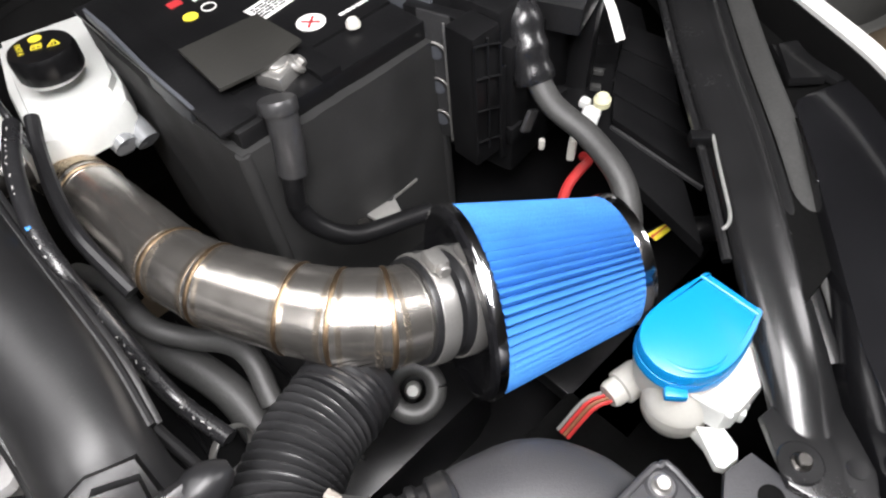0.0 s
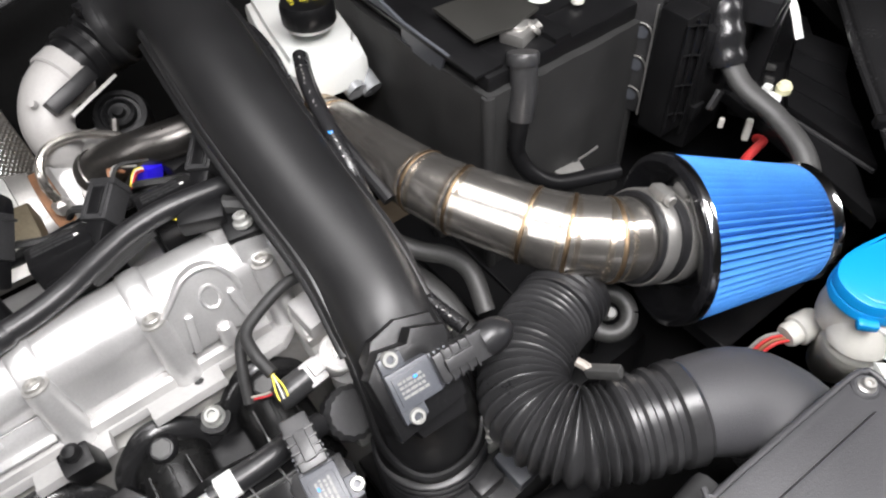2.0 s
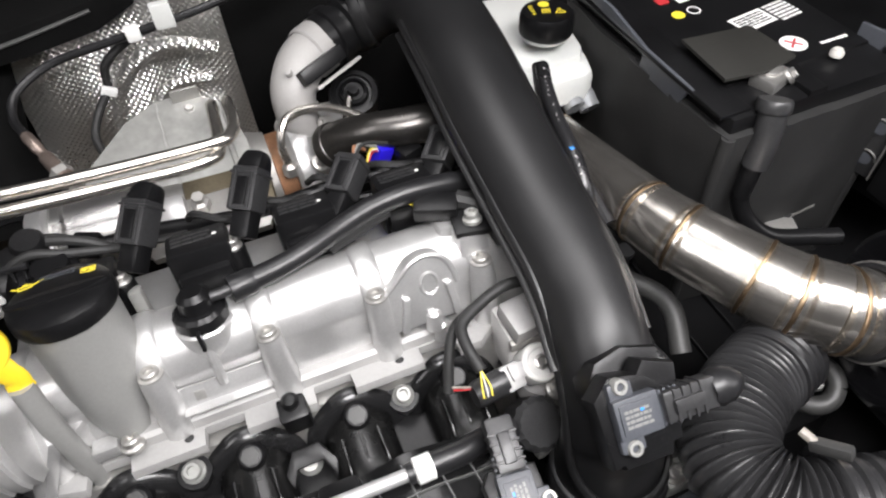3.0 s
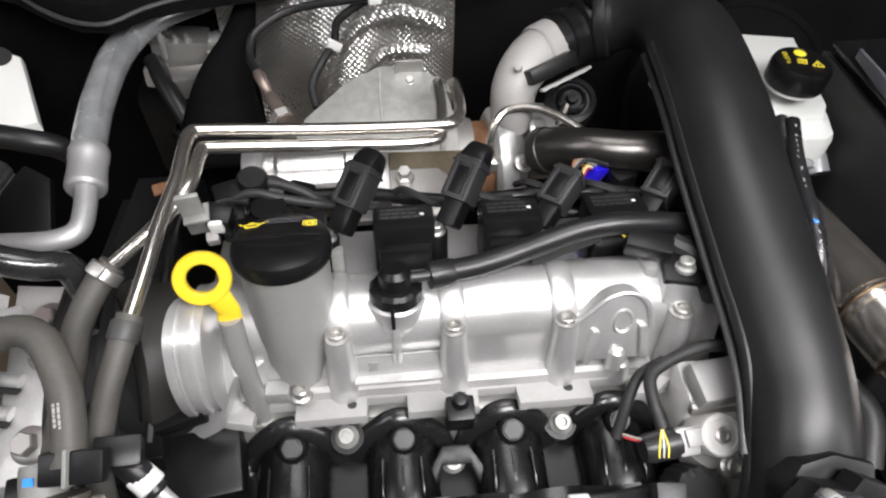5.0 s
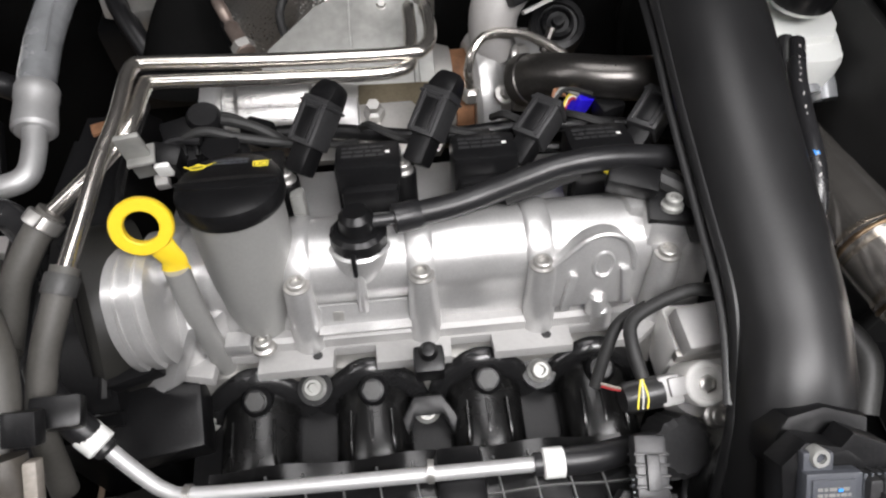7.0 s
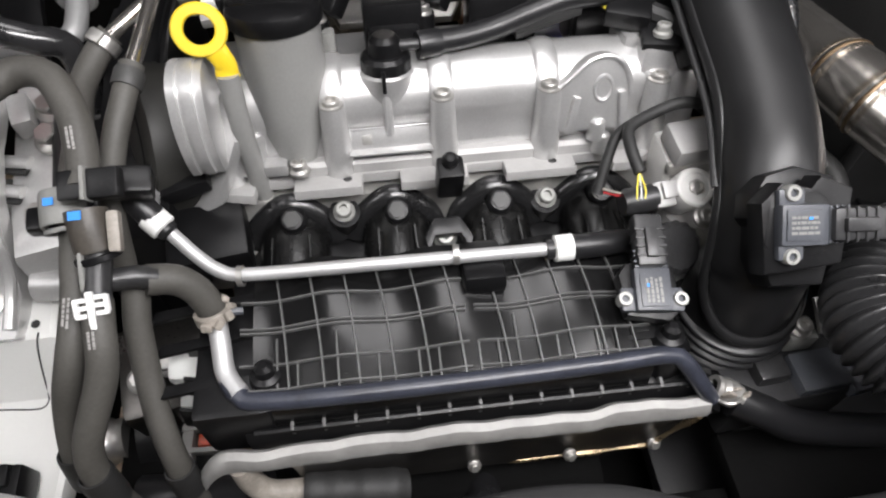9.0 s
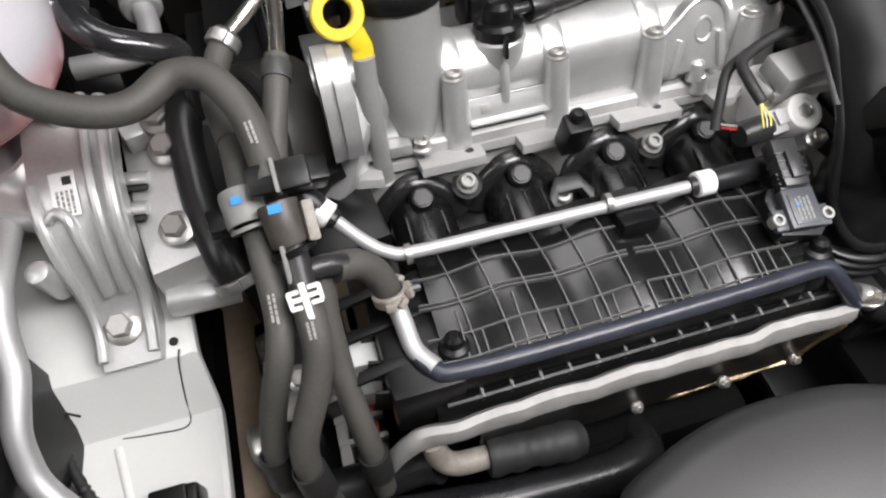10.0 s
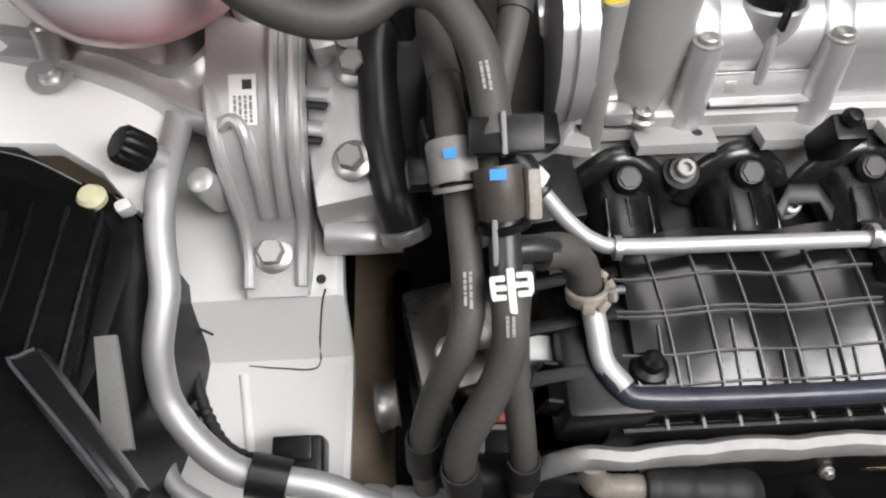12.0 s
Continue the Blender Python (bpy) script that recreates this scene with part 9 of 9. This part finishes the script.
part("vent_block", box(0.050, 0.050, 0.008, pose(-0.790, 0.238, 0.872, 0, 0, 4), 0.003), BLACK, hl)
part("flange", prism([(-0.7087, 0.1877), (-0.697, 0.1884), (-0.6769, 0.1283), (-0.6914, 0.1277)], 0.003, pose(0, 0, 0.8665), 0.0012), GREYPL, hl, "pale dusty upright flange")
part("bulb_cap", lathe([(0, 0), (0.0080, 0), (0.0086, 0.004), (0.006, 0.008), (0, 0.009)], pose(-0.7265, 0.2745, 0.869), 20), PEARL, hl, "pale yellow plastic cap")
part("white_clip", box(0.010, 0.008, 0.016, pose(-0.708, 0.270, 0.862, 20, 0, 30), 0.004), WHITE, hl)
part("wire", sweep([(-0.80, 0.315, 0.872), (-0.765, 0.300, 0.878), (-0.735, 0.285, 0.872)], 0.0006, 6), GREYPL, hl)
gr = thing("front_trim", "satin black front trim with a raised sealing strip", "trim", (-0.76, 0.12, 0.72))
part("panel", prism([(-0.95, 0.235), (-0.785, 0.205), (-0.722, 0.160), (-0.668, 0.105), (-0.63, 0.045), (-0.61, -0.10), (-0.95, -0.10)], 0.025, Matrix(((1, 0, 0, 0), (0, 1, 0, 0), (0.05, 0.10, 1, 0.905), (0, 0, 0, 1))), 0.010), RUNNER, gr)
part("strip", prism([(-0.7095, 0.1530), (-0.6985, 0.1590), (-0.6445, 0.0995), (-0.6480, 0.0930)], 0.010, pose(0, 0, 0.918), 0.003), RAILPAINT, gr, "raised satin sealing strip")
# grey line painted in for the highlight along the strip's edge
part("strip_edge", sweep([(-0.6995, 0.1580, 0.9280), (-0.706, 0.1545, 0.9280), (-0.7080, 0.1520, 0.9280), (-0.682, 0.1265, 0.9280), (-0.655, 0.0995, 0.9280)], 0.0009, 8), SENSOR, gr, "grey edge line, the strip's highlight put in as colour")
# expansion tank
tk = thing("expansion_tank", "milky expansion tank with pink coolant in its lower half", "tank", (-0.71, 0.42, 0.88))
bm = bmesh.new()
bmesh.ops.create_uvsphere(bm, u_segments=40, v_segments=24, radius=1.0)
for v in bm.verts:
    v.co = V((-0.689 + 0.078 * v.co.x, 0.405 + 0.090 * v.co.y, 0.966 + 0.057 * math.copysign(abs(v.co.z) ** 0.85, v.co.z)))
part("shell", bm, TANK, tk)
part("spout", sweep([(-0.618, 0.43, 0.965), (-0.600, 0.425, 0.958)], 0.008, 12), TANK, tk)
part("spout", sweep([(-0.675, 0.47, 1.0), (-0.672, 0.49, 0.99)], 0.010, 12), TANK, tk)
# pulley and auxiliary drive below the hoses
au = thing("belt_pulley", "bright belt pulley deep beside the engine", "pulley", (-0.53, 0.17, 0.70))
part("wheel", lathe([(0, 0), (0.018, 0), (0.020, 0.003), (0.018, 0.006), (0.018, 0.014), (0.020, 0.018), (0, 0.018)], frame_along((-0.578, 0.196, 0.684), (1, 0.1, 0.05)), 40), ZINC, au)
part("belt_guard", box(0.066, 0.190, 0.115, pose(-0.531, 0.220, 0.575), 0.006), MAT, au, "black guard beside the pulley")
part("hub", lathe([(0, 0), (0.045, 0), (0.045, 0.03), (0, 0.03)], frame_along((-0.549, 0.205, 0.66), (1, 0.1, 0.05)), 30), BLACK, au)
eb = thing("accessory_block", "dark cast accessory block beneath the hoses", "casting", (-0.50, 0.20, 0.68))
part("block", box(0.07, 0.08, 0.07, pose(-0.515, 0.235, 0.69, 8, 0, 10), 0.01), DARKMETAL, eb)
for p in ((-0.520, 0.205, 0.775), (-0.50, 0.215, 0.778)):
    part("bolt", hex_bolt(p, (0, -0.3, 0.95), 0.007), ZINC, eb)
bo = thing("outlet_pipe", "pale metal outlet elbow with a black taped hose", "pipe", (-0.42, 0.12, 0.73))
part("elbow", sweep([(-0.440, 0.128, 0.785), (-0.436, 0.122, 0.762), (-0.425, 0.118, 0.750), (-0.400, 0.117, 0.747)], 0.0088, 16), AGED, bo)
part("hose", sweep([(-0.402, 0.117, 0.747), (-0.375, 0.115, 0.745), (-0.345, 0.113, 0.742), (-0.33, 0.113, 0.738)], lambda k, s: 0.0145 + 0.0008 * math.sin(s * 330) + 0.0006 * math.sin(s * 137), 18, 0.003), TAPE, bo)
solid("lower_hose", sweep([(-0.53, 0.135, 0.72), (-0.49, 0.132, 0.722), (-0.45, 0.130, 0.735), (-0.435, 0.125, 0.742)], 0.016, 14), RUBBER, "black hose in the shadow below the manifold", "hose")
